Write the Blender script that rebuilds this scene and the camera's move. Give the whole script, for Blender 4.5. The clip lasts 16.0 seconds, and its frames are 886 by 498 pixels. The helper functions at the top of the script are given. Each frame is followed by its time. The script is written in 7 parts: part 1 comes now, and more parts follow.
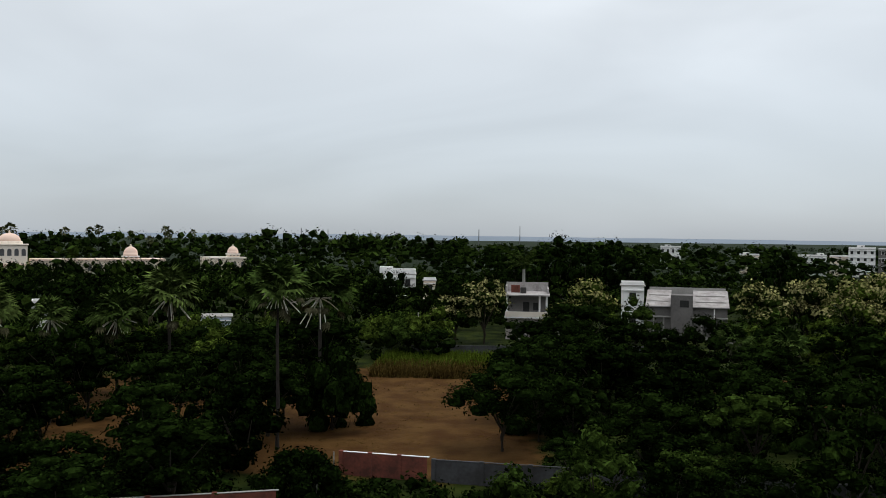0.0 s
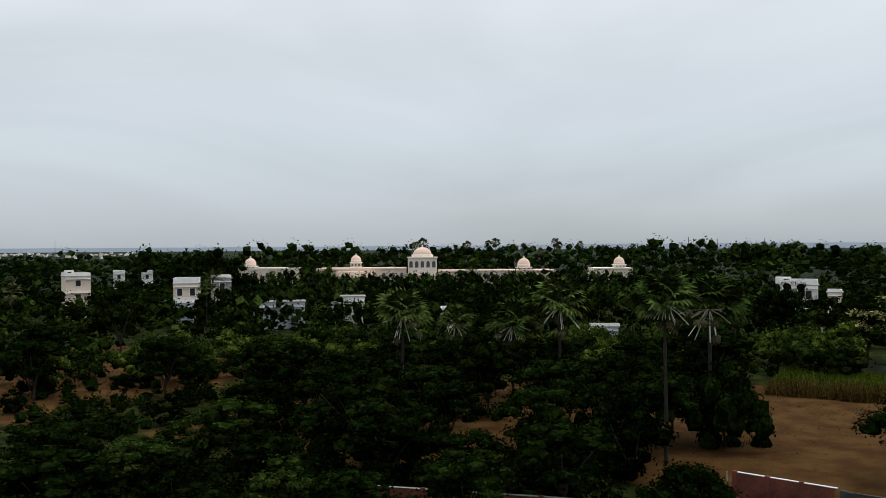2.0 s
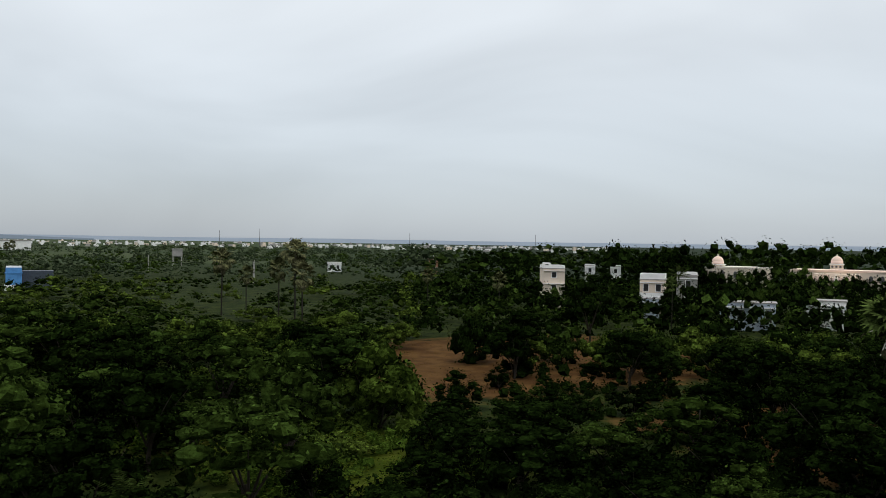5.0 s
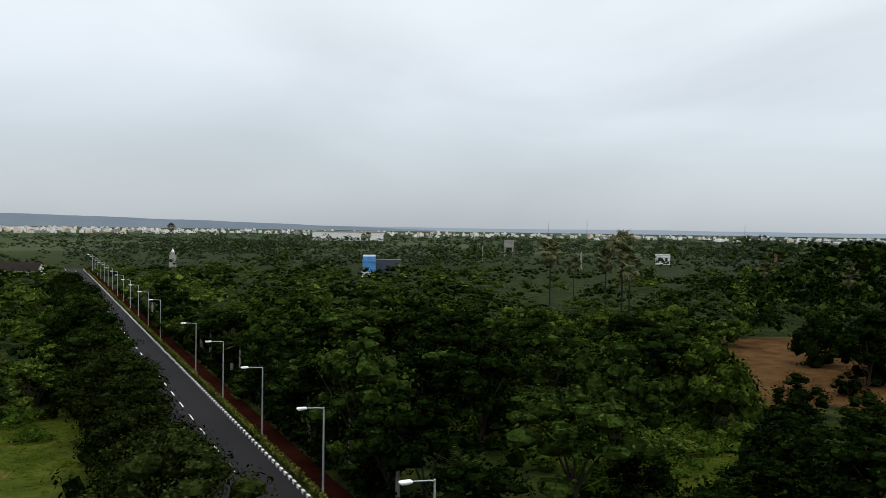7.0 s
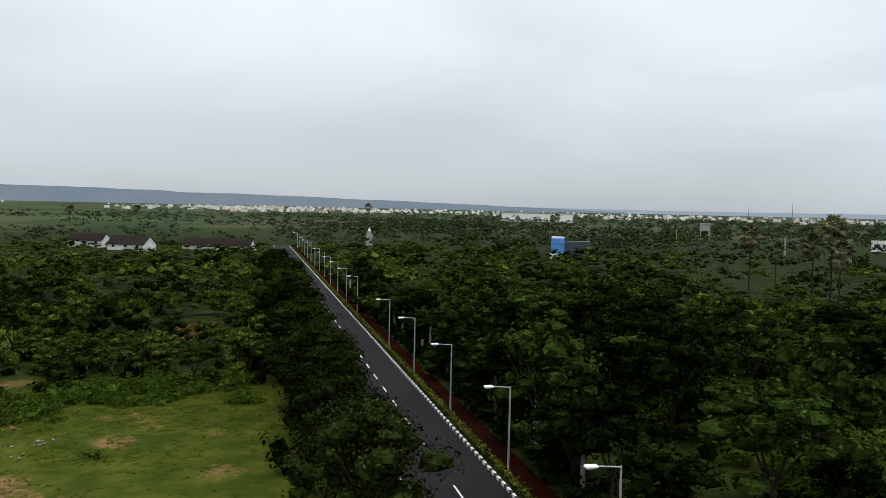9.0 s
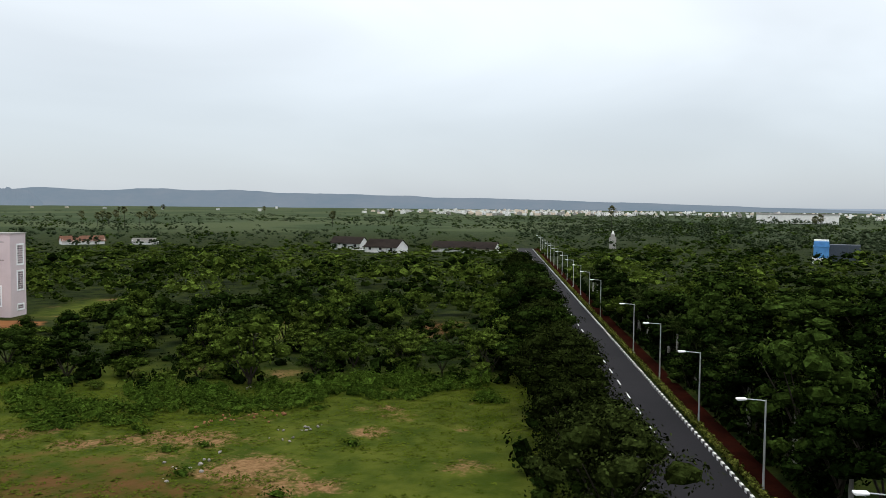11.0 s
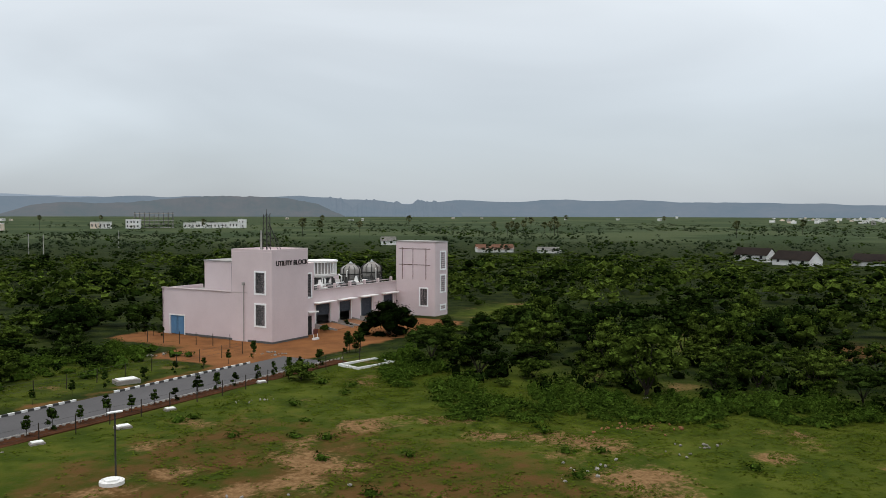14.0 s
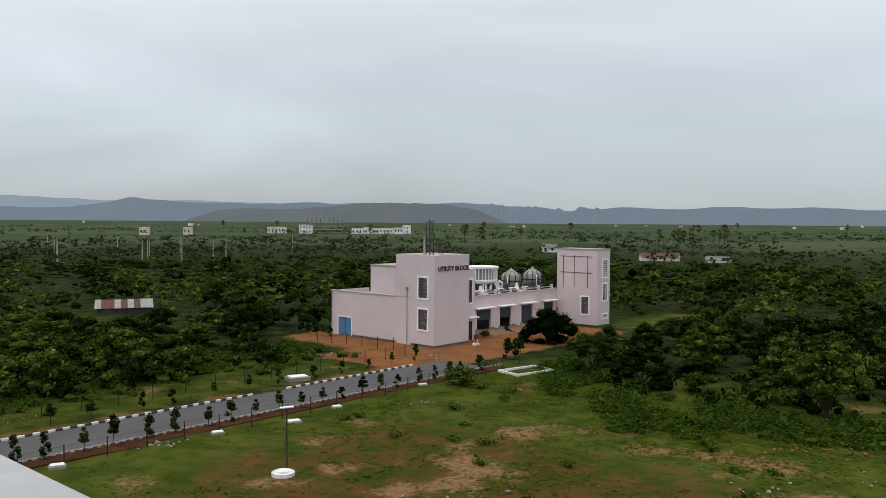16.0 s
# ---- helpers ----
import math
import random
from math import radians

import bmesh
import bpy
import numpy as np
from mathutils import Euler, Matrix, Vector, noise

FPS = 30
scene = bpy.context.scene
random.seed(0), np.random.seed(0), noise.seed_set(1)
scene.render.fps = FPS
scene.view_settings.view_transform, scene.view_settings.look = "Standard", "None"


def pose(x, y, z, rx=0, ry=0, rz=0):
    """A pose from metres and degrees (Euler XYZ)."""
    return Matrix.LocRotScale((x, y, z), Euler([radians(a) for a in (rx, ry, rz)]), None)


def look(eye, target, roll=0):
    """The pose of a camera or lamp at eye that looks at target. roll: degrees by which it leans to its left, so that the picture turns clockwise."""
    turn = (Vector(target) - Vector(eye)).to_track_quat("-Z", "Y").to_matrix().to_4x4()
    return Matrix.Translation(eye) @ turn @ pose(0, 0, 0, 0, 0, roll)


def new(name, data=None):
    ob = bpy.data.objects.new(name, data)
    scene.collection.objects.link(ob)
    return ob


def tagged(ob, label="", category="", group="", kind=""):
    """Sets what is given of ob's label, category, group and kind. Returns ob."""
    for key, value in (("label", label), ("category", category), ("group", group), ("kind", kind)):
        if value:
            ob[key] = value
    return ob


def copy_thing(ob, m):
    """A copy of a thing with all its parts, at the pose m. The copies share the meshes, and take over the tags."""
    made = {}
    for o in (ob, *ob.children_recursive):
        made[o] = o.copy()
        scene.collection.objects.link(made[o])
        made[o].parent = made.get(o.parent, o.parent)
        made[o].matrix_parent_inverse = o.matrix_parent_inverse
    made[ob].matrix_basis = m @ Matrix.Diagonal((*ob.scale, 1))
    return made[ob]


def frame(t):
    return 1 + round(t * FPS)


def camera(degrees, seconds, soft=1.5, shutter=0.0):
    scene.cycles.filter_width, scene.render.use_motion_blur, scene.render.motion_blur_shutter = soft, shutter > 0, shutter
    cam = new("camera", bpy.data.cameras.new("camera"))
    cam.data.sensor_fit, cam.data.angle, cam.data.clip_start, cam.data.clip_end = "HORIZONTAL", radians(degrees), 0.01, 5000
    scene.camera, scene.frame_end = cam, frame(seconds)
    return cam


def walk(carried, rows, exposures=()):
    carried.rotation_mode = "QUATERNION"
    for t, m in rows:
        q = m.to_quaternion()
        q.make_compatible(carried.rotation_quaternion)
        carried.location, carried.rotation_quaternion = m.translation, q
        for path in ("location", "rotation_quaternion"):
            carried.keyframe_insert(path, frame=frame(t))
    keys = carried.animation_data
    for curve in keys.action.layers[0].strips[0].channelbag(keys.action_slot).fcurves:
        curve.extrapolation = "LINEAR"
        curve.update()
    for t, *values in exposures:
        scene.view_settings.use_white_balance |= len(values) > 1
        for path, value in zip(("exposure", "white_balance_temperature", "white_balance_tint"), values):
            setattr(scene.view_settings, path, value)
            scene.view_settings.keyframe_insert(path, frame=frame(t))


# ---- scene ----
cam = camera(55.9, 16.0, soft=0.8)
EYE = 16.0
EXPO = (0.0, -0.05, 0.08, 0.17, 0.32, 0.36, 0.18, 0.16, 0.03)
# seconds, yaw, pitch and lean to the left, in degrees; the camera turns on the spot on a flat roof
ROWS = [
    (0.0, 4.05, -0.80, 0.62),
    (0.5, 13.45, -0.22, 0.21),
    (1.0, 21.28, -0.20, 0.44),
    (1.5, 25.83, -0.18, 0.22),
    (2.0, 30.08, -0.15, -0.34),
    (2.5, 33.57, -0.42, -0.34),
    (3.0, 38.31, -0.22, -0.23),
    (5.5, 66.42, -0.43, 0.88),
    (6.0, 71.37, -0.26, 0.60),
    (6.5, 77.81, -0.78, 0.08),
    (7.0, 83.46, -1.41, 0.84),
    (7.5, 87.50, -2.11, 1.38),
    (8.0, 89.96, -2.31, 1.39),
    (10.5, 108.73, -3.39, 0.82),
    (11.0, 112.90, -2.97, 0.57),
    (11.5, 117.68, -2.52, 0.40),
    (12.0, 122.71, -2.28, 0.82),
    (12.5, 127.67, -2.31, 0.49),
    (13.0, 132.21, -2.10, 0.42),
    (13.5, 136.42, -2.29, 0.22),
    (14.0, 139.81, -2.45, 0.13),
    (14.5, 142.60, -2.55, 0.39),
    (15.0, 145.35, -2.33, 0.19),
    (15.5, 148.70, -2.30, 0.49),
    (16.0, 150.83, -2.03, 0.42),
]
walk(cam, [(t, pose(0, 0, EYE, 90 + pitch, 0, yaw) @ pose(0, 0, 0, 0, 0, lean)) for t, yaw, pitch, lean in ROWS],
     exposures=[(0.0, EXPO[0]), (3.0, EXPO[1]), (5.5, EXPO[2]), (8.0, EXPO[3]), (10.5, EXPO[4]), (11.0, EXPO[5]), (11.6, EXPO[6]), (12.5, EXPO[7]), (16.0, EXPO[8])])

# ---- world and sun: an overcast afternoon ----
SUN_EL, SUN_AZ = radians(72), radians(65)
world = bpy.data.worlds.new("overcast_sky")
scene.world = world
world.use_nodes = True
wn, wl = world.node_tree.nodes, world.node_tree.links
wn.clear()
w_out = wn.new("ShaderNodeOutputWorld")
w_add = wn.new("ShaderNodeAddShader")
w_sky = wn.new("ShaderNodeTexSky")
w_sky.sky_type, w_sky.sun_disc, w_sky.sun_elevation, w_sky.sun_rotation = "NISHITA", False, SUN_EL, SUN_AZ
w_bg1 = wn.new("ShaderNodeBackground")
w_bg1.inputs[1].default_value = 0.02
wl.new(w_sky.outputs[0], w_bg1.inputs[0])
w_co = wn.new("ShaderNodeTexCoord")
w_sep = wn.new("ShaderNodeSeparateXYZ")
wl.new(w_co.outputs["Generated"], w_sep.inputs[0])
w_ramp = wn.new("ShaderNodeValToRGB")
w_ramp.color_ramp.elements[0].position, w_ramp.color_ramp.elements[0].color = 0.0, (0.375, 0.415, 0.462, 1)
w_ramp.color_ramp.elements[1].position, w_ramp.color_ramp.elements[1].color = 1.0, (1.08, 1.10, 1.11, 1)
w_mid = w_ramp.color_ramp.elements.new(0.12)
w_mid.color = (0.545, 0.588, 0.626, 1)
w_high = w_ramp.color_ramp.elements.new(0.33)
w_high.color = (0.76, 0.792, 0.81, 1)
wl.new(w_sep.outputs[2], w_ramp.inputs[0])
w_map = wn.new("ShaderNodeMapping")
w_map.inputs["Scale"].default_value = (1.0, 1.0, 3.6)
w_map.inputs["Rotation"].default_value = (0.12, -0.16, 0.3)
wl.new(w_co.outputs["Generated"], w_map.inputs[0])
w_noise = wn.new("ShaderNodeTexNoise")
w_noise.inputs["Scale"].default_value, w_noise.inputs["Detail"].default_value, w_noise.inputs["Roughness"].default_value = 1.7, 4.0, 0.45
w_noise.inputs["Distortion"].default_value = 0.7
wl.new(w_map.outputs[0], w_noise.inputs[0])
w_rng = wn.new("ShaderNodeMapRange")
w_rng.inputs["From Min"].default_value, w_rng.inputs["From Max"].default_value = 0.3, 0.7
w_rng.inputs["To Min"].default_value, w_rng.inputs["To Max"].default_value = 0.86, 1.12
wl.new(w_noise.outputs[0], w_rng.inputs[0])
w_mul = wn.new("ShaderNodeVectorMath")
w_mul.operation = "MULTIPLY"
wl.new(w_ramp.outputs[0], w_mul.inputs[0])
wl.new(w_rng.outputs[0], w_mul.inputs[1])
w_bg2 = wn.new("ShaderNodeBackground")
w_bg2.inputs[1].default_value = 1.0
wl.new(w_mul.outputs[0], w_bg2.inputs[0])
wl.new(w_bg1.outputs[0], w_add.inputs[0])
wl.new(w_bg2.outputs[0], w_add.inputs[1])
wl.new(w_add.outputs[0], w_out.inputs[0])

sun = new("sun", bpy.data.lights.new("sun", "SUN"))
sun.data.energy, sun.data.angle, sun.data.color = 1.0, radians(24), (1.0, 0.96, 0.9)
sun.matrix_world = look((math.sin(SUN_AZ) * math.cos(SUN_EL), math.cos(SUN_AZ) * math.cos(SUN_EL), math.sin(SUN_EL)), (0, 0, 0))


# ---- materials ----
def mat(name, rgb, rgb2=None, rough=0.85, scale=3.0, fine=25.0, metal=0.0, bump=0.15, spread=1.0, random_by=None, vary=0.0, spec=0.3):
    """Two tones mixed by coarse and fine noise, with a fine relief; random_by 'island' or 'object' shifts the tone from piece to piece."""
    m = bpy.data.materials.new(name)
    m.use_nodes = True
    n, l = m.node_tree.nodes, m.node_tree.links
    b = n["Principled BSDF"]
    b.inputs["Roughness"].default_value, b.inputs["Metallic"].default_value = rough, metal
    b.inputs["Specular IOR Level"].default_value = spec
    rgb2 = rgb2 or tuple(c * 0.72 for c in rgb)
    co = n.new("ShaderNodeTexCoord")
    n1, n2 = n.new("ShaderNodeTexNoise"), n.new("ShaderNodeTexNoise")
    n1.inputs["Scale"].default_value, n1.inputs["Detail"].default_value = scale, 4
    n2.inputs["Scale"].default_value, n2.inputs["Detail"].default_value = fine, 3
    l.new(co.outputs["Object"], n1.inputs[0])
    l.new(co.outputs["Object"], n2.inputs[0])
    add = n.new("ShaderNodeMath")
    add.operation = "MULTIPLY_ADD"
    add.inputs[1].default_value = 0.45
    l.new(n2.outputs[0], add.inputs[0])
    l.new(n1.outputs[0], add.inputs[2])
    rng = n.new("ShaderNodeMapRange")
    rng.inputs["From Min"].default_value, rng.inputs["From Max"].default_value = 0.72 - 0.25 / spread, 0.72 + 0.25 / spread
    l.new(add.outputs[0], rng.inputs[0])
    mix = n.new("ShaderNodeMix")
    mix.data_type = "RGBA"
    mix.inputs[6].default_value, mix.inputs[7].default_value = (*rgb, 1), (*rgb2, 1)
    l.new(rng.outputs[0], mix.inputs[0])
    last = mix.outputs[2]
    if random_by:
        src = n.new("ShaderNodeNewGeometry").outputs["Random Per Island"] if random_by == "island" else n.new("ShaderNodeObjectInfo").outputs["Random"]
        hsv = n.new("ShaderNodeHueSaturation")
        r2 = n.new("ShaderNodeMapRange")
        r2.inputs["To Min"].default_value, r2.inputs["To Max"].default_value = 1 - vary, 1 + vary
        l.new(src, r2.inputs[0])
        l.new(r2.outputs[0], hsv.inputs["Value"])
        l.new(last, hsv.inputs["Color"])
        last = hsv.outputs[0]
    l.new(last, b.inputs["Base Color"])
    if bump:
        bp = n.new("ShaderNodeBump")
        bp.inputs["Strength"].default_value, bp.inputs["Distance"].default_value = bump, 0.05
        l.new(add.outputs[0], bp.inputs["Height"])
        l.new(bp.outputs[0], b.inputs["Normal"])
    return m


def leaf_mat(name, rgb, rgb2, vary=0.35):
    """Foliage: leaf to leaf and plant to plant differences, a little light let through."""
    m = bpy.data.materials.new(name)
    m.use_nodes = True
    n, l = m.node_tree.nodes, m.node_tree.links
    b = n["Principled BSDF"]
    b.inputs["Roughness"].default_value, b.inputs["Specular IOR Level"].default_value = 0.95, 0.0
    geo, info = n.new("ShaderNodeNewGeometry"), n.new("ShaderNodeObjectInfo")
    co = n.new("ShaderNodeTexCoord")
    nz = n.new("ShaderNodeTexNoise")
    nz.inputs["Scale"].default_value, nz.inputs["Detail"].default_value = 0.35, 2
    l.new(co.outputs["Object"], nz.inputs[0])
    a1 = n.new("ShaderNodeMath")
    a1.operation = "MULTIPLY_ADD"
    a1.inputs[1].default_value = 0.22
    l.new(geo.outputs["Random Per Island"], a1.inputs[0])
    l.new(nz.outputs[0], a1.inputs[2])
    a2 = n.new("ShaderNodeMath")
    a2.operation = "MULTIPLY_ADD"
    a2.inputs[1].default_value = 0.75
    l.new(info.outputs["Random"], a2.inputs[0])
    l.new(a1.outputs[0], a2.inputs[2])
    rng = n.new("ShaderNodeMapRange")
    rng.inputs["From Min"].default_value, rng.inputs["From Max"].default_value = 0.45, 1.35
    l.new(a2.outputs[0], rng.inputs[0])
    mix = n.new("ShaderNodeMix")
    mix.data_type = "RGBA"
    mix.inputs[6].default_value, mix.inputs[7].default_value = (*rgb, 1), (*rgb2, 1)
    l.new(rng.outputs[0], mix.inputs[0])
    hsv = n.new("ShaderNodeHueSaturation")
    r2 = n.new("ShaderNodeMapRange")
    r2.inputs["To Min"].default_value, r2.inputs["To Max"].default_value = 1 - 0.6 * vary, 1 + 1.2 * vary
    pw = n.new("ShaderNodeMath")
    pw.operation = "POWER"
    pw.inputs[1].default_value = 2.2
    l.new(geo.outputs["Random Per Island"], pw.inputs[0])
    l.new(pw.outputs[0], r2.inputs[0])
    fine = n.new("ShaderNodeTexNoise")
    fine.inputs["Scale"].default_value, fine.inputs["Detail"].default_value, fine.inputs["Roughness"].default_value = 3.2, 3, 0.7
    l.new(co.outputs["Object"], fine.inputs[0])
    r3 = n.new("ShaderNodeMapRange")
    r3.inputs["From Min"].default_value, r3.inputs["From Max"].default_value = 0.36, 0.66
    r3.inputs["To Min"].default_value, r3.inputs["To Max"].default_value = 0.35, 1.45
    l.new(fine.outputs[0], r3.inputs[0])
    both = n.new("ShaderNodeMath")
    both.operation = "MULTIPLY"
    l.new(r2.outputs[0], both.inputs[0])
    l.new(r3.outputs[0], both.inputs[1])
    bp = n.new("ShaderNodeBump")
    bp.inputs["Strength"].default_value, bp.inputs["Distance"].default_value = 0.7, 0.12
    l.new(fine.outputs[0], bp.inputs["Height"])
    l.new(bp.outputs[0], b.inputs["Normal"])
    l.new(both.outputs[0], hsv.inputs["Value"])
    l.new(mix.outputs[2], hsv.inputs["Color"])
    l.new(hsv.outputs[0], b.inputs["Base Color"])
    return m


LEAF = leaf_mat("leaf_green", (0.0045, 0.0095, 0.0016), (0.027, 0.046, 0.0085), 0.75)
# dark foliage, also used to stand in for dim light and shaded gaps
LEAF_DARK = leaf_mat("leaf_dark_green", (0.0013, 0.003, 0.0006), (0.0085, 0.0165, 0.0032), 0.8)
LEAF_LIGHT = leaf_mat("leaf_light_green", (0.015, 0.028, 0.004), (0.060, 0.088, 0.014), 0.75)
LEAF_BLOOM = leaf_mat("cream_blossom", (0.15, 0.15, 0.045), (0.29, 0.27, 0.12), 0.4)
LEAF_OLIVE = leaf_mat("leaf_olive", (0.0032, 0.0055, 0.001), (0.022, 0.031, 0.0075), 0.8)
# leaves of the far plain, paled in their colour to give haze
LEAF_HAZE = leaf_mat("leaf_far_haze", (0.022, 0.034, 0.017), (0.048, 0.064, 0.032), 0.4)
FROND = leaf_mat("palm_frond", (0.020, 0.040, 0.008), (0.070, 0.100, 0.026), 0.6)
# feather palm fronds, darkened in colour for the shade beneath the avenue's canopy
FROND_DARK = leaf_mat("dark_palm_frond", (0.012, 0.022, 0.004), (0.045, 0.062, 0.017), 0.6)
FROND_DRY = leaf_mat("dusty_palm_frond", (0.045, 0.055, 0.020), (0.125, 0.125, 0.058), 0.6)
FROND_DEAD = leaf_mat("dead_frond", (0.030, 0.032, 0.014), (0.085, 0.080, 0.045), 0.5)
STALK = mat("pale_frond_stalk", (0.80, 0.77, 0.70), (0.62, 0.58, 0.50), 0.8, 2, 20)
BARK = mat("bark", (0.036, 0.028, 0.020), (0.018, 0.014, 0.010), 0.95, 2.5, 18, bump=0.6)
PALM_BARK = mat("palm_bark", (0.032, 0.026, 0.021), (0.017, 0.014, 0.012), 0.95, 1.2, 14, bump=0.6)
PALE_BARK = mat("royal_palm_bark", (0.32, 0.31, 0.28), (0.20, 0.19, 0.17), 0.9, 1.2, 14)
TURF = mat("turf_blade", (0.036, 0.056, 0.005), (0.074, 0.092, 0.011), 0.95, 0.4, 3, bump=0, random_by="island", vary=0.22, spec=0.0)
TURF_DRY = mat("dry_turf_blade", (0.060, 0.032, 0.010), (0.094, 0.058, 0.020), 0.95, 0.4, 3, bump=0, random_by="island", vary=0.22, spec=0.0)
GRASS = leaf_mat("grass_blade", (0.036, 0.068, 0.005), (0.082, 0.116, 0.013), 0.4)
GRASS_DRY = leaf_mat("dry_grass_blade", (0.065, 0.042, 0.011), (0.11, 0.080, 0.024), 0.4)
CREEPER = leaf_mat("creeper_leaf", (0.018, 0.039, 0.005), (0.050, 0.082, 0.011), 0.5)
ASPHALT = mat("asphalt", (0.0105, 0.010, 0.012), (0.018, 0.017, 0.0195), 0.9, 0.12, 6, bump=0.2, spec=0.12)
CONCRETE_ROAD = mat("grey_road", (0.092, 0.087, 0.088), (0.060, 0.057, 0.058), 0.9, 0.15, 5)
TRIM_WHITE = mat("bright_white_trim", (0.92, 0.92, 0.92), (0.86, 0.86, 0.86), 0.6, 4, 40)
PAINT_WHITE = mat("road_paint", (0.84, 0.84, 0.82), (0.62, 0.62, 0.60), 0.7, 4, 40)
KERB_BLACK = mat("kerb_black", (0.03, 0.03, 0.03), (0.06, 0.058, 0.055), 0.8, 3, 30)
KERB_WHITE = mat("kerb_white", (0.84, 0.84, 0.82), (0.60, 0.59, 0.56), 0.75, 3, 30)
SOIL = mat("red_soil", (0.27, 0.125, 0.058), (0.19, 0.085, 0.042), 1.0, 0.25, 3, bump=0.5)
# red soil darkened to stand in for the shade of overhanging trees
SHADED_SOIL = mat("shaded_red_soil", (0.024, 0.006, 0.0035), (0.012, 0.004, 0.0028), 1.0, 0.5, 4, bump=0.5, spec=0.0)
VERGE_SOIL = mat("verge_soil", (0.085, 0.036, 0.019), (0.040, 0.020, 0.012), 1.0, 0.6, 4, bump=0.5, spec=0.0)
PINK = mat("pale_pink_render", (0.66, 0.555, 0.565), (0.59, 0.49, 0.50), 0.9, 0.3, 5, bump=0.1)
PINK_OLD = mat("weathered_pink_render", (0.53, 0.455, 0.45), (0.40, 0.335, 0.33), 0.9, 0.5, 5, bump=0.1)
WHITE = mat("white_paint", (0.86, 0.85, 0.83), (0.70, 0.69, 0.67), 0.8, 0.4, 6, bump=0.08)
CREAM = mat("cream_render", (0.78, 0.66, 0.54), (0.62, 0.52, 0.42), 0.9, 0.2, 4)
IVORY = mat("ivory_render", (0.84, 0.76, 0.66), (0.72, 0.64, 0.55), 0.9, 0.2, 4)
ROSE = mat("rose_cream_dome", (0.80, 0.60, 0.49), (0.70, 0.52, 0.43), 0.85, 0.4, 5)
ROOF_PALE = mat("pale_weathered_roof", (0.44, 0.42, 0.41), (0.20, 0.18, 0.175), 0.9, 0.7, 5)
GREY_WALL = mat("grey_render", (0.17, 0.158, 0.152), (0.10, 0.094, 0.09), 0.95, 0.3, 4)
# dark cement; on the boundary wall its colour holds the trees' shade
DARK_WALL = mat("dark_cement", (0.062, 0.064, 0.068), (0.035, 0.034, 0.034), 0.95, 0.5, 5, spread=1.4)
CEMENT = mat("cement", (0.36, 0.345, 0.325), (0.25, 0.24, 0.225), 0.95, 0.4, 6)
BLUE_DOOR = mat("blue_metal", (0.11, 0.24, 0.40), (0.08, 0.18, 0.31), 0.6, 1.5, 12)
BLUE_TANK = mat("bright_blue_sheet", (0.10, 0.32, 0.66), (0.06, 0.19, 0.42), 0.55, 0.6, 8)
SLATE = mat("dark_slate_shutter", (0.055, 0.07, 0.09), (0.035, 0.045, 0.06), 0.5, 2, 20)
PARAPET = mat("weathered_white_wash", (0.44, 0.44, 0.45), (0.34, 0.34, 0.35), 0.85, 0.5, 6, bump=0.08)
LOUVRE = mat("grey_louvre", (0.10, 0.098, 0.10), (0.065, 0.064, 0.066), 0.6, 3, 30)
DARK = mat("dark_interior", (0.018, 0.017, 0.017), (0.03, 0.03, 0.03), 0.9, 2, 10)
STEEL = mat("galvanised_steel", (0.55, 0.56, 0.57), (0.38, 0.39, 0.40), 0.45, 2, 20, metal=0.6)
BLACK_STEEL = mat("black_steel", (0.022, 0.022, 0.024), (0.045, 0.04, 0.035), 0.6, 3, 20)
STRAP = mat("grey_steel_frame", (0.12, 0.12, 0.12), (0.07, 0.07, 0.07), 0.6, 3, 20)
LAMP_GLASS = mat("lamp_diffuser", (0.92, 0.92, 0.92), (0.85, 0.85, 0.85), 0.3, 3, 20)
BRICK_RED = mat("red_wall", (0.17, 0.050, 0.033), (0.075, 0.028, 0.020), 0.95, 0.9, 6, spread=1.4)
TILE_ROOF = mat("brown_tile_roof", (0.048, 0.034, 0.028), (0.028, 0.021, 0.019), 0.95, 0.5, 6)
ORANGE_ROOF = mat("orange_tile_roof", (0.30, 0.14, 0.085), (0.20, 0.10, 0.07), 0.95, 0.5, 6)
TIN = mat("old_tin_sheet", (0.36, 0.35, 0.33), (0.22, 0.20, 0.18), 0.6, 1.2, 10, metal=0.2)
RUST = mat("rusted_tin_sheet", (0.13, 0.055, 0.034), (0.07, 0.034, 0.024), 0.85, 1.2, 10)
BLUE_WALL = mat("pale_blue_wall", (0.42, 0.48, 0.56), (0.32, 0.37, 0.44), 0.9, 0.4, 5)
LETTER = mat("dark_letter", (0.03, 0.025, 0.025), (0.05, 0.04, 0.04), 0.6, 3, 20)
HEDGE = leaf_mat("hedge_leaf", (0.045, 0.062, 0.010), (0.115, 0.125, 0.025), 0.5)
RUBBLE = mat("pale_rubble", (0.30, 0.28, 0.25), (0.19, 0.17, 0.15), 0.95, 2, 12)


def haze_mat(name, rgb, rgb2, glow, part_glow, scale):
    """Hills and plains as through kilometres of moist air: rough rock and scrub, with the haze put in as a pale
    emission.
    """
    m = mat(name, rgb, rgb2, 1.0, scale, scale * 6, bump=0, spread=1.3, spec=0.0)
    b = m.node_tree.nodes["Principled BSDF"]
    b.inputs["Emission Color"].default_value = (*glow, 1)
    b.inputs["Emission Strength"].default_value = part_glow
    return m


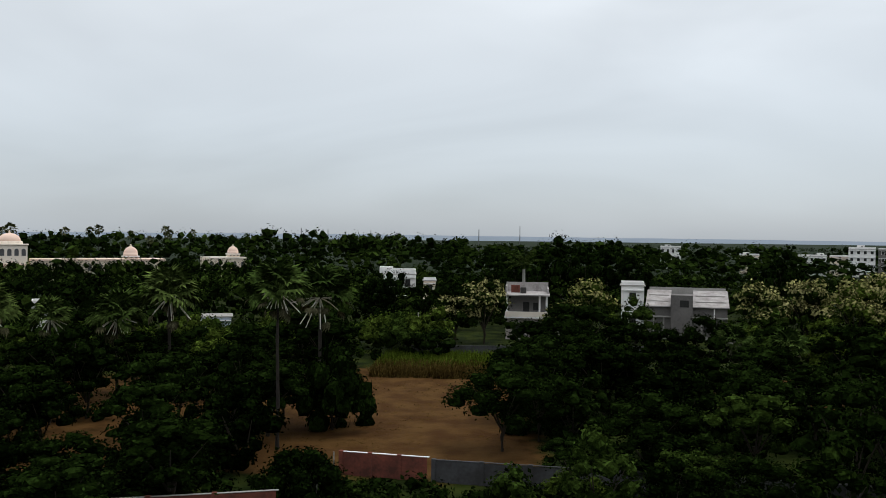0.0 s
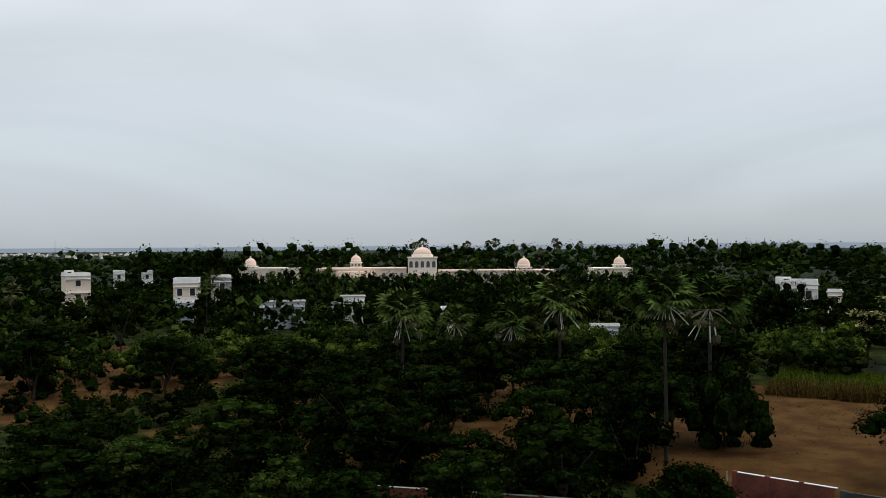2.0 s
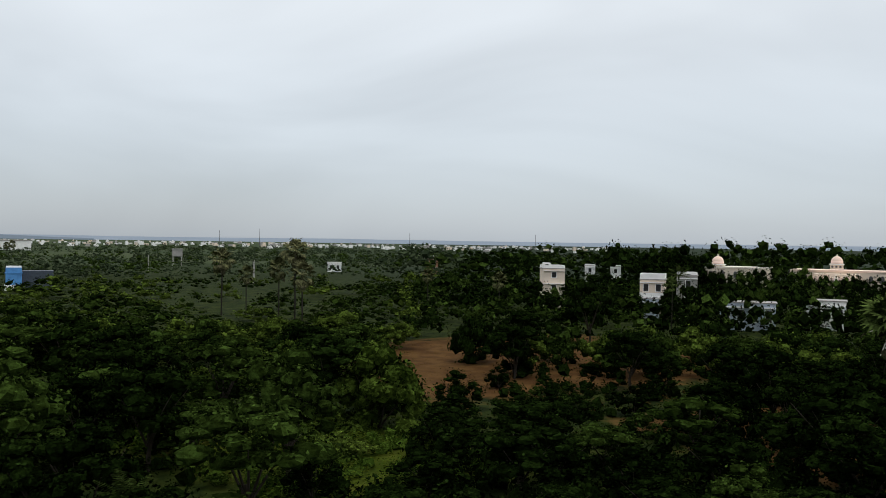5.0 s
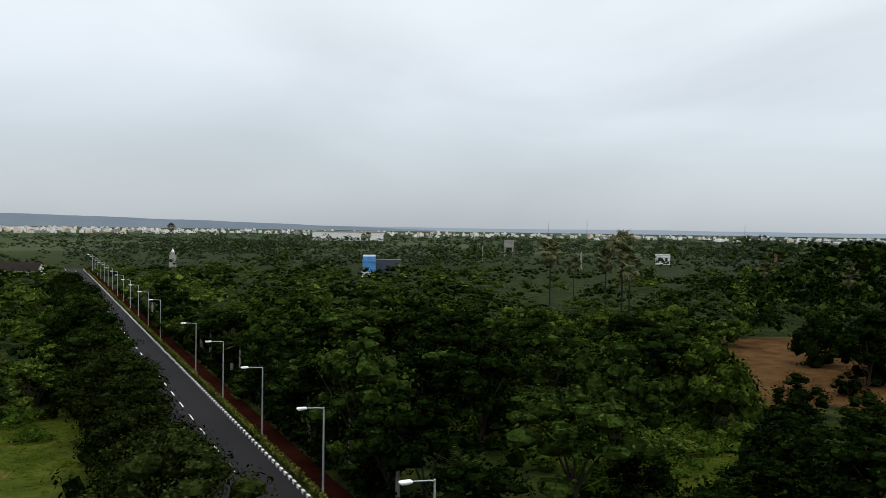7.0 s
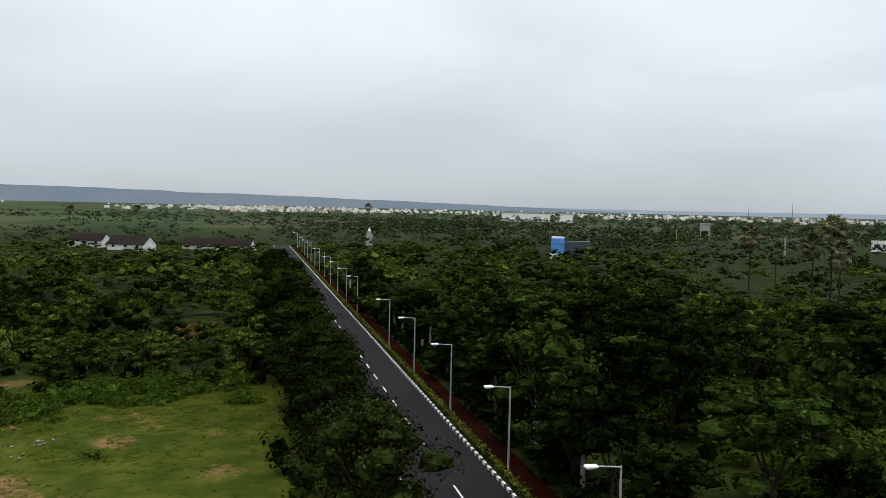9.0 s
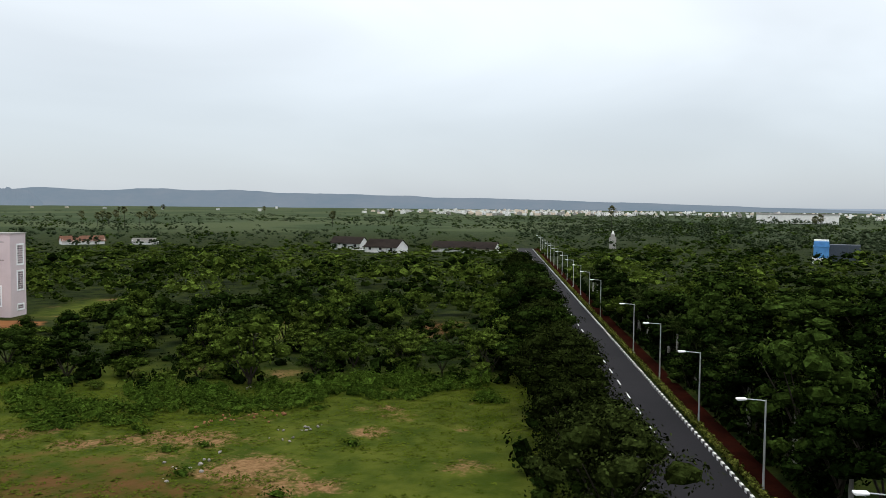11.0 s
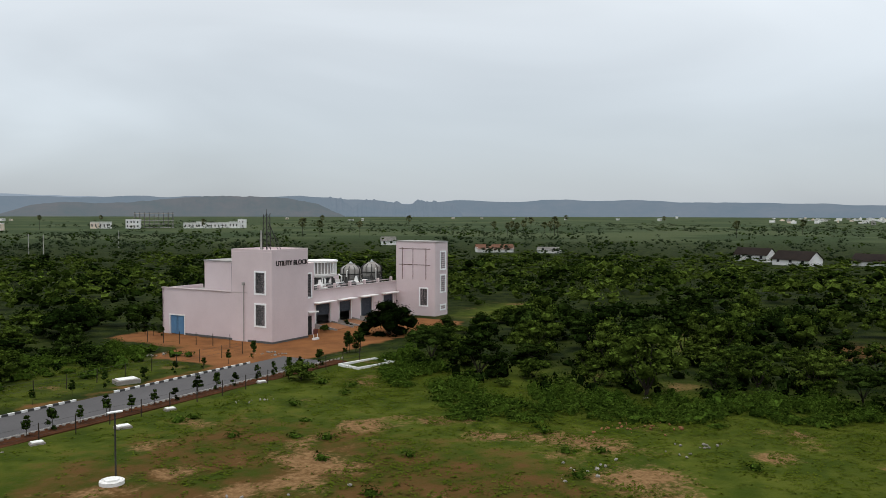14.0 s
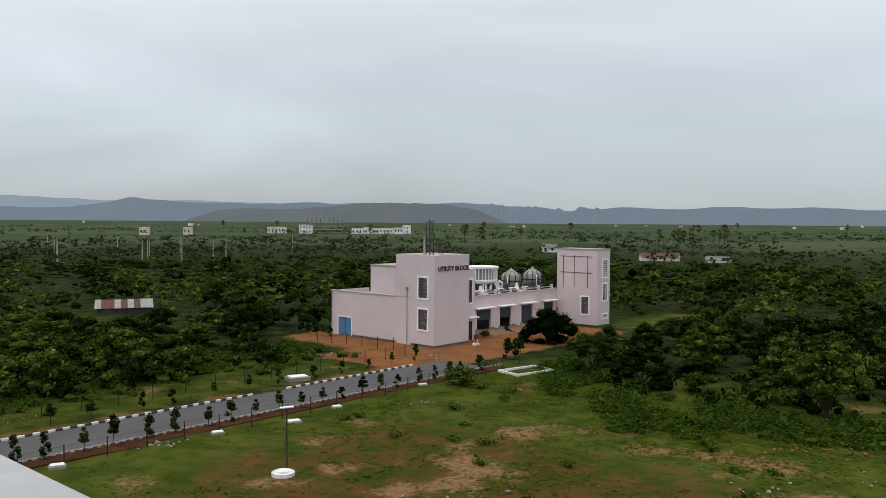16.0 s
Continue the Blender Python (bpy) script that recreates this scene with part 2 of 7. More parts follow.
HILL_NEAR = haze_mat("near_hill", (0.035, 0.042, 0.034), (0.062, 0.052, 0.042), (0.095, 0.122, 0.156), 0.78, 0.006)
HILL_MID = haze_mat("middle_hill", (0.035, 0.042, 0.045), (0.055, 0.055, 0.055), (0.135, 0.182, 0.236), 0.82, 0.005)
HILL_FAR = haze_mat("far_hill", (0.05, 0.055, 0.06), (0.07, 0.075, 0.08), (0.22, 0.275, 0.345), 0.85, 0.004)


# ---- building blocks ----
def mesh_of(name, bm):
    me = bpy.data.meshes.new(name)
    bm.normal_update()
    bm.to_mesh(me)
    bm.free()
    return me


def part(name, bm, material, parent=None, label="", smooth=False):
    me = mesh_of(name, bm) if isinstance(bm, bmesh.types.BMesh) else bm
    if not me.materials:
        me.materials.append(material)
    if smooth:
        me.shade_smooth()
    ob = new(name, me)
    ob.parent = parent
    if label:
        ob["label"] = label
    return ob


def thing(name, m, label, category, group="", kind=""):
    ob = new(name)
    ob.matrix_basis = m
    return tagged(ob, label, category, group, kind)


def box(x0, x1, y0, y1, z0, z1, bm=None, bevel=0.0):
    bm = bm or bmesh.new()
    v = [bm.verts.new((x, y, z)) for z in (z0, z1) for y in (y0, y1) for x in (x0, x1)]
    fs = [bm.faces.new([v[i] for i in f]) for f in ((0, 2, 3, 1), (4, 5, 7, 6), (0, 1, 5, 4), (2, 6, 7, 3), (0, 4, 6, 2), (1, 3, 7, 5))]
    if bevel:
        es = list({e for f in fs for e in f.edges})
        bmesh.ops.bevel(bm, geom=es, offset=bevel, segments=1, affect="EDGES")
    return bm


def tube(path, radii, n=8, bm=None, caps=True):
    """A round bar along a path of points, with a radius for each."""
    bm = bm or bmesh.new()
    rings = []
    for i, (p, r) in enumerate(zip(path, radii)):
        a, b = Vector(path[max(i - 1, 0)]), Vector(path[min(i + 1, len(path) - 1)])
        d = (b - a).normalized()
        q = d.to_track_quat("Z", "Y")
        rings.append([bm.verts.new(Vector(p) + q @ Vector((r * math.cos(k * math.tau / n), r * math.sin(k * math.tau / n), 0))) for k in range(n)])
    for a, b in zip(rings, rings[1:]):
        for k in range(n):
            bm.faces.new((a[k], a[(k + 1) % n], b[(k + 1) % n], b[k]))
    if caps:
        bm.faces.new(rings[0][::-1])
        bm.faces.new(rings[-1])
    return bm


def lathe(profile, n=20, bm=None, at=(0, 0, 0)):
    """A body turned about the vertical from (radius, height) pairs."""
    bm = bm or bmesh.new()
    rings = [[bm.verts.new((at[0] + r * math.cos(k * math.tau / n), at[1] + r * math.sin(k * math.tau / n), at[2] + z)) for k in range(n)] for r, z in profile]
    for a, b in zip(rings, rings[1:]):
        for k in range(n):
            bm.faces.new((a[k], a[(k + 1) % n], b[(k + 1) % n], b[k]))
    bm.faces.new(rings[0][::-1])
    bm.faces.new(rings[-1])
    return bm


def wall_with_holes(length, height, thick, holes, bm=None, at=(0, 0, 0), along="x"):
    """An upright wall from `at`, along x or y, with openings (a0, a1, z0, z1) that go through it."""
    bm = bm or bmesh.new()
    cuts_a = sorted({0, length, *[h[0] for h in holes], *[h[1] for h in holes]})
    cuts_z = sorted({0, height, *[h[2] for h in holes], *[h[3] for h in holes]})
    solid = {}
    for i in range(len(cuts_a) - 1):
        for k in range(len(cuts_z) - 1):
            ca, cz = (cuts_a[i] + cuts_a[i + 1]) / 2, (cuts_z[k] + cuts_z[k + 1]) / 2
            solid[i, k] = not any(h[0] < ca < h[1] and h[2] < cz < h[3] for h in holes)

    def put(a, t, z):
        return bm.verts.new((at[0] + (a if along == "x" else t), at[1] + (t if along == "x" else a), at[2] + z))

    def quad(*q):
        bm.faces.new([put(*p) for p in q])
    for (i, k), full in solid.items():
        if not full:
            continue
        a0, a1, z0, z1 = cuts_a[i], cuts_a[i + 1], cuts_z[k], cuts_z[k + 1]
        quad((a0, 0, z0), (a1, 0, z0), (a1, 0, z1), (a0, 0, z1))
        quad((a0, thick, z0), (a0, thick, z1), (a1, thick, z1), (a1, thick, z0))
        if not solid.get((i - 1, k)):
            quad((a0, 0, z0), (a0, 0, z1), (a0, thick, z1), (a0, thick, z0))
        if not solid.get((i + 1, k)):
            quad((a1, 0, z0), (a1, thick, z0), (a1, thick, z1), (a1, 0, z1))
        if not solid.get((i, k - 1)):
            quad((a0, 0, z0), (a0, thick, z0), (a1, thick, z0), (a1, 0, z0))
        if not solid.get((i, k + 1)):
            quad((a0, 0, z1), (a1, 0, z1), (a1, thick, z1), (a0, thick, z1))
    bmesh.ops.remove_doubles(bm, verts=bm.verts, dist=0.0005)
    bmesh.ops.recalc_face_normals(bm, faces=bm.faces)
    return bm


def quads_mesh(name, verts, material):
    """A mesh of loose four-cornered leaves from an (n, 4, 3) array; a fifth row, where there is one, is the way the leaf's clump faces."""
    face = verts[:, 4] if verts.shape[1] == 5 else None
    verts = np.ascontiguousarray(verts[:, :4], dtype=np.float32)
    n = len(verts)
    me = bpy.data.meshes.new(name)
    me.vertices.add(n * 4)
    me.vertices.foreach_set("co", verts.reshape(-1))
    me.loops.add(n * 4)
    me.loops.foreach_set("vertex_index", np.arange(n * 4, dtype=np.int32))
    me.polygons.add(n)
    me.polygons.foreach_set("loop_start", np.arange(0, n * 4, 4, dtype=np.int32))
    me.update(calc_edges=True)
    me.materials.append(material)
    if face is not None:
        me.shade_smooth()
        face = face / np.maximum(np.linalg.norm(face, axis=1)[:, None], 1e-6)
        me.normals_split_custom_set(np.repeat(face, 4, 0).tolist())
    return me


# campus grid: s runs along the avenue away from the camera's house, r square to it
GRID = math.degrees(math.atan2(-0.332, -0.9433))
CAMPUS = pose(0, 0, 0, 0, 0, GRID)


def campus(s, r, z=0.0, turn=0.0):
    return CAMPUS @ pose(s, r, z, 0, 0, turn)


def to_sr(x, y):
    return -0.9433 * x - 0.332 * y, 0.332 * x - 0.9433 * y


def polar(azimuth, d):
    """The place d metres off in the direction azimuth, in degrees to the left of +y."""
    return -d * math.sin(radians(azimuth)), d * math.cos(radians(azimuth))


# ---- ground ----
def ramp(v, a, b):
    t = np.clip((v - a) / (b - a), 0, 1)
    return t * t * (3 - 2 * t)


def rect_mask(x, y, x0, x1, y0, y1, soft):
    return ramp(x, x0 - soft, x0 + soft) * (1 - ramp(x, x1 - soft, x1 + soft)) * ramp(y, y0 - soft, y0 + soft) * (1 - ramp(y, y1 - soft, y1 + soft))


# bare earth on the lawn: s, r and half sizes along them
BARE = ((54.9, 21.2, 2.2, 5.0), (49.0, 15.0, 3.0, 3.6), (53.0, 27.0, 1.5, 2.5), (41.8, 34.0, 2.2, 4.4), (35.6, 39.9, 1.4, 1.6), (34.7, 34.0, 1.6, 1.8), (25.2, 46.8, 1.2, 1.5), (46.0, 10.5, 1.4, 2.6), (57.8, 8.5, 1.2, 2.2), (38.0, 22.0, 2.0, 3.0), (64.0, 46.0, 1.2, 2.4), (118.0, 36.5, 6.0, 2.0))


def ground_masks(x, y):
    """Shares of dry grass, red soil, lush lawn, woods and bare tan earth at a place."""
    s, r = -0.9433 * x - 0.332 * y, 0.332 * x - 0.9433 * y
    az = np.degrees(np.arctan2(-x, y)) % 360
    d = np.hypot(x, y)
    az_s = (az + 90) % 360 - 90
    dry = rect_mask(x, y, -24, 3, 55, 100, 4)
    dry = np.maximum(dry, rect_mask(x, y, -120, -72, 38, 92, 8))
    dry = np.maximum(dry, 0.8 * rect_mask(x, y, 20, 50, 80, 100, 5))
    dry = np.maximum(dry, 0.7 * rect_mask(x, y, -60, -24, 48, 92, 5))
    soil = np.maximum(rect_mask(s, r, 63, 108, 59, 76, 2.5), 0.7 * rect_mask(s, r, 69, 78, 74, 92, 2))
    soil = np.maximum(soil, 0.5 * rect_mask(s, r, 5, 66, 62, 65, 1.0))
    lawn = np.maximum(rect_mask(s, r, 20, 78, -4, 56, 5), 0.75 * rect_mask(s, r, 0, 62, 64, 80, 4))
    lawn = np.maximum(lawn, rect_mask(s, r, 36, 62, -46, -32, 4))
    lawn = np.maximum(lawn, 0.9 * rect_mask(s, r, 96, 112, 22, 33, 4))
    lawn = np.maximum(lawn, rect_mask(s, r, 112, 135, 56, 66, 4))
    lawn = np.maximum(lawn, 0.8 * rect_mask(s, r, 20, 60, 95, 150, 8))
    dry = np.maximum(dry, 0.6 * rect_mask(s, r, 100, 116, 3, 12, 4))
    dry = np.maximum(dry, 0.55 * rect_mask(s, r, 22, 52, 10, 50, 8))
    bare = np.zeros_like(d)
    for es, er, ea, eb in BARE:
        bare = np.maximum(bare, 1.15 * np.exp(-(((s - es) / ea) ** 2 + ((r - er) / eb) ** 2)))
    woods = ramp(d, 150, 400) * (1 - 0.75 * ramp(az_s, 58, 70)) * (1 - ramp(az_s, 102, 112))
    return dry, soil, lawn, woods, bare


def axis(lo, hi, step, out, growth):
    mid = list(np.arange(lo, hi + step / 2, step))
    a, st = lo, step
    low = []
    while a > -out:
        st *= growth
        a -= st
        low.append(max(a, -out))
    b, st = mid[-1], step
    high = []
    while b < out:
        st *= growth
        b += st
        high.append(min(b, out))
    return np.array(low[::-1] + mid + high)


gx, gy = axis(-150, 60, 1.5, 4900, 1.25), axis(-130, 120, 1.5, 4900, 1.25)
GX, GY = np.meshgrid(gx, gy)
g_dry, g_soil, g_lawn, g_woods, g_bare = ground_masks(GX, GY)
near = 1 - ramp(np.hypot(GX, GY), 140, 220)
GZ = np.array([[0.10 * noise.noise((x * 0.12, y * 0.12, 0)) + 0.05 * noise.noise((x * 0.6, y * 0.6, 3)) for x in gx] for y in gy]) * near - 0.02
g_s, g_r = to_sr(GX, GY)
flat = np.maximum(rect_mask(g_s, g_r, -40, 330, -15.5, -7, 1.5), rect_mask(g_s, g_r, -10, 116, 55, 90, 1.5))
GZ = GZ * (1 - flat) - 0.05 * flat
nx, ny = len(gx), len(gy)
idx = np.arange(nx * ny).reshape(ny, nx)
faces = np.stack([idx[:-1, :-1], idx[:-1, 1:], idx[1:, 1:], idx[1:, :-1]], -1).reshape(-1, 4)
g_me = bpy.data.meshes.new("ground")
g_me.from_pydata(np.stack([GX, GY, GZ], -1).reshape(-1, 3).tolist(), [], faces.tolist())
g_col = g_me.color_attributes.new("cover", "FLOAT_COLOR", "POINT")
g_col.data.foreach_set("color", np.stack([g_dry, g_soil, g_lawn, g_woods], -1).astype(np.float32).reshape(-1))
g_att = g_me.attributes.new("bare", "FLOAT", "POINT")
g_att.data.foreach_set("value", g_bare.astype(np.float32).reshape(-1))
g_me.shade_smooth()

gm = bpy.data.materials.new("ground_cover")
gm.use_nodes = True
gn, gl = gm.node_tree.nodes, gm.node_tree.links
gb = gn["Principled BSDF"]
gb.inputs["Roughness"].default_value, gb.inputs["Specular IOR Level"].default_value = 1.0, 0.05
g_at = gn.new("ShaderNodeVertexColor")
g_at.layer_name = "cover"
g_sep = gn.new("ShaderNodeSeparateColor")
gl.new(g_at.outputs[0], g_sep.inputs[0])
g_co = gn.new("ShaderNodeTexCoord")


def g_noise(scale, detail=4, rough=0.55):
    n = gn.new("ShaderNodeTexNoise")
    n.inputs["Scale"].default_value, n.inputs["Detail"].default_value, n.inputs["Roughness"].default_value = scale, detail, rough
    gl.new(g_co.outputs["Object"], n.inputs[0])
    return n.outputs[0]


def g_mix(fac, a, b):
    n = gn.new("ShaderNodeMix")
    n.data_type = "RGBA"
    gl.new(fac, n.inputs[0])
    for k, v in ((6, a), (7, b)):
        if isinstance(v, tuple):
            n.inputs[k].default_value = (*v, 1)
        else:
            gl.new(v, n.inputs[k])
    return n.outputs[2]


def g_range(v, a, b, c=0.0, d=1.0):
    n = gn.new("ShaderNodeMapRange")
    n.interpolation_type = "SMOOTHSTEP"
    for k, q in zip(("From Min", "From Max", "To Min", "To Max"), (a, b, c, d)):
        n.inputs[k].default_value = q
    gl.new(v, n.inputs[0])
    return n.outputs[0]


def g_math(op, a, b):
    n = gn.new("ShaderNodeMath")
    n.operation = op
    for k, v in ((0, a), (1, b)):
        if isinstance(v, (int, float)):
            n.inputs[k].default_value = v
        else:
            gl.new(v, n.inputs[k])
    return n.outputs[0]


n_big, n_mid, n_small = g_noise(0.06), g_noise(0.35, 5), g_noise(2.5, 4, 0.7)
n_field = g_noise(0.006, 3)
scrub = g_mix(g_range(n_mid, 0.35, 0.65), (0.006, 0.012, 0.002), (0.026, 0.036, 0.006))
# far fields: haze is mixed into their greyer green
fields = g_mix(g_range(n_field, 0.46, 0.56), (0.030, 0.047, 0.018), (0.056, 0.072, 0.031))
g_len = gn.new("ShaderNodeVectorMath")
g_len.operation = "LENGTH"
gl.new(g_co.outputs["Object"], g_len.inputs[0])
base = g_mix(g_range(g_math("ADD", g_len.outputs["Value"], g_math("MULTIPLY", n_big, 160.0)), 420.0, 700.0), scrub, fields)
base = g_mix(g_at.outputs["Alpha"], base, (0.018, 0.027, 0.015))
lawn_c = g_mix(g_range(n_mid, 0.35, 0.68), (0.032, 0.049, 0.004), (0.070, 0.084, 0.010))
base = g_mix(g_sep.outputs[2], base, lawn_c)
dry_c = g_mix(g_range(n_mid, 0.35, 0.65), (0.054, 0.025, 0.008), (0.088, 0.047, 0.015))
base = g_mix(g_range(g_math("ADD", g_sep.outputs[0], g_math("MULTIPLY", g_math("SUBTRACT", n_mid, 0.5), 1.2)), 0.3, 0.7), base, dry_c)
g_worn = gn.new("ShaderNodeAttribute")
g_worn.attribute_name = "bare"
patch = g_range(g_math("ADD", g_worn.outputs["Fac"], g_math("ADD", g_math("MULTIPLY", g_math("SUBTRACT", n_mid, 0.5), 1.6), g_math("MULTIPLY", g_math("SUBTRACT", n_small, 0.5), 1.3))), 0.35, 0.95)
bare = g_math("MULTIPLY", g_sep.outputs[2], g_range(g_math("ADD", g_noise(0.13, 3), g_math("MULTIPLY", n_small, 0.22)), 0.70, 0.82))
soil_c = g_mix(g_range(n_small, 0.3, 0.7), (0.13, 0.070, 0.028), (0.225, 0.135, 0.064))
base = g_mix(g_math("MAXIMUM", bare, patch), base, soil_c)
red_c = g_mix(g_range(n_mid, 0.3, 0.7), (0.225, 0.098, 0.037), (0.150, 0.064, 0.026))
base = g_mix(g_range(g_math("ADD", g_sep.outputs[1], g_math("MULTIPLY", g_math("SUBTRACT", n_mid, 0.5), 0.9)), 0.35, 0.65), base, red_c)
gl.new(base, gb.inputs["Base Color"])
g_bump = gn.new("ShaderNodeBump")
g_bump.inputs["Strength"].default_value, g_bump.inputs["Distance"].default_value = 0.6, 0.12
gl.new(n_small, g_bump.inputs["Height"])
gl.new(g_bump.outputs[0], gb.inputs["Normal"])
g_me.materials.append(gm)
tagged(new("ground", g_me), "green scrub ground with dry yellow grass and bare red soil", "ground", kind="structure")


# ---- hills far behind ----
def hills(name, az0, az1, dist, heights, material, label, seed, rough=0.10):
    """A long ridge between two directions; heights are given at even steps and broken up by noise."""
    n = 260
    bm = bmesh.new()
    rows_ = []
    for i in range(n + 1):
        f = i / n
        a = az0 + (az1 - az0) * f
        h = float(np.interp(f * (len(heights) - 1), range(len(heights)), heights))
        h *= 1 + rough * noise.fractal((f * 30, seed, 0), 1.0, 2.0, 4)
        col = []
        for k, (dd, hh) in enumerate(((-260, -4.0), (-170, 0.25), (-90, 0.62), (0, 1.0), (160, 0.9))):
            x, y = polar(a, dist + dd + 25 * noise.noise((f * 40, k * 3.1, seed)))
            z = hh if hh < 0 else h * hh * (1 + (0.25 * noise.noise((f * 60, k * 1.7, seed + 5)) if k in (1, 2) else 0))
            col.append(bm.verts.new((x, y, z)))
        rows_.append(col)
    for a, b in zip(rows_, rows_[1:]):
        for k in range(4):
            bm.faces.new((a[k], a[k + 1], b[k + 1], b[k]))
    bmesh.ops.recalc_face_normals(bm, faces=bm.faces)
    return tagged(part(name, bm, material, smooth=True), label, "hills", kind="structure")


D1, D2, D3 = 3900, 4300, 4600
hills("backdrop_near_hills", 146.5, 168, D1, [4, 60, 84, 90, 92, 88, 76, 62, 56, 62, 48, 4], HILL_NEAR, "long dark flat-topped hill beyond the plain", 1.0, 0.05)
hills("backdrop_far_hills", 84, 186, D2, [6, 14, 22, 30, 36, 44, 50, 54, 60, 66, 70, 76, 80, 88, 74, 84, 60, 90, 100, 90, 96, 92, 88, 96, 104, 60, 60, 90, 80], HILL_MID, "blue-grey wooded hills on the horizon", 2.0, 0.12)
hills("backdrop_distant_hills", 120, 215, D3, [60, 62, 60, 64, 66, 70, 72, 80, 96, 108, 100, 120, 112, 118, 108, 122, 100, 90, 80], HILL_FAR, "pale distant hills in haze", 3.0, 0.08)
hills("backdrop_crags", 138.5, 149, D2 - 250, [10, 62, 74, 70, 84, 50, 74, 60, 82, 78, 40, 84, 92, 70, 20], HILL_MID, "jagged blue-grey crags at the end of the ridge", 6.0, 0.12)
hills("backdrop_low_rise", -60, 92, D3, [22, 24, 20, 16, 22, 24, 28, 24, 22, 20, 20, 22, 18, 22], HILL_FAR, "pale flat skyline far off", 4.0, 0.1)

# ---- roads ----
def striped_kerb(owner, s0, s1, r, step, first_parts, gaps=()):
    """Black and white kerb stones; the nearest are pieces of their own, the rest one run of each colour."""
    stone = {}
    for colour, m in (("w", KERB_WHITE), ("b", KERB_BLACK)):
        stone[colour] = mesh_of("kerb_stone", box(0, step - 0.012, -0.09, 0.09, -0.08, 0.20, bevel=0.015))
        stone[colour].materials.append(m)
    rest = {"w": bmesh.new(), "b": bmesh.new()}
    n = int((s1 - s0) / step)
    for i in range(n):
        s = s0 + i * step
        if any(a < s < b for a, b in gaps):
            continue
        c = "wb"[i % 2]
        if first_parts[0] <= s < first_parts[1]:
            ob = part("kerb_stone", stone[c], None, owner)
            ob.matrix_basis = pose(s, r + random.uniform(-0.01, 0.01), random.uniform(-0.01, 0.01), 0, 0, random.uniform(-0.6, 0.6))
        else:
            box(s, s + step - 0.012, r - 0.09, r + 0.09, -0.08, 0.20, rest[c])
    for c, m in (("w", KERB_WHITE), ("b", KERB_BLACK)):
        tagged(part("kerb_run", rest[c], m, owner), kind="stuff")


def avenue():
    road = thing("road_avenue", CAMPUS, "dark asphalt avenue with white lane dashes and striped kerbs", "road", kind="structure")
    bm = bmesh.new()
    steps = 90
    for i in range(steps):
        a, b = -60 + 380 * i / steps, -60 + 380 * (i + 1) / steps
        box(a, b, -14.3, -8.75, -0.3, 0.03, bm)
    bmesh.ops.remove_doubles(bm, verts=bm.verts, dist=0.001)
    part("carriageway", bm, ASPHALT, road)
    dash = mesh_of("lane_dash", box(0, 2.1, -0.055, 0.055, 0.0, 0.006))
    dash.materials.append(PAINT_WHITE)
    for i in range(60):
        part("lane_dash", dash, None, road).matrix_basis = pose(-10 + 0.6 + i * 5.3, -11.55, 0.032)
    striped_kerb(road, -30, 315, -14.4, 0.5, (42, 110))
    bm = bmesh.new()
    box(-60, 320, -8.75, -8.55, -0.3, 0.16, bm)
    part("far_kerb", bm, CEMENT, road)
    bm = bmesh.new()
    for i in range(95):
        a = -60 + i * 4.0
        box(a, a + 4.0, -16.9, -15.05, -0.3, 0.03 + random.uniform(-0.015, 0.015), bm)
    part("planting_bed", bm, SHADED_SOIL, road, "red planting bed, the shade of trees put into its dark colour")
    return road


def side_road():
    road = thing("road_to_utility_block", CAMPUS, "narrow grey service road with a striped kerb", "road", kind="structure")
    bm = bmesh.new()
    for i in range(24):
        box(-30 + i * 4.2, -30 + (i + 1) * 4.2, 56.3, 62.2, -0.3, 0.03, bm)
    bmesh.ops.remove_doubles(bm, verts=bm.verts, dist=0.001)
    part("carriageway", bm, CONCRETE_ROAD, road)
    striped_kerb(road, -24, 66, 62.32, 0.55, (10, 66), gaps=((44.5, 48.5),))
    bm = bmesh.new()
    box(-30, 70, 56.1, 56.28, -0.3, 0.10, bm)
    part("low_kerb", bm, CEMENT, road)
    bm = bmesh.new()
    for i in range(34):
        a = -30 + i * 3.0
        box(a, a + 3.0, 54.2 + random.uniform(-0.25, 0.25), 56.08, -0.3, 0.05 + random.uniform(-0.02, 0.02), bm)
    part("planting_bed", bm, VERGE_SOIL, road, "dark red-brown planting bed")
    return road


avenue()
side_road()


# ---- street lamps ----
def street_lamp():
    lamp = thing("street_lamp", campus(46.8, -15.14), "galvanised street lamp with a flat white lantern", "street lamp", "lamps along the avenue")
    part("pole", tube([(0, 0, -0.3), (0, 0, 0.2), (0, 0, 2.7), (0, 0, 5.42)], [0.075, 0.07, 0.06, 0.045], 10), STEEL, lamp)
    part("base_plate", box(-0.18, 0.18, -0.18, 0.18, -0.02, 0.06, bevel=0.01), CEMENT, lamp)
    part("arm", tube([(0, 0, 5.36), (0, 0.25, 5.40), (0, 1.15, 5.46)], [0.035, 0.03, 0.028], 8), STEEL, lamp)
    bm = box(-0.15, 0.15, 1.05, 1.62, 5.40, 5.52, bevel=0.035)
    head = part("lantern", bm, LAMP_GLASS, lamp)
    part("diffuser", box(-0.11, 0.11, 1.2, 1.56, 5.375, 5.402), LAMP_GLASS, head)
    return lamp


lamp0 = street_lamp()
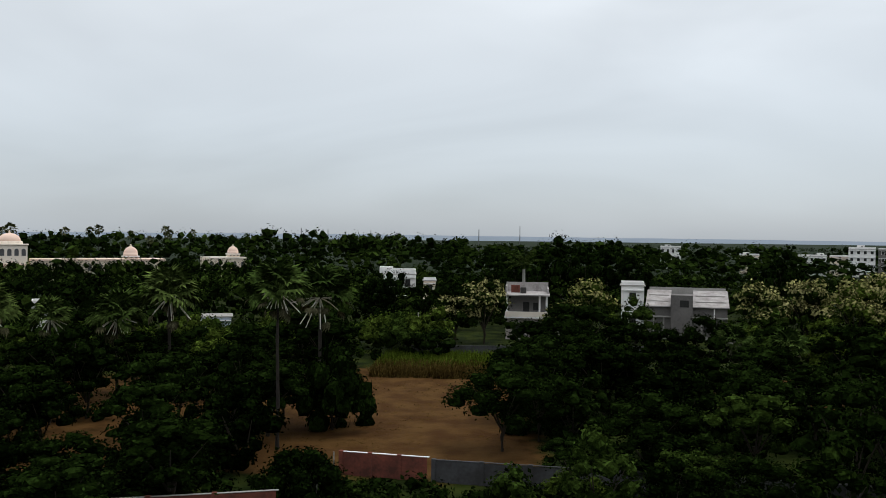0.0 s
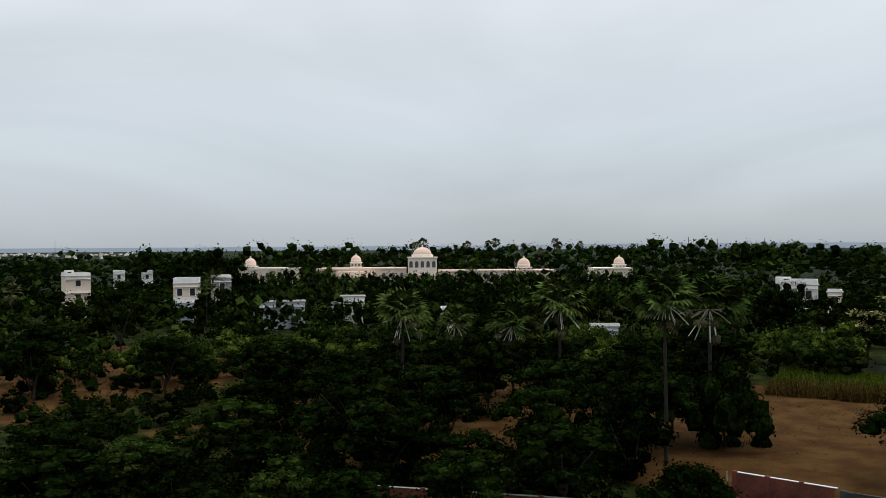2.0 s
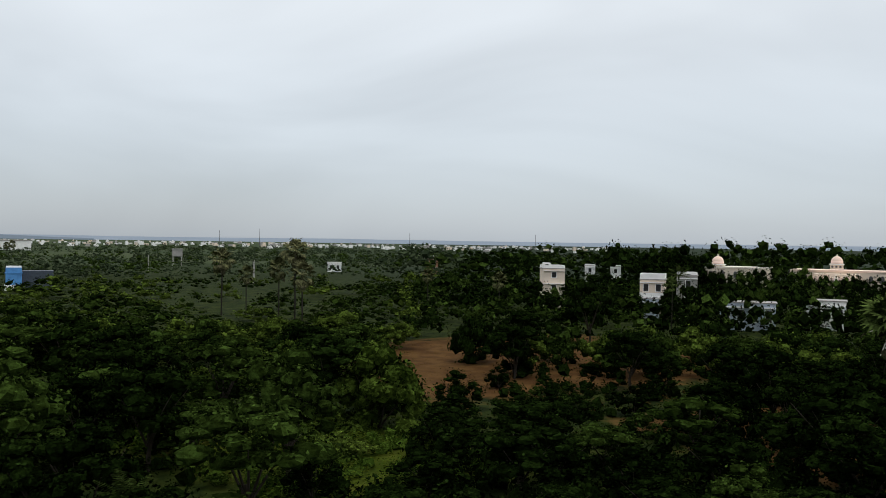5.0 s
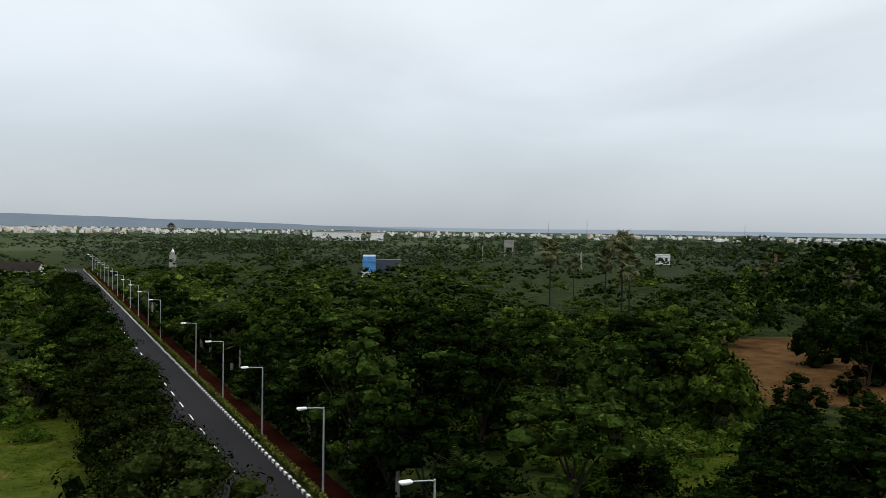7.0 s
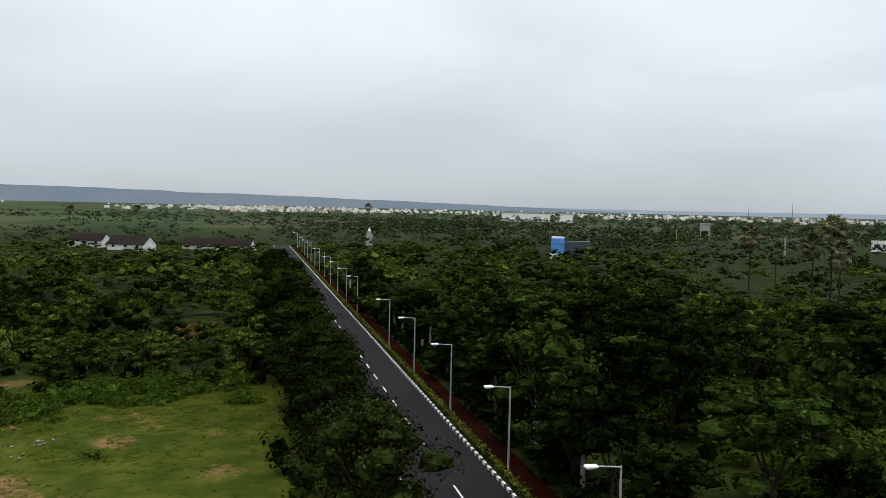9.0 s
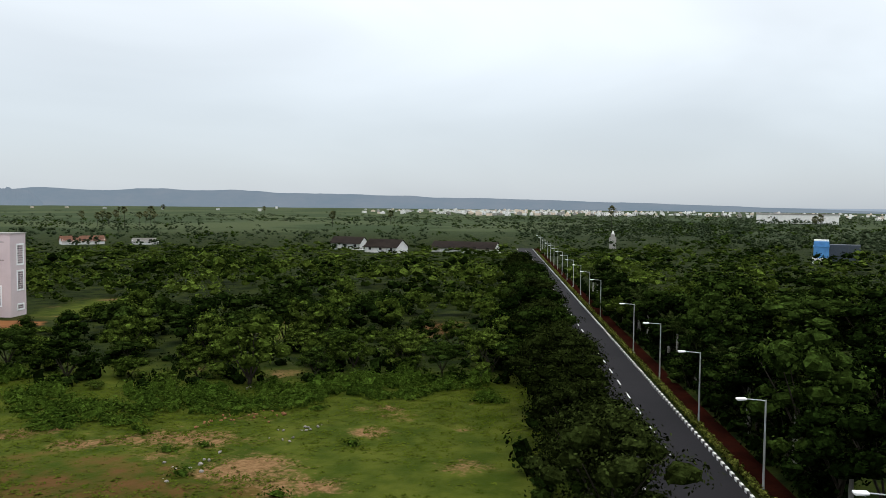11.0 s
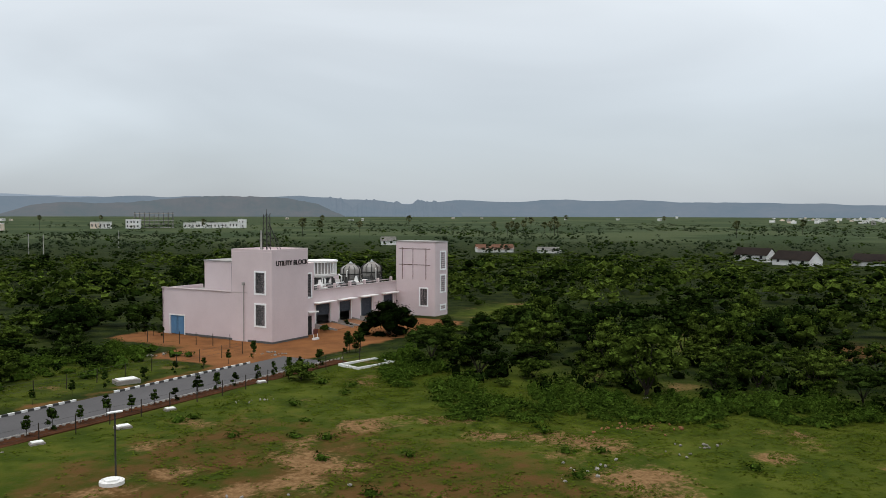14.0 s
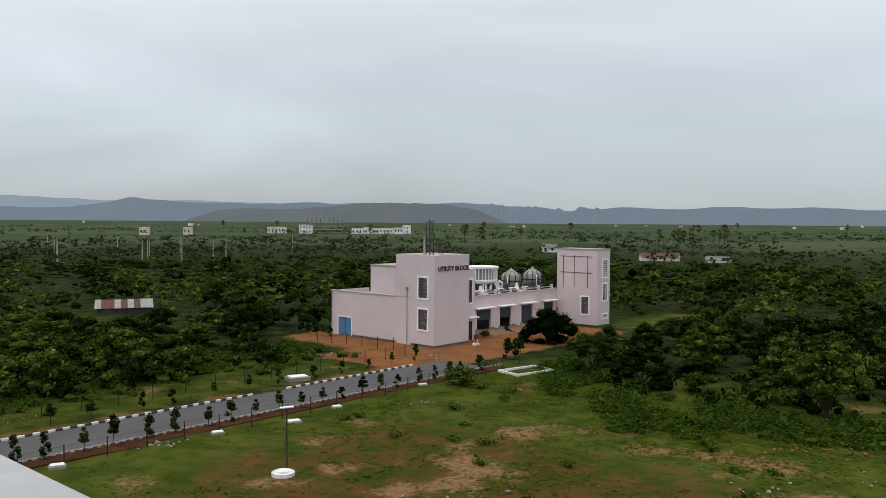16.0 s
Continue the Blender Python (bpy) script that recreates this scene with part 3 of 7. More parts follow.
for k in range(-1, 18):
    if k not in (0, 4):
        copy_thing(lamp0, campus(46.8 + 15.2 * k, -15.14 - 0.1 * max(k, 0), random.uniform(-0.05, 0.0), random.uniform(-2, 2)))


# ---- utility block ----
def framed_window(parent, m, w, h, material, slats=0, name="window"):
    """A window in a proud white surround; local x runs along the wall and -y faces outwards."""
    win = new(name)
    win.parent, win.matrix_basis = parent, m
    bm = bmesh.new()
    f = 0.21
    for x0, x1, z0, z1 in ((-w / 2 - f, -w / 2, -f, h + f), (w / 2, w / 2 + f, -f, h + f), (-w / 2, w / 2, -f, 0), (-w / 2, w / 2, h, h + f)):
        box(x0, x1, -0.07, 0.05, z0, z1, bm)
    part("frame", bm, TRIM_WHITE, win, "white surround")
    part("pane", box(-w / 2, w / 2, 0.0, 0.04, 0, h), material, win)
    for i in range(slats):
        z = h * (i + 0.5) / slats
        part("slat", SLAT_MESH, None, win).matrix_basis = pose(0, -0.015, z, 35) @ Matrix.Diagonal((w * 0.97, 1, 1, 1))
    return win


SLAT_MESH = mesh_of("slat", box(-0.5, 0.5, -0.045, 0.045, -0.012, 0.012))
SLAT_MESH.materials.append(LOUVRE)


def utility_block():
    b = thing("utility_block", CAMPUS, "pale pink utility block with two towers and white window surrounds", "building")
    # body: outer walls of each volume, in campus coordinates
    t = 0.25
    body = part("near_tower", box(76.9, 83.7, 69.3, 76.0, -0.3, 11.2, bevel=0.03), PINK, b)
    bm = bmesh.new()
    for x0, x1, y0, y1 in ((76.9, 83.7, 69.3, 69.5), (76.9, 83.7, 75.8, 76.0), (76.9, 77.1, 69.5, 75.8), (83.5, 83.7, 69.5, 75.8)):
        box(x0, x1, y0, y1, 11.203, 11.5, bm)
    part("tower_parapet", bm, PINK, body)
    part("lintel_block", box(83.703, 86.3, 70.4, 76.0, -0.3, 9.5, bevel=0.03), PINK, b)
    wing = wall_with_holes(15.4, 6.0, t, [(11.3, 13.9, -1, 2.45)], at=(77.0, 73.3, 0), along="y")
    wing2 = box(77.0, 84, 88.45, 88.7, 0, 6.0)
    part("wing_side_wall", wing, PINK, b)
    part("wing_end_wall", wing2, PINK, b)
    part("wing_roof", box(77.26, 90, 76.01, 88.44, 5.3, 5.5), CEMENT, b)
    bm = bmesh.new()
    box(76.9, 77.35, 73.3, 88.8, 6.003, 6.1, bm)
    part("coping", bm, PINK_OLD, b, "weathered pink coping")
    part("plant_room", box(80.0, 90, 76.05, 84.0, 5.51, 9.6, bevel=0.03), PINK, b)
    part("plant_room_roof", box(79.9, 90.1, 75.95, 84.1, 9.603, 9.72), CEMENT, b)
    part("joint", box(79.93, 79.99, 78.9, 79.0, 5.6, 9.5), STRAP, b, "dark vertical joint")
    # hall with shutters
    holes = [(90.8, 94.0, -1, 3.2), (96.1, 98.9, -1, 3.2), (101.4, 104.3, -1, 3.2), (107.3, 110.0, -1, 3.2)]
    hall = wall_with_holes(110.9 - 86.3, 5.2, 0.3, [(a - 86.3, c - 86.3, z0, z1) for a, c, z0, z1 in holes], at=(86.3, 73.8, 0))
    hall_ob = part("hall_wall", hall, PINK, b)
    part("hall_roof", box(86.3, 115, 74.11, 88.4, 4.4, 4.6), CEMENT, b)
    part("hall_back_wall", box(84.0, 115.1, 88.45, 88.7, 0, 5.4), PINK, b)
    part("hall_floor", box(86.4, 110.8, 74.11, 88.4, -0.2, 0.02), CEMENT, b)
    part("hall_inner_wall", box(86.4, 110.8, 78.0, 78.2, 0.03, 4.39), GREY_WALL, b)
    for a, c, z0, z1 in holes:
        drop = 1.7 if a < 100 else 0.6
        shutter = part("roller_shutter", box(a, c, 74.0, 74.05, drop, z1), SLATE, b, "dark blue-grey roller shutter, half raised")
        for i in range(10):
            z = drop + (z1 - drop) * (i + 0.5) / 10
            part("slat", box(a, c, 73.975, 74.0, z - 0.05, z + 0.05), SLATE, shutter)
        part("sunshade", box(a - 0.5, c + 0.5, 72.9, 73.8, 3.45, 3.6, bevel=0.02), WHITE, b, "white concrete sunshade")
        part("jamb", box(a - 0.14, a - 0.003, 73.74, 73.80, 0, 3.4), WHITE, hall_ob)
        part("jamb", box(c + 0.003, c + 0.14, 73.74, 73.80, 0, 3.4), WHITE, hall_ob)
        bm = bmesh.new()
        v = [bm.verts.new(p) for p in ((a - 0.2, 73.75, -0.2), (c + 0.2, 73.75, -0.2), (c + 0.2, 70.3, -0.2), (a - 0.2, 70.3, -0.2), (a - 0.2, 73.75, 0.45), (c + 0.2, 73.75, 0.45), (c + 0.2, 70.3, 0.02), (a - 0.2, 70.3, 0.02))]
        for f in ((0, 1, 2, 3), (4, 7, 6, 5), (0, 4, 5, 1), (1, 5, 6, 2), (2, 6, 7, 3), (3, 7, 4, 0)):
            bm.faces.new([v[i] for i in f])
        part("ramp", bm, SOIL, b, "short earth-covered ramp")
        for side in (a - 0.32, c + 0.2):
            bm = bmesh.new()
            v = [bm.verts.new(p) for x in (side, side + 0.12) for p in ((x, 73.75, -0.1), (x, 69.9, -0.1), (x, 69.9, 0.14), (x, 73.75, 0.65))]
            for f in ((0, 1, 2, 3), (7, 6, 5, 4), (0, 4, 5, 1), (1, 5, 6, 2), (2, 6, 7, 3), (3, 7, 4, 0)):
                bm.faces.new([v[i] for i in f])
            part("ramp_kerb", bm, CEMENT, b)
    part("roof_edge", box(86.3, 110.9, 73.72, 74.16, 5.203, 5.3), PINK_OLD, b)
    for i in range(7):
        s = 88.0 + i * 3.6
        part("parapet_post", box(s, s + 0.35, 73.85, 74.2, 5.303, 5.95, bevel=0.02), PINK, b)
    for i in range(6):
        s = 88.35 + i * 3.6
        part("parapet_rail", box(s, s + 3.25, 73.95, 74.07, 5.55, 5.65), PINK_OLD, b)
    # far tower
    tower = part("far_tower", box(110.9, 114.7, 66.5, 73.79, -0.3, 11.5, bevel=0.03), PINK, b)
    part("stair_tower_coping", box(110.8, 114.8, 66.4, 73.9, 11.503, 11.62), CEMENT, tower)
    for y in (68.2, 70.6, 72.6):
        part("groove", box(110.86, 110.903, y - 0.045, y + 0.045, 5.6, 10.6), RUST, tower)
    for y0, y1, z in ((67.4, 70.6, 10.4), (70.7, 73.2, 10.4), (67.4, 70.5, 7.9), (70.7, 73.2, 7.9)):
        part("groove", box(110.87, 110.9, y0, y1, z - 0.045, z + 0.045), RUST, tower)
    framed_window(b, pose(110.9, 68.6, 1.6, 0, 0, -90), 1.25, 2.6, LOUVRE, 0)
    for z, h in ((7.3, 2.6), (3.7, 2.5), (0.95, 0.55)):
        framed_window(b, pose(113.2, 66.5, z), 1.35, h, LOUVRE, 8 if h > 1 else 2)
    # near tower windows, on the side towards the avenue's start
    for z in (6.1, 2.1):
        framed_window(b, pose(76.9, 71.2, z, 0, 0, -90), 1.5, 2.55, LOUVRE, 10)
    framed_window(b, pose(85.2, 70.4, 5.0), 0.8, 3.0, LOUVRE, 8)
    part("side_door", box(84.6, 85.7, 70.36, 70.45, 0, 2.5), DARK, b)
    part("door_canopy", box(84.3, 86.3, 69.6, 70.4, 2.95, 3.1), WHITE, b, "small white door canopy")
    # blue double door
    door = part("double_door", box(77.08, 77.14, 84.62, 87.18, 0, 2.43), BLUE_DOOR, b, "pale blue steel double door")
    part("door_seam", box(77.05, 77.08, 85.87, 85.93, 0, 2.4), SLATE, door)
    for y in (84.9, 86.2):
        part("door_panel", box(77.04, 77.08, y, y + 0.75, 0.3, 1.1), BLUE_DOOR, door)
        part("door_panel", box(77.04, 77.08, y, y + 0.75, 1.3, 2.2), BLUE_DOOR, door)
    bm = bmesh.new()
    box(76.93, 77.0, 84.45, 84.6, 0, 2.6, bm)
    box(76.93, 77.0, 87.2, 87.35, 0, 2.6, bm)
    box(76.93, 77.0, 84.6, 87.2, 2.45, 2.6, bm)
    part("door_frame", bm, WHITE, door)
    # rain pipe with its swan neck
    part("rain_pipe", tube([(76.8, 73.9, 0), (76.8, 73.9, 5.9), (76.8, 73.9, 7.2)], [0.045, 0.045, 0.045], 8), CEMENT, b, "grey rain-water pipe")
    part("pipe_hopper", box(76.66, 76.9, 73.75, 74.05, 7.0, 7.35), CEMENT, b)
    # dark strip stands in for the shadow gap and dirt at the walls' foot
    bm = bmesh.new()
    box(76.86, 76.9, 69.26, 73.3, -0.1, 0.22, bm)
    box(76.96, 77.0, 73.3, 84.4, -0.1, 0.22, bm)
    box(76.9, 83.7, 69.26, 69.3, -0.1, 0.2, bm)
    part("plinth", bm, STRAP, b, "dark strip standing in for a shadow gap and dirt at the foot")
    # lettering
    cu = bpy.data.curves.new("lettering", "FONT")
    cu.body, cu.size, cu.extrude, cu.offset = "UTILITY BLOCK", 0.86, 0.04, 0.016
    cu.align_x = "CENTER"
    cu.materials.append(LETTER)
    txt = new("lettering_curve", cu)
    me = bpy.data.meshes.new_from_object(txt)
    bpy.data.objects.remove(txt)
    me.materials.clear()
    me.materials.append(LETTER)
    part("lettering", me, None, b, "dark metal letters").matrix_basis = pose(80.6, 69.25, 9.5, 90)
    return b


utility_block()


def cooling_tower(m):
    o = thing("cooling_tower", m, "wide round white ribbed cooling unit on a dark steel stand", "cooling unit")
    bm = bmesh.new()
    for k in range(8):
        a = k * math.tau / 8 + 0.2
        x, y = 1.75 * math.cos(a), 1.75 * math.sin(a)
        tube([(x, y, 0), (x, y, 2.2)], [0.09, 0.09], 6, bm)
    part("stand", bm, BLACK_STEEL, o)
    part("sump", lathe([(1.1, 0), (1.1, 1.4), (1.3, 1.9)], 16), STRAP, o, "dark sump below the unit")
    part("basin", lathe([(1.7, 2.0), (2.25, 2.25), (2.3, 2.55), (2.1, 2.6)], 24), WHITE, o)
    core = part("core", lathe([(1.95, 2.603), (2.05, 4.2)], 24), CEMENT, o)
    for k in range(28):
        a = k * math.tau / 28
        fin = part("fin", FIN_MESH, None, core)
        fin.matrix_basis = pose(2.06 * math.cos(a), 2.06 * math.sin(a), 2.6, 0, 0, math.degrees(a))
    part("rim", lathe([(2.0, 4.2), (2.42, 4.25), (2.42, 4.5), (2.2, 4.55), (1.2, 4.6)], 28), WHITE, o)
    for k in range(3):
        a = 2.2 + k * 1.9
        part("feed_pipe", tube([(2.0 * math.cos(a), 2.0 * math.sin(a), 0.2), (2.0 * math.cos(a), 2.0 * math.sin(a), 1.6), (1.5 * math.cos(a), 1.5 * math.sin(a), 2.2)], [0.14, 0.14, 0.14], 8), WHITE, o)
    return o


FIN_MESH = mesh_of("fin", box(-0.02, 0.2, -0.05, 0.05, 0, 1.62))
FIN_MESH.materials.append(TRIM_WHITE)


def drum_tank(m):
    o = thing("water_drum", m, "round white cooling drum in a dark steel cage", "water tank", "drums on the roof")
    part("drum", lathe([(1.55, 1.3), (1.72, 1.8), (1.75, 3.1), (1.6, 3.35), (0.9, 3.75), (0.75, 3.8), (0.7, 4.0)], 24), TIN, o, smooth=True)
    part("cap", lathe([(0.35, 3.9), (0.35, 4.15), (0.1, 4.3), (0.1, 4.5)], 12), STEEL, o)
    for k in range(11):
        a = k * math.tau / 11 + 0.2
        x, y = 1.85 * math.cos(a), 1.85 * math.sin(a)
        part("cage_bar", tube([(x, y, 0), (x, y, 3.2), (x * 0.7, y * 0.7, 3.7)], [0.08, 0.08, 0.06], 6), BLACK_STEEL, o)
    part("ring", lathe([(1.92, 2.2), (1.92, 2.38), (1.8, 2.38), (1.8, 2.2)], 24), BLACK_STEEL, o)
    part("skirt", lathe([(1.6, 0.4), (1.6, 1.3), (1.4, 1.3), (1.4, 0.4)], 20), STRAP, o)
    bm = lathe([(1.9, 1.25), (1.9, 1.38), (1.8, 1.38), (1.8, 1.25)], 24)
    part("ring", bm, STRAP, o)
    part("outlet_pipe", tube([(-1.9, -0.6, 0.2), (-1.9, -0.6, 2.9), (-1.2, -0.4, 3.2)], [0.09, 0.09, 0.09], 8), WHITE, o)
    return o


cooling_tower(campus(96.5, 77.4, 4.6))
drum0 = drum_tank(campus(103.4, 77.2, 4.6) @ Matrix.Diagonal((0.88, 0.88, 0.9, 1)))
copy_thing(drum0, campus(109.0, 77.2, 4.6, 40))


def roof_pipes():
    o = thing("roof_pipe", campus(0, 0, 4.6), "white insulated pipe run on the hall roof", "pipe")
    part("header", tube([(88, 76.0, 1.0), (106, 76.0, 1.0)], [0.16, 0.16], 10), WHITE, o)
    part("return_header", tube([(88, 75.3, 0.6), (108, 75.3, 0.6)], [0.12, 0.12], 10), WHITE, o)
    for s in (89, 95, 99.5, 104.5):
        part("riser", tube([(s, 76.0, 0), (s, 76.0, 2.0), (s + 0.6, 77.0, 2.2)], [0.11, 0.11, 0.11], 8), WHITE, o)
    bm = box(86.6, 89.2, 75.5, 77.5, 0, 2.2)
    part("pump_housing", bm, WHITE, o)
    part("housing_door", box(87.2, 88.0, 75.44, 75.5, 0.1, 1.9), DARK, o)
    return o


roof_pipes()


def roof_pump(s, dark):
    o = thing("roof_pump", campus(s, 75.2, 4.6), "dark pump unit on a steel frame behind the parapet", "pump", "pumps on the roof")
    part("frame", box(-0.9, 0.9, -0.45, 0.45, 0, 0.35), BLACK_STEEL, o)
    part("motor", tube([(-0.8, 0, 0.75), (0.2, 0, 0.75)], [0.38, 0.38], 12), STRAP, o)
    part("volute", lathe([(0.5, 0.35), (0.55, 0.8), (0.3, 1.3), (0.15, 1.9)], 12, at=(0.6, 0, 0)), BLACK_STEEL if dark else WHITE, o)
    return o


for k, s_ in enumerate((90.3, 92.8, 96.0, 99.0, 101.5, 105.5, 107.5)):
    roof_pump(s_, k % 3 != 1)


def roof_mast():
    o = thing("lattice_mast", campus(79.0, 72.0, 11.2), "dark steel lattice mast with a pale flue on the tower roof", "mast")
    for x in (-0.35, 0.35):
        for y in (-0.35, 0.35):
            part("leg", tube([(x, y, 0), (x * 0.8, y * 0.8, 4.6)], [0.06, 0.05], 6), BLACK_STEEL, o)
    for i in range(6):
        z = 0.3 + i * 0.75
        bm = tube([(-0.33, -0.33, z), (0.33, -0.33, z + 0.7)], [0.03, 0.03], 5)
        tube([(0.33, -0.33, z), (0.33, 0.33, z + 0.7)], [0.03, 0.03], 5, bm)
        tube([(-0.33, 0.33, z), (-0.33, -0.33, z + 0.7)], [0.03, 0.03], 5, bm)
        part("brace", bm, BLACK_STEEL, o)
    part("stay", tube([(0.3, 0, 3.6), (2.9, 0.2, 0.0)], [0.05, 0.05], 6), BLACK_STEEL, o)
    part("stay", tube([(0.3, 0, 2.4), (2.0, -0.2, 0.0)], [0.04, 0.04], 6), BLACK_STEEL, o)
    part("flue", tube([(-0.7, 0.3, 0), (-0.7, 0.3, 2.6)], [0.13, 0.13], 10), CEMENT, o, "grey metal flue")
    part("antenna", tube([(0.2, 0.2, 4.5), (0.2, 0.2, 5.3)], [0.03, 0.02], 6), BLACK_STEEL, o)
    return o


roof_mast()


# ---- trees ----
def leaf_quads(rng, centres, radii, per, size, low=-0.35, up=0.3):
    """Leaves over the outside of a set of rounded lobes, as an (n, 5, 3) array: four corners and the lobe's own outward direction."""
    k = len(centres)
    d = rng.normal(size=(k * per, 3))
    d /= np.linalg.norm(d, axis=1)[:, None]
    d[:, 2] = np.where(d[:, 2] < low, -d[:, 2], d[:, 2])
    c, r = np.repeat(centres, per, 0), np.repeat(radii, per, 0)
    p = c + d * r * rng.uniform(0.72, 1.0, (len(d), 1)) * rng.choice([1.0, 1.0, 1.25], (len(d), 1))
    nrm = d + rng.normal(scale=0.45, size=d.shape) + np.array([0, 0, up])
    nrm /= np.linalg.norm(nrm, axis=1)[:, None]
    t = np.cross(nrm, rng.normal(size=d.shape))
    t /= np.linalg.norm(t, axis=1)[:, None]
    b = np.cross(nrm, t)
    a = size * rng.uniform(0.6, 1.3, (len(d), 1))
    w = a * rng.uniform(0.45, 0.8, (len(d), 1))
    fold = nrm * w * 0.3
    return np.stack([p - t * a, p - b * w - fold, p + t * a, p + b * w - fold, d + nrm * 0.4], 1)


CUBE = np.array([[[x, y, z] for x, y in ((-1, -1), (1, -1), (1, 1), (-1, 1))] for z in (1.0,)])[0] / math.sqrt(3)


def core_quads(centres, radii, shrink=0.62, cut=1):
    """A closed rough lump inside each lobe, so that a crown is not seen through everywhere."""
    rr = np.random.default_rng(len(centres))
    low = (CUBE * (1, 1, -1))[::-1]
    cube = np.array([CUBE, CUBE[:, [1, 2, 0]], CUBE[:, [2, 0, 1]], low, low[:, [1, 2, 0]], low[:, [2, 0, 1]]])
    if cut > 1:
        cells = []
        for f in cube:
            u, v = (f[1] - f[0]) / cut, (f[3] - f[0]) / cut
            cells += [f[0] + np.array([i * u + j * v, (i + 1) * u + j * v, (i + 1) * u + (j + 1) * v, i * u + (j + 1) * v]) for i in range(cut) for j in range(cut)]
        cube = np.array(cells)
        cube /= np.linalg.norm(cube, axis=2)[:, :, None]
    out = []
    for c, r in zip(centres, radii):
        q, _ = np.linalg.qr(rr.normal(size=(3, 3)))
        if np.linalg.det(q) < 0:
            q[:, 0] *= -1
        v = (cube @ q.T) * shrink
        w = np.sin(v * 9.0 + rr.uniform(0, 6, 3)).sum(2)
        v = v * (1 + 0.11 * w[:, :, None])
        n = v.mean(1)
        n /= np.linalg.norm(n, axis=1)[:, None]
        out.append(np.concatenate([c + v * r, n[:, None]], 1))
    return np.concatenate(out)


def lobes(rng, R, z0, z1, n, flat, thin=(0.7, 1.0)):
    """Lobe centres and sizes that fill an uneven dome from z0 to z1."""
    c = []
    ang = rng.uniform(0, math.tau)
    for i in range(n):
        f = (i + 0.5) / n
        ang += 2.4 + rng.normal() * 0.35
        rad = R * math.sqrt(f) * rng.uniform(0.70, 1.0)
        top = z1 - (z1 - z0) * (rad / R) ** 2 * flat
        drop = rng.uniform(0.10, 0.34)
        if rng.random() > 0.72:
            drop, rad = rng.uniform(0.4, 0.65), rad * 0.62
        z = top - (z1 - z0) * drop
        c.append((rad * math.cos(ang), rad * math.sin(ang), z))
    c = np.array(c)
    s = R * rng.uniform(0.26, 0.40, n)
    r = np.stack([s, s, s * rng.uniform(*thin, n)], 1)
    return c, r


KINDS = {  # radius, crown foot, top, lobes, flatness
    "broad": (3.5, 2.2, 7.0, 28, 0.55),
    "round": (2.8, 0.5, 5.6, 25, 0.8),
    "tall": (3.0, 2.4, 8.6, 29, 0.7),
    "bush": (2.1, 0.2, 3.0, 16, 0.8),
    "bloom": (3.0, 1.9, 6.6, 24, 0.7),
    "dense": (2.9, 0.1, 4.6, 34, 0.85),
}


def trunk_bm(rng, z0, R, h, thick):
    bm = tube([(0, 0, -0.3), (rng.normal() * 0.08, rng.normal() * 0.08, z0 * 0.5), (rng.normal() * 0.15, rng.normal() * 0.15, z0 + 0.3)], [thick, thick * 0.8, thick * 0.65], 8)
    for k in range(5):
        a = k * 1.257 + rng.uniform(-0.4, 0.4)
        e = R * rng.uniform(0.45, 0.75)
        tube([(0, 0, z0 * 0.7), (e * 0.45 * math.cos(a), e * 0.45 * math.sin(a), z0 + (h - z0) * 0.25), (e * math.cos(a), e * math.sin(a), z0 + (h - z0) * 0.6)],
             [thick * 0.5, thick * 0.32, thick * 0.12], 6, bm)
    return bm


PROTO = {}
for kind, (R, z0, z1, n, flat_) in KINDS.items():
    for v in range(5 if kind == "broad" else 3):
        rng = np.random.default_rng(100 * v + len(kind) * 7 + ord(kind[1]))
        c, r = lobes(rng, R, z0, z1, n, flat_, (0.45, 0.7) if kind == "broad" else (0.6, 0.9))
        per = {"broad": 46, "tall": 45, "round": 48, "bush": 52, "bloom": 46, "dense": 90}[kind]
        q = np.concatenate([leaf_quads(rng, c, r, per if v < 3 else 150, 0.135 if v < 3 else 0.10, -0.55), core_quads(c, r, 0.72 if kind == "dense" else 0.58, 2)])
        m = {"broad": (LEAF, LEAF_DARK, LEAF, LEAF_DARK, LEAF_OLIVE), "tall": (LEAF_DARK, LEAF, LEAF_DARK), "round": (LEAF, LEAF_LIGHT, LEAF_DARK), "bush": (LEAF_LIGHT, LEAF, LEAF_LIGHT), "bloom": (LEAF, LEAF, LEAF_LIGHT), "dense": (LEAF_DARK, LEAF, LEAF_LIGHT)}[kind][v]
        crown = quads_mesh("crown", q, m)
        trunk = mesh_of("trunk", trunk_bm(rng, z0, R, z1, 0.16 if kind != "bush" else 0.07))
        trunk.materials.append(BARK)
        bloom = None
        if kind == "bloom":
            up = np.argsort(c[:, 2])[-20:]
            bloom = quads_mesh("blossom", leaf_quads(rng, c[up] + np.array([0, 0, 0.1]), r[up], 36, 0.19, 0.1), LEAF_BLOOM)
        PROTO[kind, v] = (trunk, crown, bloom)

TREE_LABEL = {
    "broad": "broad spreading green tree with a layered crown",
    "round": "rounded green scrub tree with dense leaves",
    "tall": "tall dark green tree with a deep crown",
    "bush": "low bright green bush in the scrub",
    "bloom": "green tree with cream blossom over its crown",
    "dense": "dense rounded tree with a crown down to the ground",
}


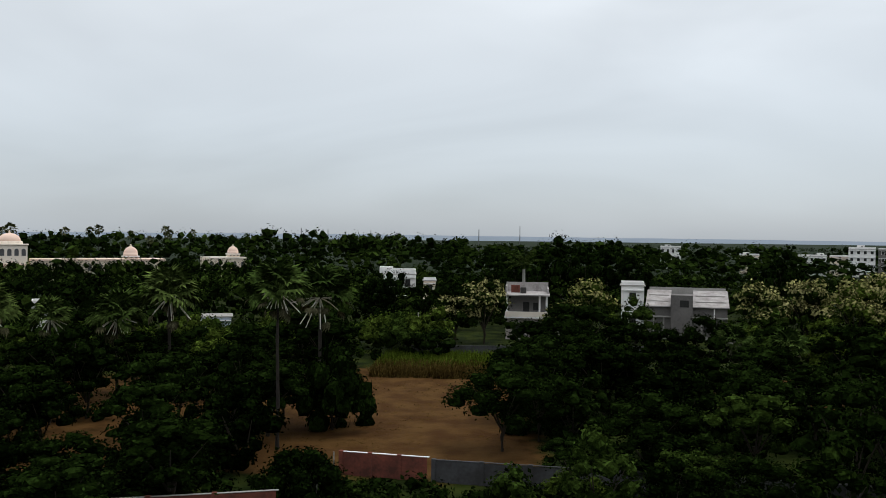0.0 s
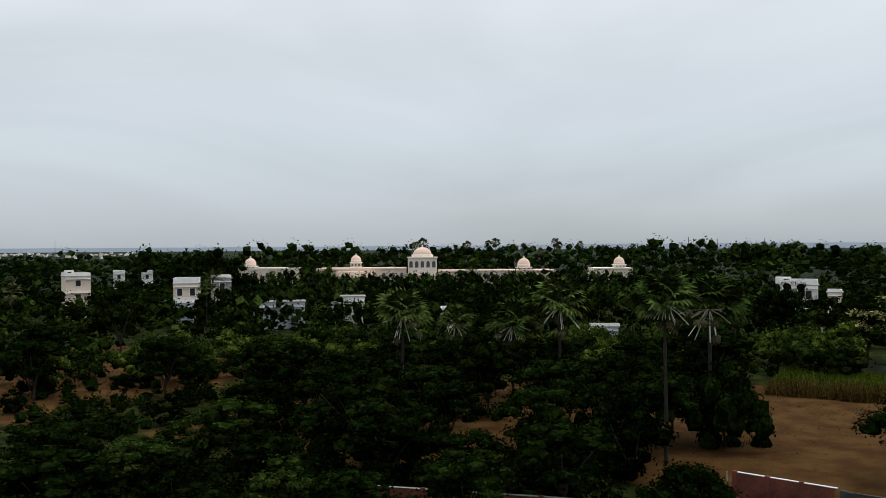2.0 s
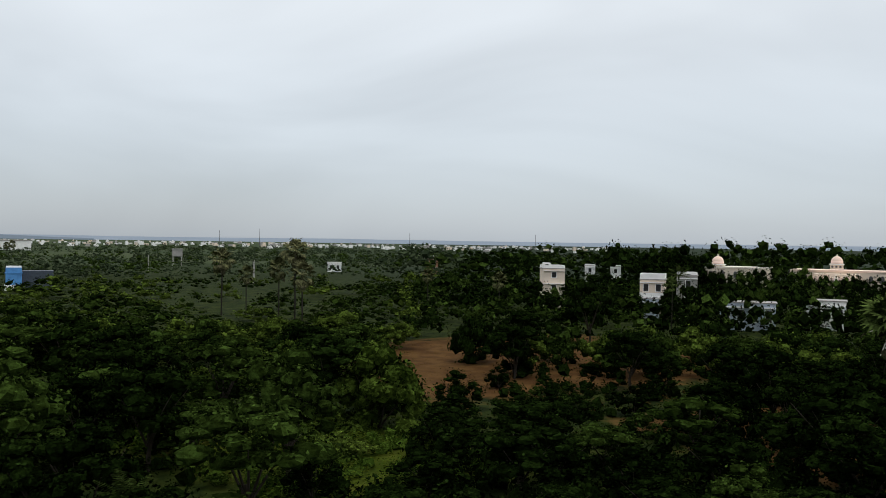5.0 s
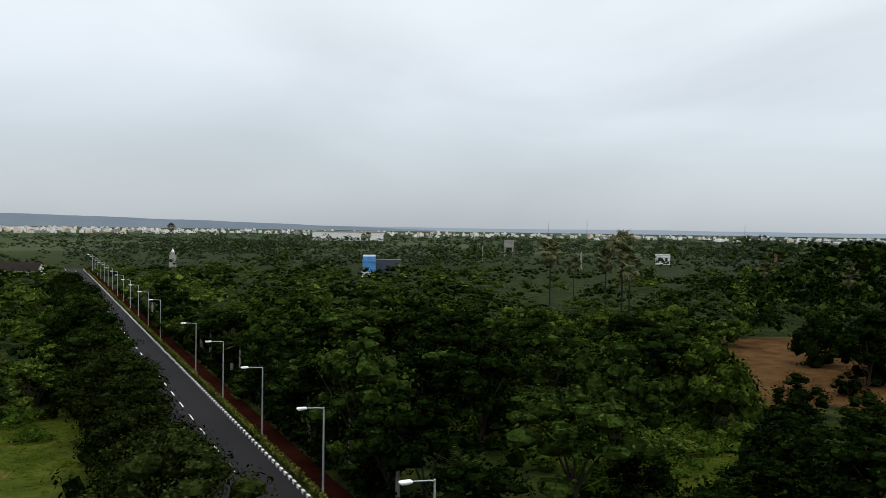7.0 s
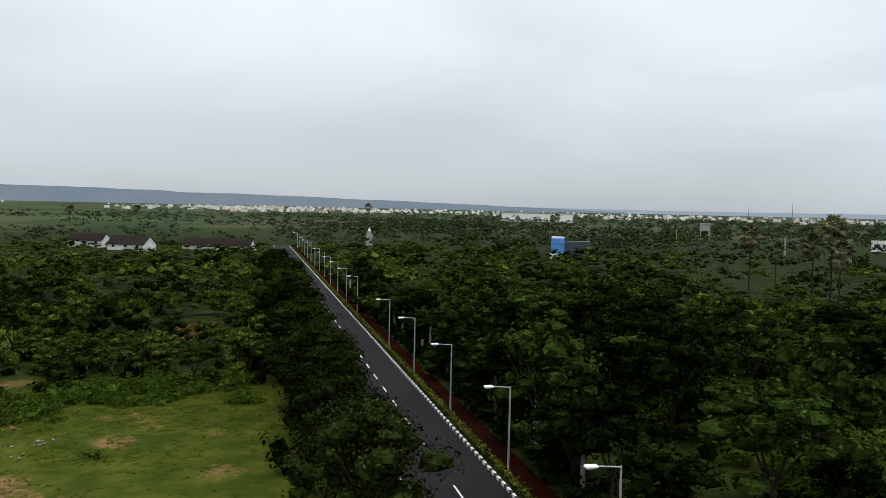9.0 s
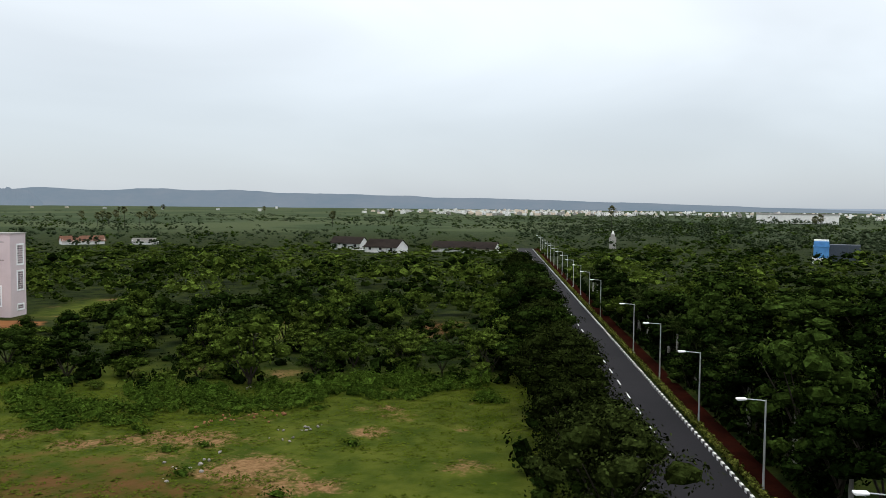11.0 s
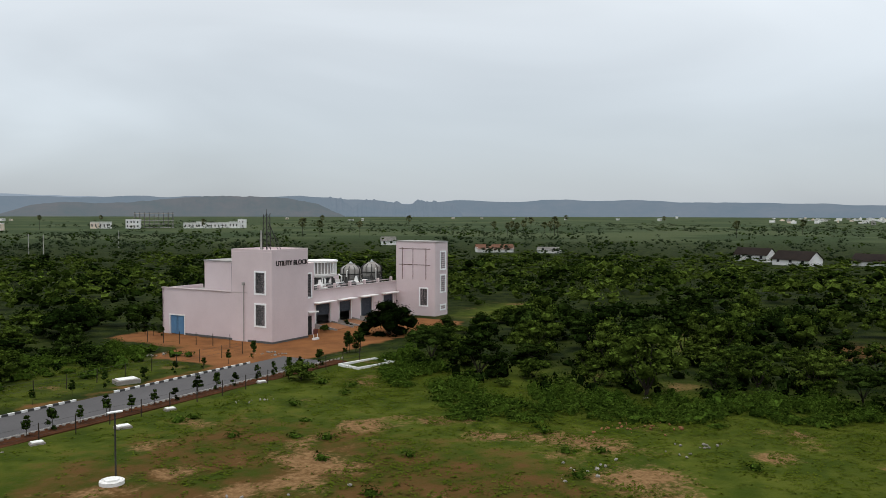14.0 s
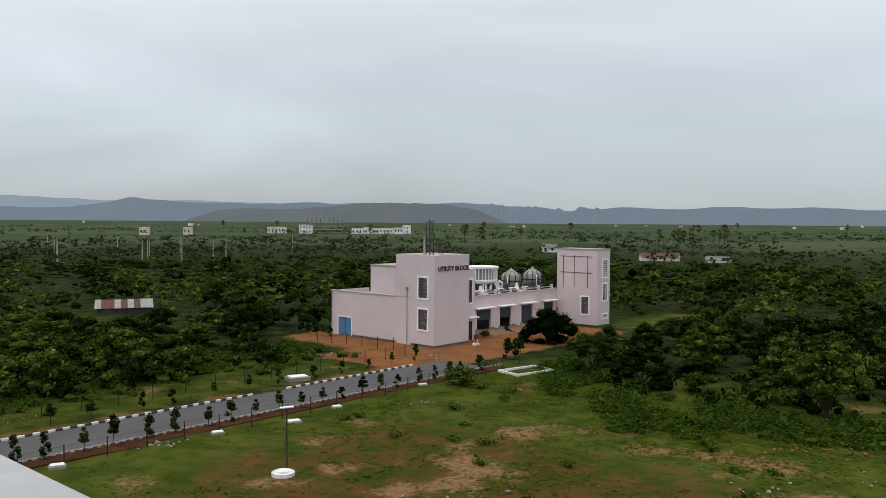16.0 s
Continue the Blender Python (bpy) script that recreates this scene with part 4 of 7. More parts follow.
def tree(kind, v, x, y, scale=1.0, tall=1.0):
    trunk, crown, bloom = PROTO[kind, v]
    o = thing("bush" if kind == "bush" else "tree", pose(x, y, 0, 0, 0, random.uniform(0, 360)) @ Matrix.Diagonal((scale, scale, scale * tall, 1)), TREE_LABEL[kind], "bush" if kind == "bush" else "tree", "scrub bushes" if kind == "bush" else "trees of the grounds")
    part("trunk", trunk, None, o)
    cr = part("crown", crown, None, o)
    if bloom:
        part("blossom", bloom, None, cr, "cream blossom")
    return o


def blocked(x, y, pad=0.0):
    """True where no tree stands: roads, lawn, yards, clearings, houses."""
    s, r = to_sr(x, y)
    if -40 < s < 330 and -17.0 - pad * 0.4 < r < -7.0 + pad:
        return True
    if s < 12 and -20 < r < 60:
        return True
    if s < float(np.interp(r, EDGE_R, EDGE_S)) and -4.0 < r < 62:
        return True
    if (60 - pad < s < 117 + pad and 60 - pad < r < 90 + pad) or (82 < s < 124 and 50 < r < 70):
        return True
    if s < 62 and 50 < r < 72 + 3 * math.sin(s * 0.3):
        return True
    for es, er, ea, eb in ((104, 27.5, 9, 6), (108, 7.5, 9, 4), (124, 61, 13, 5), (30, 132, 13, 9)):
        if ((s - es) / ea) ** 2 + ((r - er) / eb) ** 2 < 1:
            return True
    if ((s - 50) / 11) ** 2 + ((r + 39) / 7) ** 2 < 1:
        return True
    if -19 + pad < x < -0.5 + pad and 38 < y < 107:
        return True
    for ex, ey, ea, eb in ((-84, 43, 9, 6), (-97, 52, 12, 7), (-106, 64, 9, 9), (-92, 78, 9, 5), (-67, 73, 7, 4), (-31, 53, 2.5, 3), (-42, 84, 4, 4), (-22, 83, 4, 5), (33, 96, 8, 5), (-60.5, 27.5, 5, 4.5)):
        if ((x - ex) / (ea + pad)) ** 2 + ((y - ey) / (eb + pad)) ** 2 < 1:
            return True
    d = math.hypot(x, y)
    if d < 44 or (100 < d < 138 and -16 < azimuth(x, y) < 3.5):
        return True
    for hx, hy, hr in KEEP_CLEAR:
        if (x - hx) ** 2 + (y - hy) ** 2 < (hr + pad) ** 2:
            return True
    return False


EDGE_R = [-4, 6, 13, 20, 27, 37, 43, 49, 56, 62]
EDGE_S = [70, 75, 72, 68, 65.5, 67, 70.5, 75, 84, 92]
KEEP_CLEAR = [(-252, -126, 4), (-268, -100, 5), (-271, 6, 8), (-21, -147, 9), (-19, -137, 6), (4, 138, 7), (28, 142, 15), (-44, 130, 5), (-96, 72, 3), (-22, 148, 4)]

def azimuth(x, y):
    return math.degrees(math.atan2(-x, y))


rnd = random.Random(11)
# prominent trees, each by its place: x, y, kind, variant, scale, height factor
OWN = [
    (5.4, 46.5, "round", 0, 0.95, 1.1), (17.2, 44.6, "round", 0, 1.0, 1.05), (0.9, 45.5, "bush", 1, 1.15, 1.0), (9.4, 46.2, "round", 2, 0.9, 0.85), (13.6, 46.0, "broad", 3, 0.75, 0.85), (22.5, 45.5, "broad", 3, 0.85, 0.85),
    (0.2, 62.5, "broad", 3, 1.2, 0.82), (-13.8, 68.0, "dense", 0, 1.15, 1.45), (-11.6, 48.6, "dense", 0, 0.85, 1.0), (-8.0, 47.5, "bush", 1, 0.8, 0.8), (-17.5, 56.0, "round", 2, 1.1, 1.0), (-20.5, 60.0, "round", 2, 1.2, 1.05), (-27, 64, "broad", 1, 1.1, 0.95), (-37, 62, "broad", 1, 1.0, 0.9),
    (4.5, 49.0, "round", 1, 0.8, 0.6), (10.5, 58, "broad", 3, 1.0, 0.8), (17, 57, "broad", 2, 1.0, 0.9), (27, 60, "round", 0, 1.2, 1.0),
    (-64.7, 29.5, "dense", 2, 1.55, 1.0), (-95, 57, "dense", 0, 1.2, 1.2), (-98, 66.5, "broad", 1, 1.0, 1.0), (-101, 81, "tall", 0, 1.4, 1.0),
    (-65.5, -88.5, "dense", 0, 1.25, 0.85),
    (-2.6, 126, "bloom", 0, 1.5, 1.0), (-7.0, 127, "bloom", 1, 1.3, 0.9), (13.0, 127, "bloom", 2, 1.5, 0.98), (9.5, 129, "bloom", 0, 1.1, 0.9), (20.5, 129, "round", 0, 1.3, 1.05),
    (38, 126, "bloom", 0, 1.5, 1.0), (44, 124, "bloom", 1, 1.5, 1.05), (50, 122, "bloom", 2, 1.5, 1.05), (56, 120, "bloom", 0, 1.5, 1.05), (62, 118, "bloom", 1, 1.5, 1.0), (47, 133, "bloom", 1, 1.5, 1.1), (57, 131, "bloom", 2, 1.5, 1.1),
]
# tall dark trees that stand above the woods: direction, distance, scale, height factor
for a_, d_, sc_, tl_ in ((5.6, 146, 0.95, 1.0), (6.4, 144, 0.9, 1.0), (7.2, 146, 1.0, 1.05), (8.0, 145, 1.0, 1.05), (8.9, 147, 1.0, 1.05), (6.8, 160, 1.0, 1.15), (7.8, 162, 1.0, 1.15), (4.4, 160, 0.85, 0.85), (3.0, 158, 0.9, 0.85), (-2.6, 196, 1.7, 1.02), (-4.0, 200, 1.9, 1.1), (-5.6, 198, 1.8, 1.0), (-7.2, 202, 1.8, 0.95), (-8.8, 196, 1.7, 0.92), (-1.2, 205, 1.6, 0.95), (0.4, 210, 1.6, 0.95), (-18.3, 205, 1.6, 1.1), (-17.4, 208, 1.3, 1.0), (-19.2, 208, 1.2, 1.0), (45.2, 230, 1.9, 1.05), (46.2, 235, 1.7, 1.0), (44.1, 236, 1.7, 0.98), (47.6, 240, 1.5, 0.95)):
    x, y = -d_ * math.sin(radians(a_)), d_ * math.cos(radians(a_))
    OWN.append((x, y, "round", 2, sc_ * 1.2, tl_ * 1.25))
# trees before the cream houses
for a_, d_, sc_, tl_ in ((52.9, 194, 1.0, 0.95), (53.8, 196, 0.9, 0.9), (54.7, 193, 1.1, 1.0), (46.2, 178, 1.0, 0.95), (48.3, 179, 1.05, 1.0), (49.4, 184, 1.2, 1.1), (51.0, 190, 1.3, 1.1), (45.0, 182, 1.2, 1.15), (43.8, 185, 1.2, 1.2)):
    OWN.append((-d_ * math.sin(radians(a_)), d_ * math.cos(radians(a_)), "round", 2, sc_, tl_))
for x, y, kind, v, sc, tl in OWN:
    tree(kind, v, x, y, sc, tl)
# the row along the avenue's near side
for i in range(-1, 23):
    s = 43.0 + i * 6.4 + rnd.uniform(-1.0, 1.0)
    x, y = campus(s, -5.3 + rnd.uniform(-0.8, 0.6)).translation[:2]
    tree("broad", 4 if i < 6 else (0, 4, 1)[i % 3], x, y, rnd.uniform(0.92, 1.14), rnd.uniform(0.88, 1.02))


for i in range(20):
    s = 36 + i * 5.6 + rnd.uniform(-1.0, 1.0)
    x, y = campus(s, -19.2 + rnd.uniform(-0.8, 0.8)).translation[:2]
    tree(("broad", "tall", "round")[i % 3], (1, 0, 2)[i % 3], x, y, rnd.uniform(0.8, 1.0), rnd.uniform(0.75, 0.9))


def pick(x, y):
    """Kind, size and height of a chance tree at a place."""
    a, d = azimuth(x, y), math.hypot(x, y)
    s, r = to_sr(x, y)
    u = rnd.random()
    if a < 12:
        kind = "broad" if u < 0.6 else "round" if u < 0.85 else "tall"
        return kind, rnd.uniform(0.85, 1.15), rnd.uniform(0.8, 1.0)
    if 40 < a < 68 and d < 66:
        return ("round" if u < 0.6 else "broad"), rnd.uniform(0.85, 1.05), rnd.uniform(0.62, 0.8)
    if 44 < a < 68 and d < 92:
        return ("round" if u < 0.7 else "bush"), rnd.uniform(0.6, 0.85), rnd.uniform(0.6, 0.8)
    if a < 66:
        kind = "broad" if u < 0.5 else "round" if u < 0.75 else "tall"
        return kind, rnd.uniform(0.8, 1.1), rnd.uniform(0.75, 1.0)
    if r < -14 and r > -48:
        kind = "tall" if u < 0.2 else "broad" if u < 0.6 else "round"
        return kind, rnd.uniform(0.85, 1.25), rnd.uniform(0.7, 0.95)
    if a < 100:
        kind = "round" if u < 0.5 else "broad" if u < 0.75 else "bush"
        return kind, rnd.uniform(0.85, 1.35), rnd.uniform(0.7, 0.95)
    if a < 152:
        kind = "round" if u < 0.52 else "broad" if u < 0.74 else "bush"
        return kind, rnd.uniform(0.7, 1.1), rnd.uniform(0.65, 0.95)
    kind = "round" if u < 0.3 else "bush"
    return kind, rnd.uniform(0.85, 1.4), rnd.uniform(0.6, 0.95)


spots = []
cell = 5.2
for i in range(-26, 13):
    for j in range(-28, 26):
        x, y = (i + rnd.uniform(0.1, 0.9)) * cell, (j + rnd.uniform(0.1, 0.9)) * cell
        d, a = math.hypot(x, y), azimuth(x, y) % 360
        if d > 128 or blocked(x, y, 1.0) or (182 < a < 330):
            continue
        if any((x - o[0]) ** 2 + (y - o[1]) ** 2 < 10 for o in OWN):
            continue
        if 150 < a < 182 and rnd.random() < 0.2:
            continue
        if 12 < a < 66 and d > 60 and rnd.random() < 0.12:
            continue
        if 66 < a < 150 and rnd.random() < 0.16:
            continue
        spots.append((d, x, y))
spots.sort()
for d, x, y in spots[:290]:
    kind, sc, tl = pick(x, y)
    v = rnd.randrange(3)
    # dimness put into leaf colour: darker variants below azimuth 66 and by the avenue
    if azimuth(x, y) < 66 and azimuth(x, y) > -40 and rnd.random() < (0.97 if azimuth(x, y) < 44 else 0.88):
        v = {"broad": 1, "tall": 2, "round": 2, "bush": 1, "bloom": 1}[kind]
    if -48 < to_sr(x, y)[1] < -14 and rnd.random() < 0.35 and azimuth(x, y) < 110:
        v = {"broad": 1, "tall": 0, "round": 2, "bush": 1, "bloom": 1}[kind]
    if azimuth(x, y) > 98 and to_sr(x, y)[1] > -3 and rnd.random() < 0.75:
        v = {"broad": 0, "tall": 1, "round": 1, "bush": 0, "bloom": 2}[kind]
    if rnd.random() < 0.3:
        sc, tl = sc * rnd.uniform(0.6, 0.85), tl * 0.9
    elif rnd.random() < 0.3:
        sc *= rnd.uniform(1.1, 1.3)
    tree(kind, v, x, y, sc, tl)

# coarser crowns for the woods behind
LOD = {}
for name, (R, z0, z1, n, per, size) in {"mid": (2.9, 0.5, 5.2, 14, 30, 0.18), "far": (3.4, 0.3, 5.8, 8, 15, 0.25), "wood": (6.0, 0.0, 11.0, 6, 8, 0.46)}.items():
    for v in range(4):
        rng = np.random.default_rng(900 + v + len(name))
        c, r = lobes(rng, R, z0, z1, n, 0.45 if name == "wood" else 0.7)
        r = r * (1.2 if name == "mid" else 1.3)
        LOD[name, v] = np.concatenate([leaf_quads(rng, c, r, per, size, -0.4), core_quads(c, r, 0.6 if name == "mid" else 0.5, 2 if name == "mid" else 1)])


def crowd(name, places, lod, material, label):
    """Many far trees in one mesh: places are (x, y, scale, height factor)."""
    out = []
    for x, y, sc, tl in places:
        q = LOD[lod, rnd.randrange(4)]
        a = rnd.uniform(0, math.tau)
        ca, sa = math.cos(a), math.sin(a)
        p = np.empty_like(q)
        p[..., 0] = (q[..., 0] * ca - q[..., 1] * sa) * sc + x
        p[..., 1] = (q[..., 0] * sa + q[..., 1] * ca) * sc + y
        p[..., 2] = q[..., 2] * sc * tl
        p[:, 4, 0], p[:, 4, 1], p[:, 4, 2] = q[:, 4, 0] * ca - q[:, 4, 1] * sa, q[:, 4, 0] * sa + q[:, 4, 1] * ca, q[:, 4, 2]
        out.append(p)
    if out:
        tagged(new(name, quads_mesh(name, np.concatenate(out), material)), label, "woodland", kind="stuff")


def split3(places, name, lod, label, mats):
    groups = [[], [], []]
    for p in places:
        groups[rnd.randrange(3)].append(p)
    for g_, m in zip(groups, mats):
        crowd(name, g_, lod, m, label)


SCRUB_MATS = (LEAF, LEAF_LIGHT, LEAF_DARK)
split3([(x, y, pick(x, y)[1] * 1.05, rnd.uniform(0.8, 1.1) if azimuth(x, y) < 62 else rnd.uniform(0.55, 0.85) if azimuth(x, y) < 100 else rnd.uniform(0.65, 0.95) if azimuth(x, y) < 150 else rnd.uniform(0.4, 0.65)) for d, x, y in spots[290:]], "scrub_trees", "mid", "dense scrub trees with mixed green crowns", SCRUB_MATS)
mid = []
for i in range(-44, 20):
    for j in range(-40, 42):
        x, y = (i + rnd.uniform(0.05, 0.95)) * 7.6, (j + rnd.uniform(0.05, 0.95)) * 7.6
        d, a = math.hypot(x, y), azimuth(x, y) % 360
        if not 128 < d < 300 or blocked(x, y, 2.0) or 186 < a < 326:
            continue
        open_ = noise.noise((x * 0.013, y * 0.013, 7))
        if a < 100 or a > 326:
            keep, h = 0.95, rnd.uniform(0.95, 1.3) if 14 < a < 46 else rnd.uniform(0.75, 1.05)
            if 64 < a < 100:
                keep, h = (0.9 if d < 190 else 0.55), rnd.uniform(0.5, 0.75)
                if 69 < a < 79 and d < 182:
                    h *= 0.6
        elif a < 150:
            keep, h = (0.9 if open_ < 0.25 else 0.45), rnd.uniform(0.6, 0.9) if d < 190 else rnd.uniform(0.3, 0.5)
        else:
            keep, h = (0.8 if open_ < 0.1 else 0.3), rnd.uniform(0.5, 0.85) if d < 190 else rnd.uniform(0.35, 0.6)
        if 66 < a < 80 and d > 185:
            keep *= 0.35
        if rnd.random() < keep:
            mid.append((x, y, rnd.uniform(1.0, 1.45), h * 0.94))
west = [p for p in mid if azimuth(p[0], p[1]) > 98]
# mostly dark leaves on this side, dim light kept in their colour
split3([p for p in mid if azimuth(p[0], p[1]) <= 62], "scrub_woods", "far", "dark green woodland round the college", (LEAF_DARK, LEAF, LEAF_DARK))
split3([p for p in mid if 62 < azimuth(p[0], p[1]) <= 98], "scrub_woods", "far", "scrub woodland with uneven green crowns", SCRUB_MATS)
split3(west, "scrub_woods", "far", "scrub woodland with light green crowns", (LEAF, LEAF_LIGHT, LEAF_LIGHT))
far = []
for i in range(3400):
    a, d = rnd.uniform(-36, 186), 300 * (1600 / 300) ** rnd.random()
    x, y = polar(a, d)
    if blocked(x, y, 3) or (a < 62 and d > 700) or (66 < a < 80 and d < 520 and rnd.random() < 0.85):
        continue
    open_ = noise.noise((a * 0.09, d * 0.011, 2))
    sc = rnd.uniform(0.8, 1.25)
    if a < 64:
        sc *= 1.3
        keep, h = (1.0 if d < 800 else 0.7), rnd.uniform(0.55, 0.95)
        if -8 < a < 44 and 380 < d < 640:
            sc, h = rnd.uniform(1.2, 1.7), rnd.uniform(0.9, 1.2) * (1.0 if a > 5 else 0.85)
    elif a < 100:
        keep, h, sc = (0.95 if open_ < 0.2 else 0.4), rnd.uniform(0.6, 0.95), rnd.uniform(0.5, 0.95)
    else:
        keep, h, sc = (0.9 if d < 420 else 0.06 if open_ < 0.1 else 0.6), rnd.uniform(0.55, 0.9), rnd.uniform(0.35, 0.6)
    if rnd.random() < keep:
        far.append((x, y, sc, h))
# tree lines along the fields of the plain
for i in range(190):
    a, d = (rnd.uniform(62, 110) if i % 2 else rnd.uniform(110, 184)) if i < 78 else rnd.uniform(42, 106) if i < 166 else rnd.uniform(-34, 6), (330 if i < 78 else 420) * 4.2 ** rnd.random()
    x0, y0 = polar(a, d)
    w = math.radians(a + rnd.gauss(0, 9))
    n = int(rnd.uniform(14, 34))
    for k in range(n):
        step = (k - n / 2) * rnd.uniform(4.2, 5.2)
        x, y = x0 - math.cos(w) * step, y0 - math.sin(w) * step
        if not blocked(x, y, 3) and rnd.random() < 0.9:
            far.append((x + rnd.gauss(0, 1.5), y + rnd.gauss(0, 1.5), rnd.uniform(0.38, 0.72), rnd.uniform(0.5, 0.9)))
for i in range(26):
    x, y = polar(rnd.uniform(45.5, 50.5), rnd.uniform(330, 380))
    far.append((x, y, rnd.uniform(0.8, 1.1), rnd.uniform(1.4, 1.8)))
split3([p for p in far if azimuth(p[0], p[1]) < 60], "far_woods", "wood", "dark woods behind the houses", (LEAF_DARK, LEAF, LEAF_DARK))
split3([p for p in far if azimuth(p[0], p[1]) >= 60], "far_woods", "wood", "distant woods and field trees", (LEAF_HAZE, LEAF_HAZE, LEAF))


# ---- palms ----
def fan_leaf(rng, length, spread, n=13):
    """A fan of pointed segments at the end of a stalk, in the x direction, as quads."""
    out = []
    for i in range(n):
        f = (i / (n - 1) - 0.5) * spread
        ln = length * (1 - 0.25 * abs(f) / (spread / 2))
        dx, dy = math.cos(f), math.sin(f)
        w = 0.12 * length
        base = np.array((0.08 * dx, 0.08 * dy, 0))
        midp = np.array((0.6 * ln * dx, 0.6 * ln * dy, 0.06 * ln))
        tip = np.array((ln * dx, ln * dy, -0.22 * ln * rng.uniform(0.5, 1.5)))
        side = np.array((-dy, dx, 0)) * w
        out += [(base, midp + side, midp, base), (base, midp, midp - side, base), (midp + side, tip, tip, midp), (midp, tip, tip, midp - side)]
    return np.array(out)


def turn(q, m):
    a = np.array(m)
    return q @ a[:3, :3].T + a[:3, 3]


def palmyra_meshes(seed, leaves=34, segs=13, reach=6, pale_n=16):
    """Crown of a fan palm about its own origin: stiff upper fans, a drooping skirt, pale stalks between them, and the trunk below."""
    rng = np.random.default_rng(seed)
    green, dead = [], []
    stalks = bmesh.new()
    for i in range(leaves):
        el = radians(86 - (86 + reach) * (i / (leaves - 1)) ** 0.95 + rng.normal() * 7)
        azm = i * 2.4 + rng.normal() * 0.2
        st = 0.95 + 0.25 * rng.random()
        tip = Vector((math.cos(azm) * math.cos(el) * st, math.sin(azm) * math.cos(el) * st, math.sin(el) * st))
        droop = 0.25 if el > 0 else 0.55
        m = Matrix.Translation(tip) @ Matrix.Rotation(azm, 4, "Z") @ Matrix.Rotation(min(-el + droop, 1.4), 4, "Y") @ Matrix.Rotation(rng.normal() * 0.35, 4, "X")
        fan = turn(fan_leaf(rng, (1.05 if el > 0 else 0.85) + 0.3 * rng.random(), 3.4 if el > 0 else 2.2, segs), m)
        (green if el > radians(-30) or i % 3 else dead).append(fan)
        tube([(0, 0, 0), tuple(tip)], [0.03, 0.018], 5, stalks)
    pale = bmesh.new()
    for i in range(pale_n):
        azm = i * 2.4 + 0.7 + rng.normal() * 0.3
        el = radians(18 - 96 * rng.random())
        st = 0.8 + 1.1 * rng.random()
        tip = Vector((math.cos(azm) * math.cos(el) * st, math.sin(azm) * math.cos(el) * st, math.sin(el) * st - 0.12 * st))
        tube([(0, 0, 0), tuple(tip * 0.5 + Vector((0, 0, 0.1))), tuple(tip)], [0.042, 0.04, 0.026], 5, pale)
        if i % 2:
            m = Matrix.Translation(tip) @ Matrix.Rotation(azm, 4, "Z") @ Matrix.Rotation(min(-el + 0.4, 1.4), 4, "Y")
            dead.append(turn(fan_leaf(rng, 0.75, 1.6, 7), m))
    dead.append(turn(fan_leaf(rng, 0.8, 2.0, 7), Matrix.Translation((0.25, 0.1, -0.5)) @ Matrix.Rotation(1.3, 4, "Y")))
    g1, d1 = quads_mesh("green_fronds", np.concatenate(green), FROND), quads_mesh("dead_fronds", np.concatenate(dead), FROND_DEAD)
    s1, p1 = mesh_of("stalk_crown", stalks), mesh_of("bare_stalk", pale)
    s1.materials.append(FROND)
    p1.materials.append(STALK)
    tr = mesh_of("trunk", tube([(0, 0, -11), (0.05, 0, -7.5), (-0.04, 0.05, -3), (0, 0, 0.1)], [0.26, 0.19, 0.17, 0.15], 10))
    tr.materials.append(PALM_BARK)
    return g1, d1, s1, p1, tr


PALMS = [palmyra_meshes(k) for k in range(3)]
FAR_PALMS = [palmyra_meshes(k, 15, 7, 10, 3) for k in range(3)]
DRY_PALMS = [palmyra_meshes(k + 20, 26, 11, 65, 6) for k in range(3)]
for p in DRY_PALMS:
    p[0].materials[0], p[2].materials[0], p[3].materials[0] = FROND_DRY, FROND_DRY, FROND_DEAD


def palmyra(x, y, h, size, v, dead=True):
    o = thing("fan_palm", pose(x, y, 0, 0, 0, rnd.uniform(0, 360)), "tall fan palm with pale hanging stalks and ragged fronds", "palm tree", "fan palms")
    g1, d1, s1, p1, tr = (DRY_PALMS if x < -140 else PALMS if dead else FAR_PALMS)[v]
    head_m = pose(0, 0, h) @ Matrix.Diagonal((size, size, size, 1))
    part("trunk", tr, None, o).matrix_basis = pose(0, 0, h) @ Matrix.Diagonal((size * 0.62, size * 0.62, h / 10.6, 1))
    part("green_fronds", g1, None, o).matrix_basis = head_m
    part("stalk_crown", s1, None, o).matrix_basis = head_m
    if dead:
        part("dead_fronds", d1, None, o, "dry grey-brown hanging fronds").matrix_basis = head_m
        part("bare_stalk", p1, None, o, "pale bare frond stalks").matrix_basis = head_m
    return o


for x, y, h, size, v in ((-16.7, 61.5, 11.7, 1.25, 0), (-15.9, 72.3, 10.6, 1.5, 1), (-33.5, 82.3, 9.6, 1.6, 2), (-38.6, 81.5, 7.4, 1.5, 0), (-44.3, 68.5, 9.2, 1.4, 1),
                         (29.5, 88, 4.8, 1.1, 2), (24.5, 90, 5.2, 1.0, 1), (-174, 43, 11.2, 1.5, 0), (-168, 46.5, 8.6, 1.0, 1), (-156, 49.5, 10.2, 1.2, 2), (-152.0, 51.4, 13.4, 1.5, 0), (-149.5, 52.0, 9.2, 1.4, 1),
                         (-47, 84, 7.0, 1.1, 2)):
    palmyra(x, y, h, size, v)

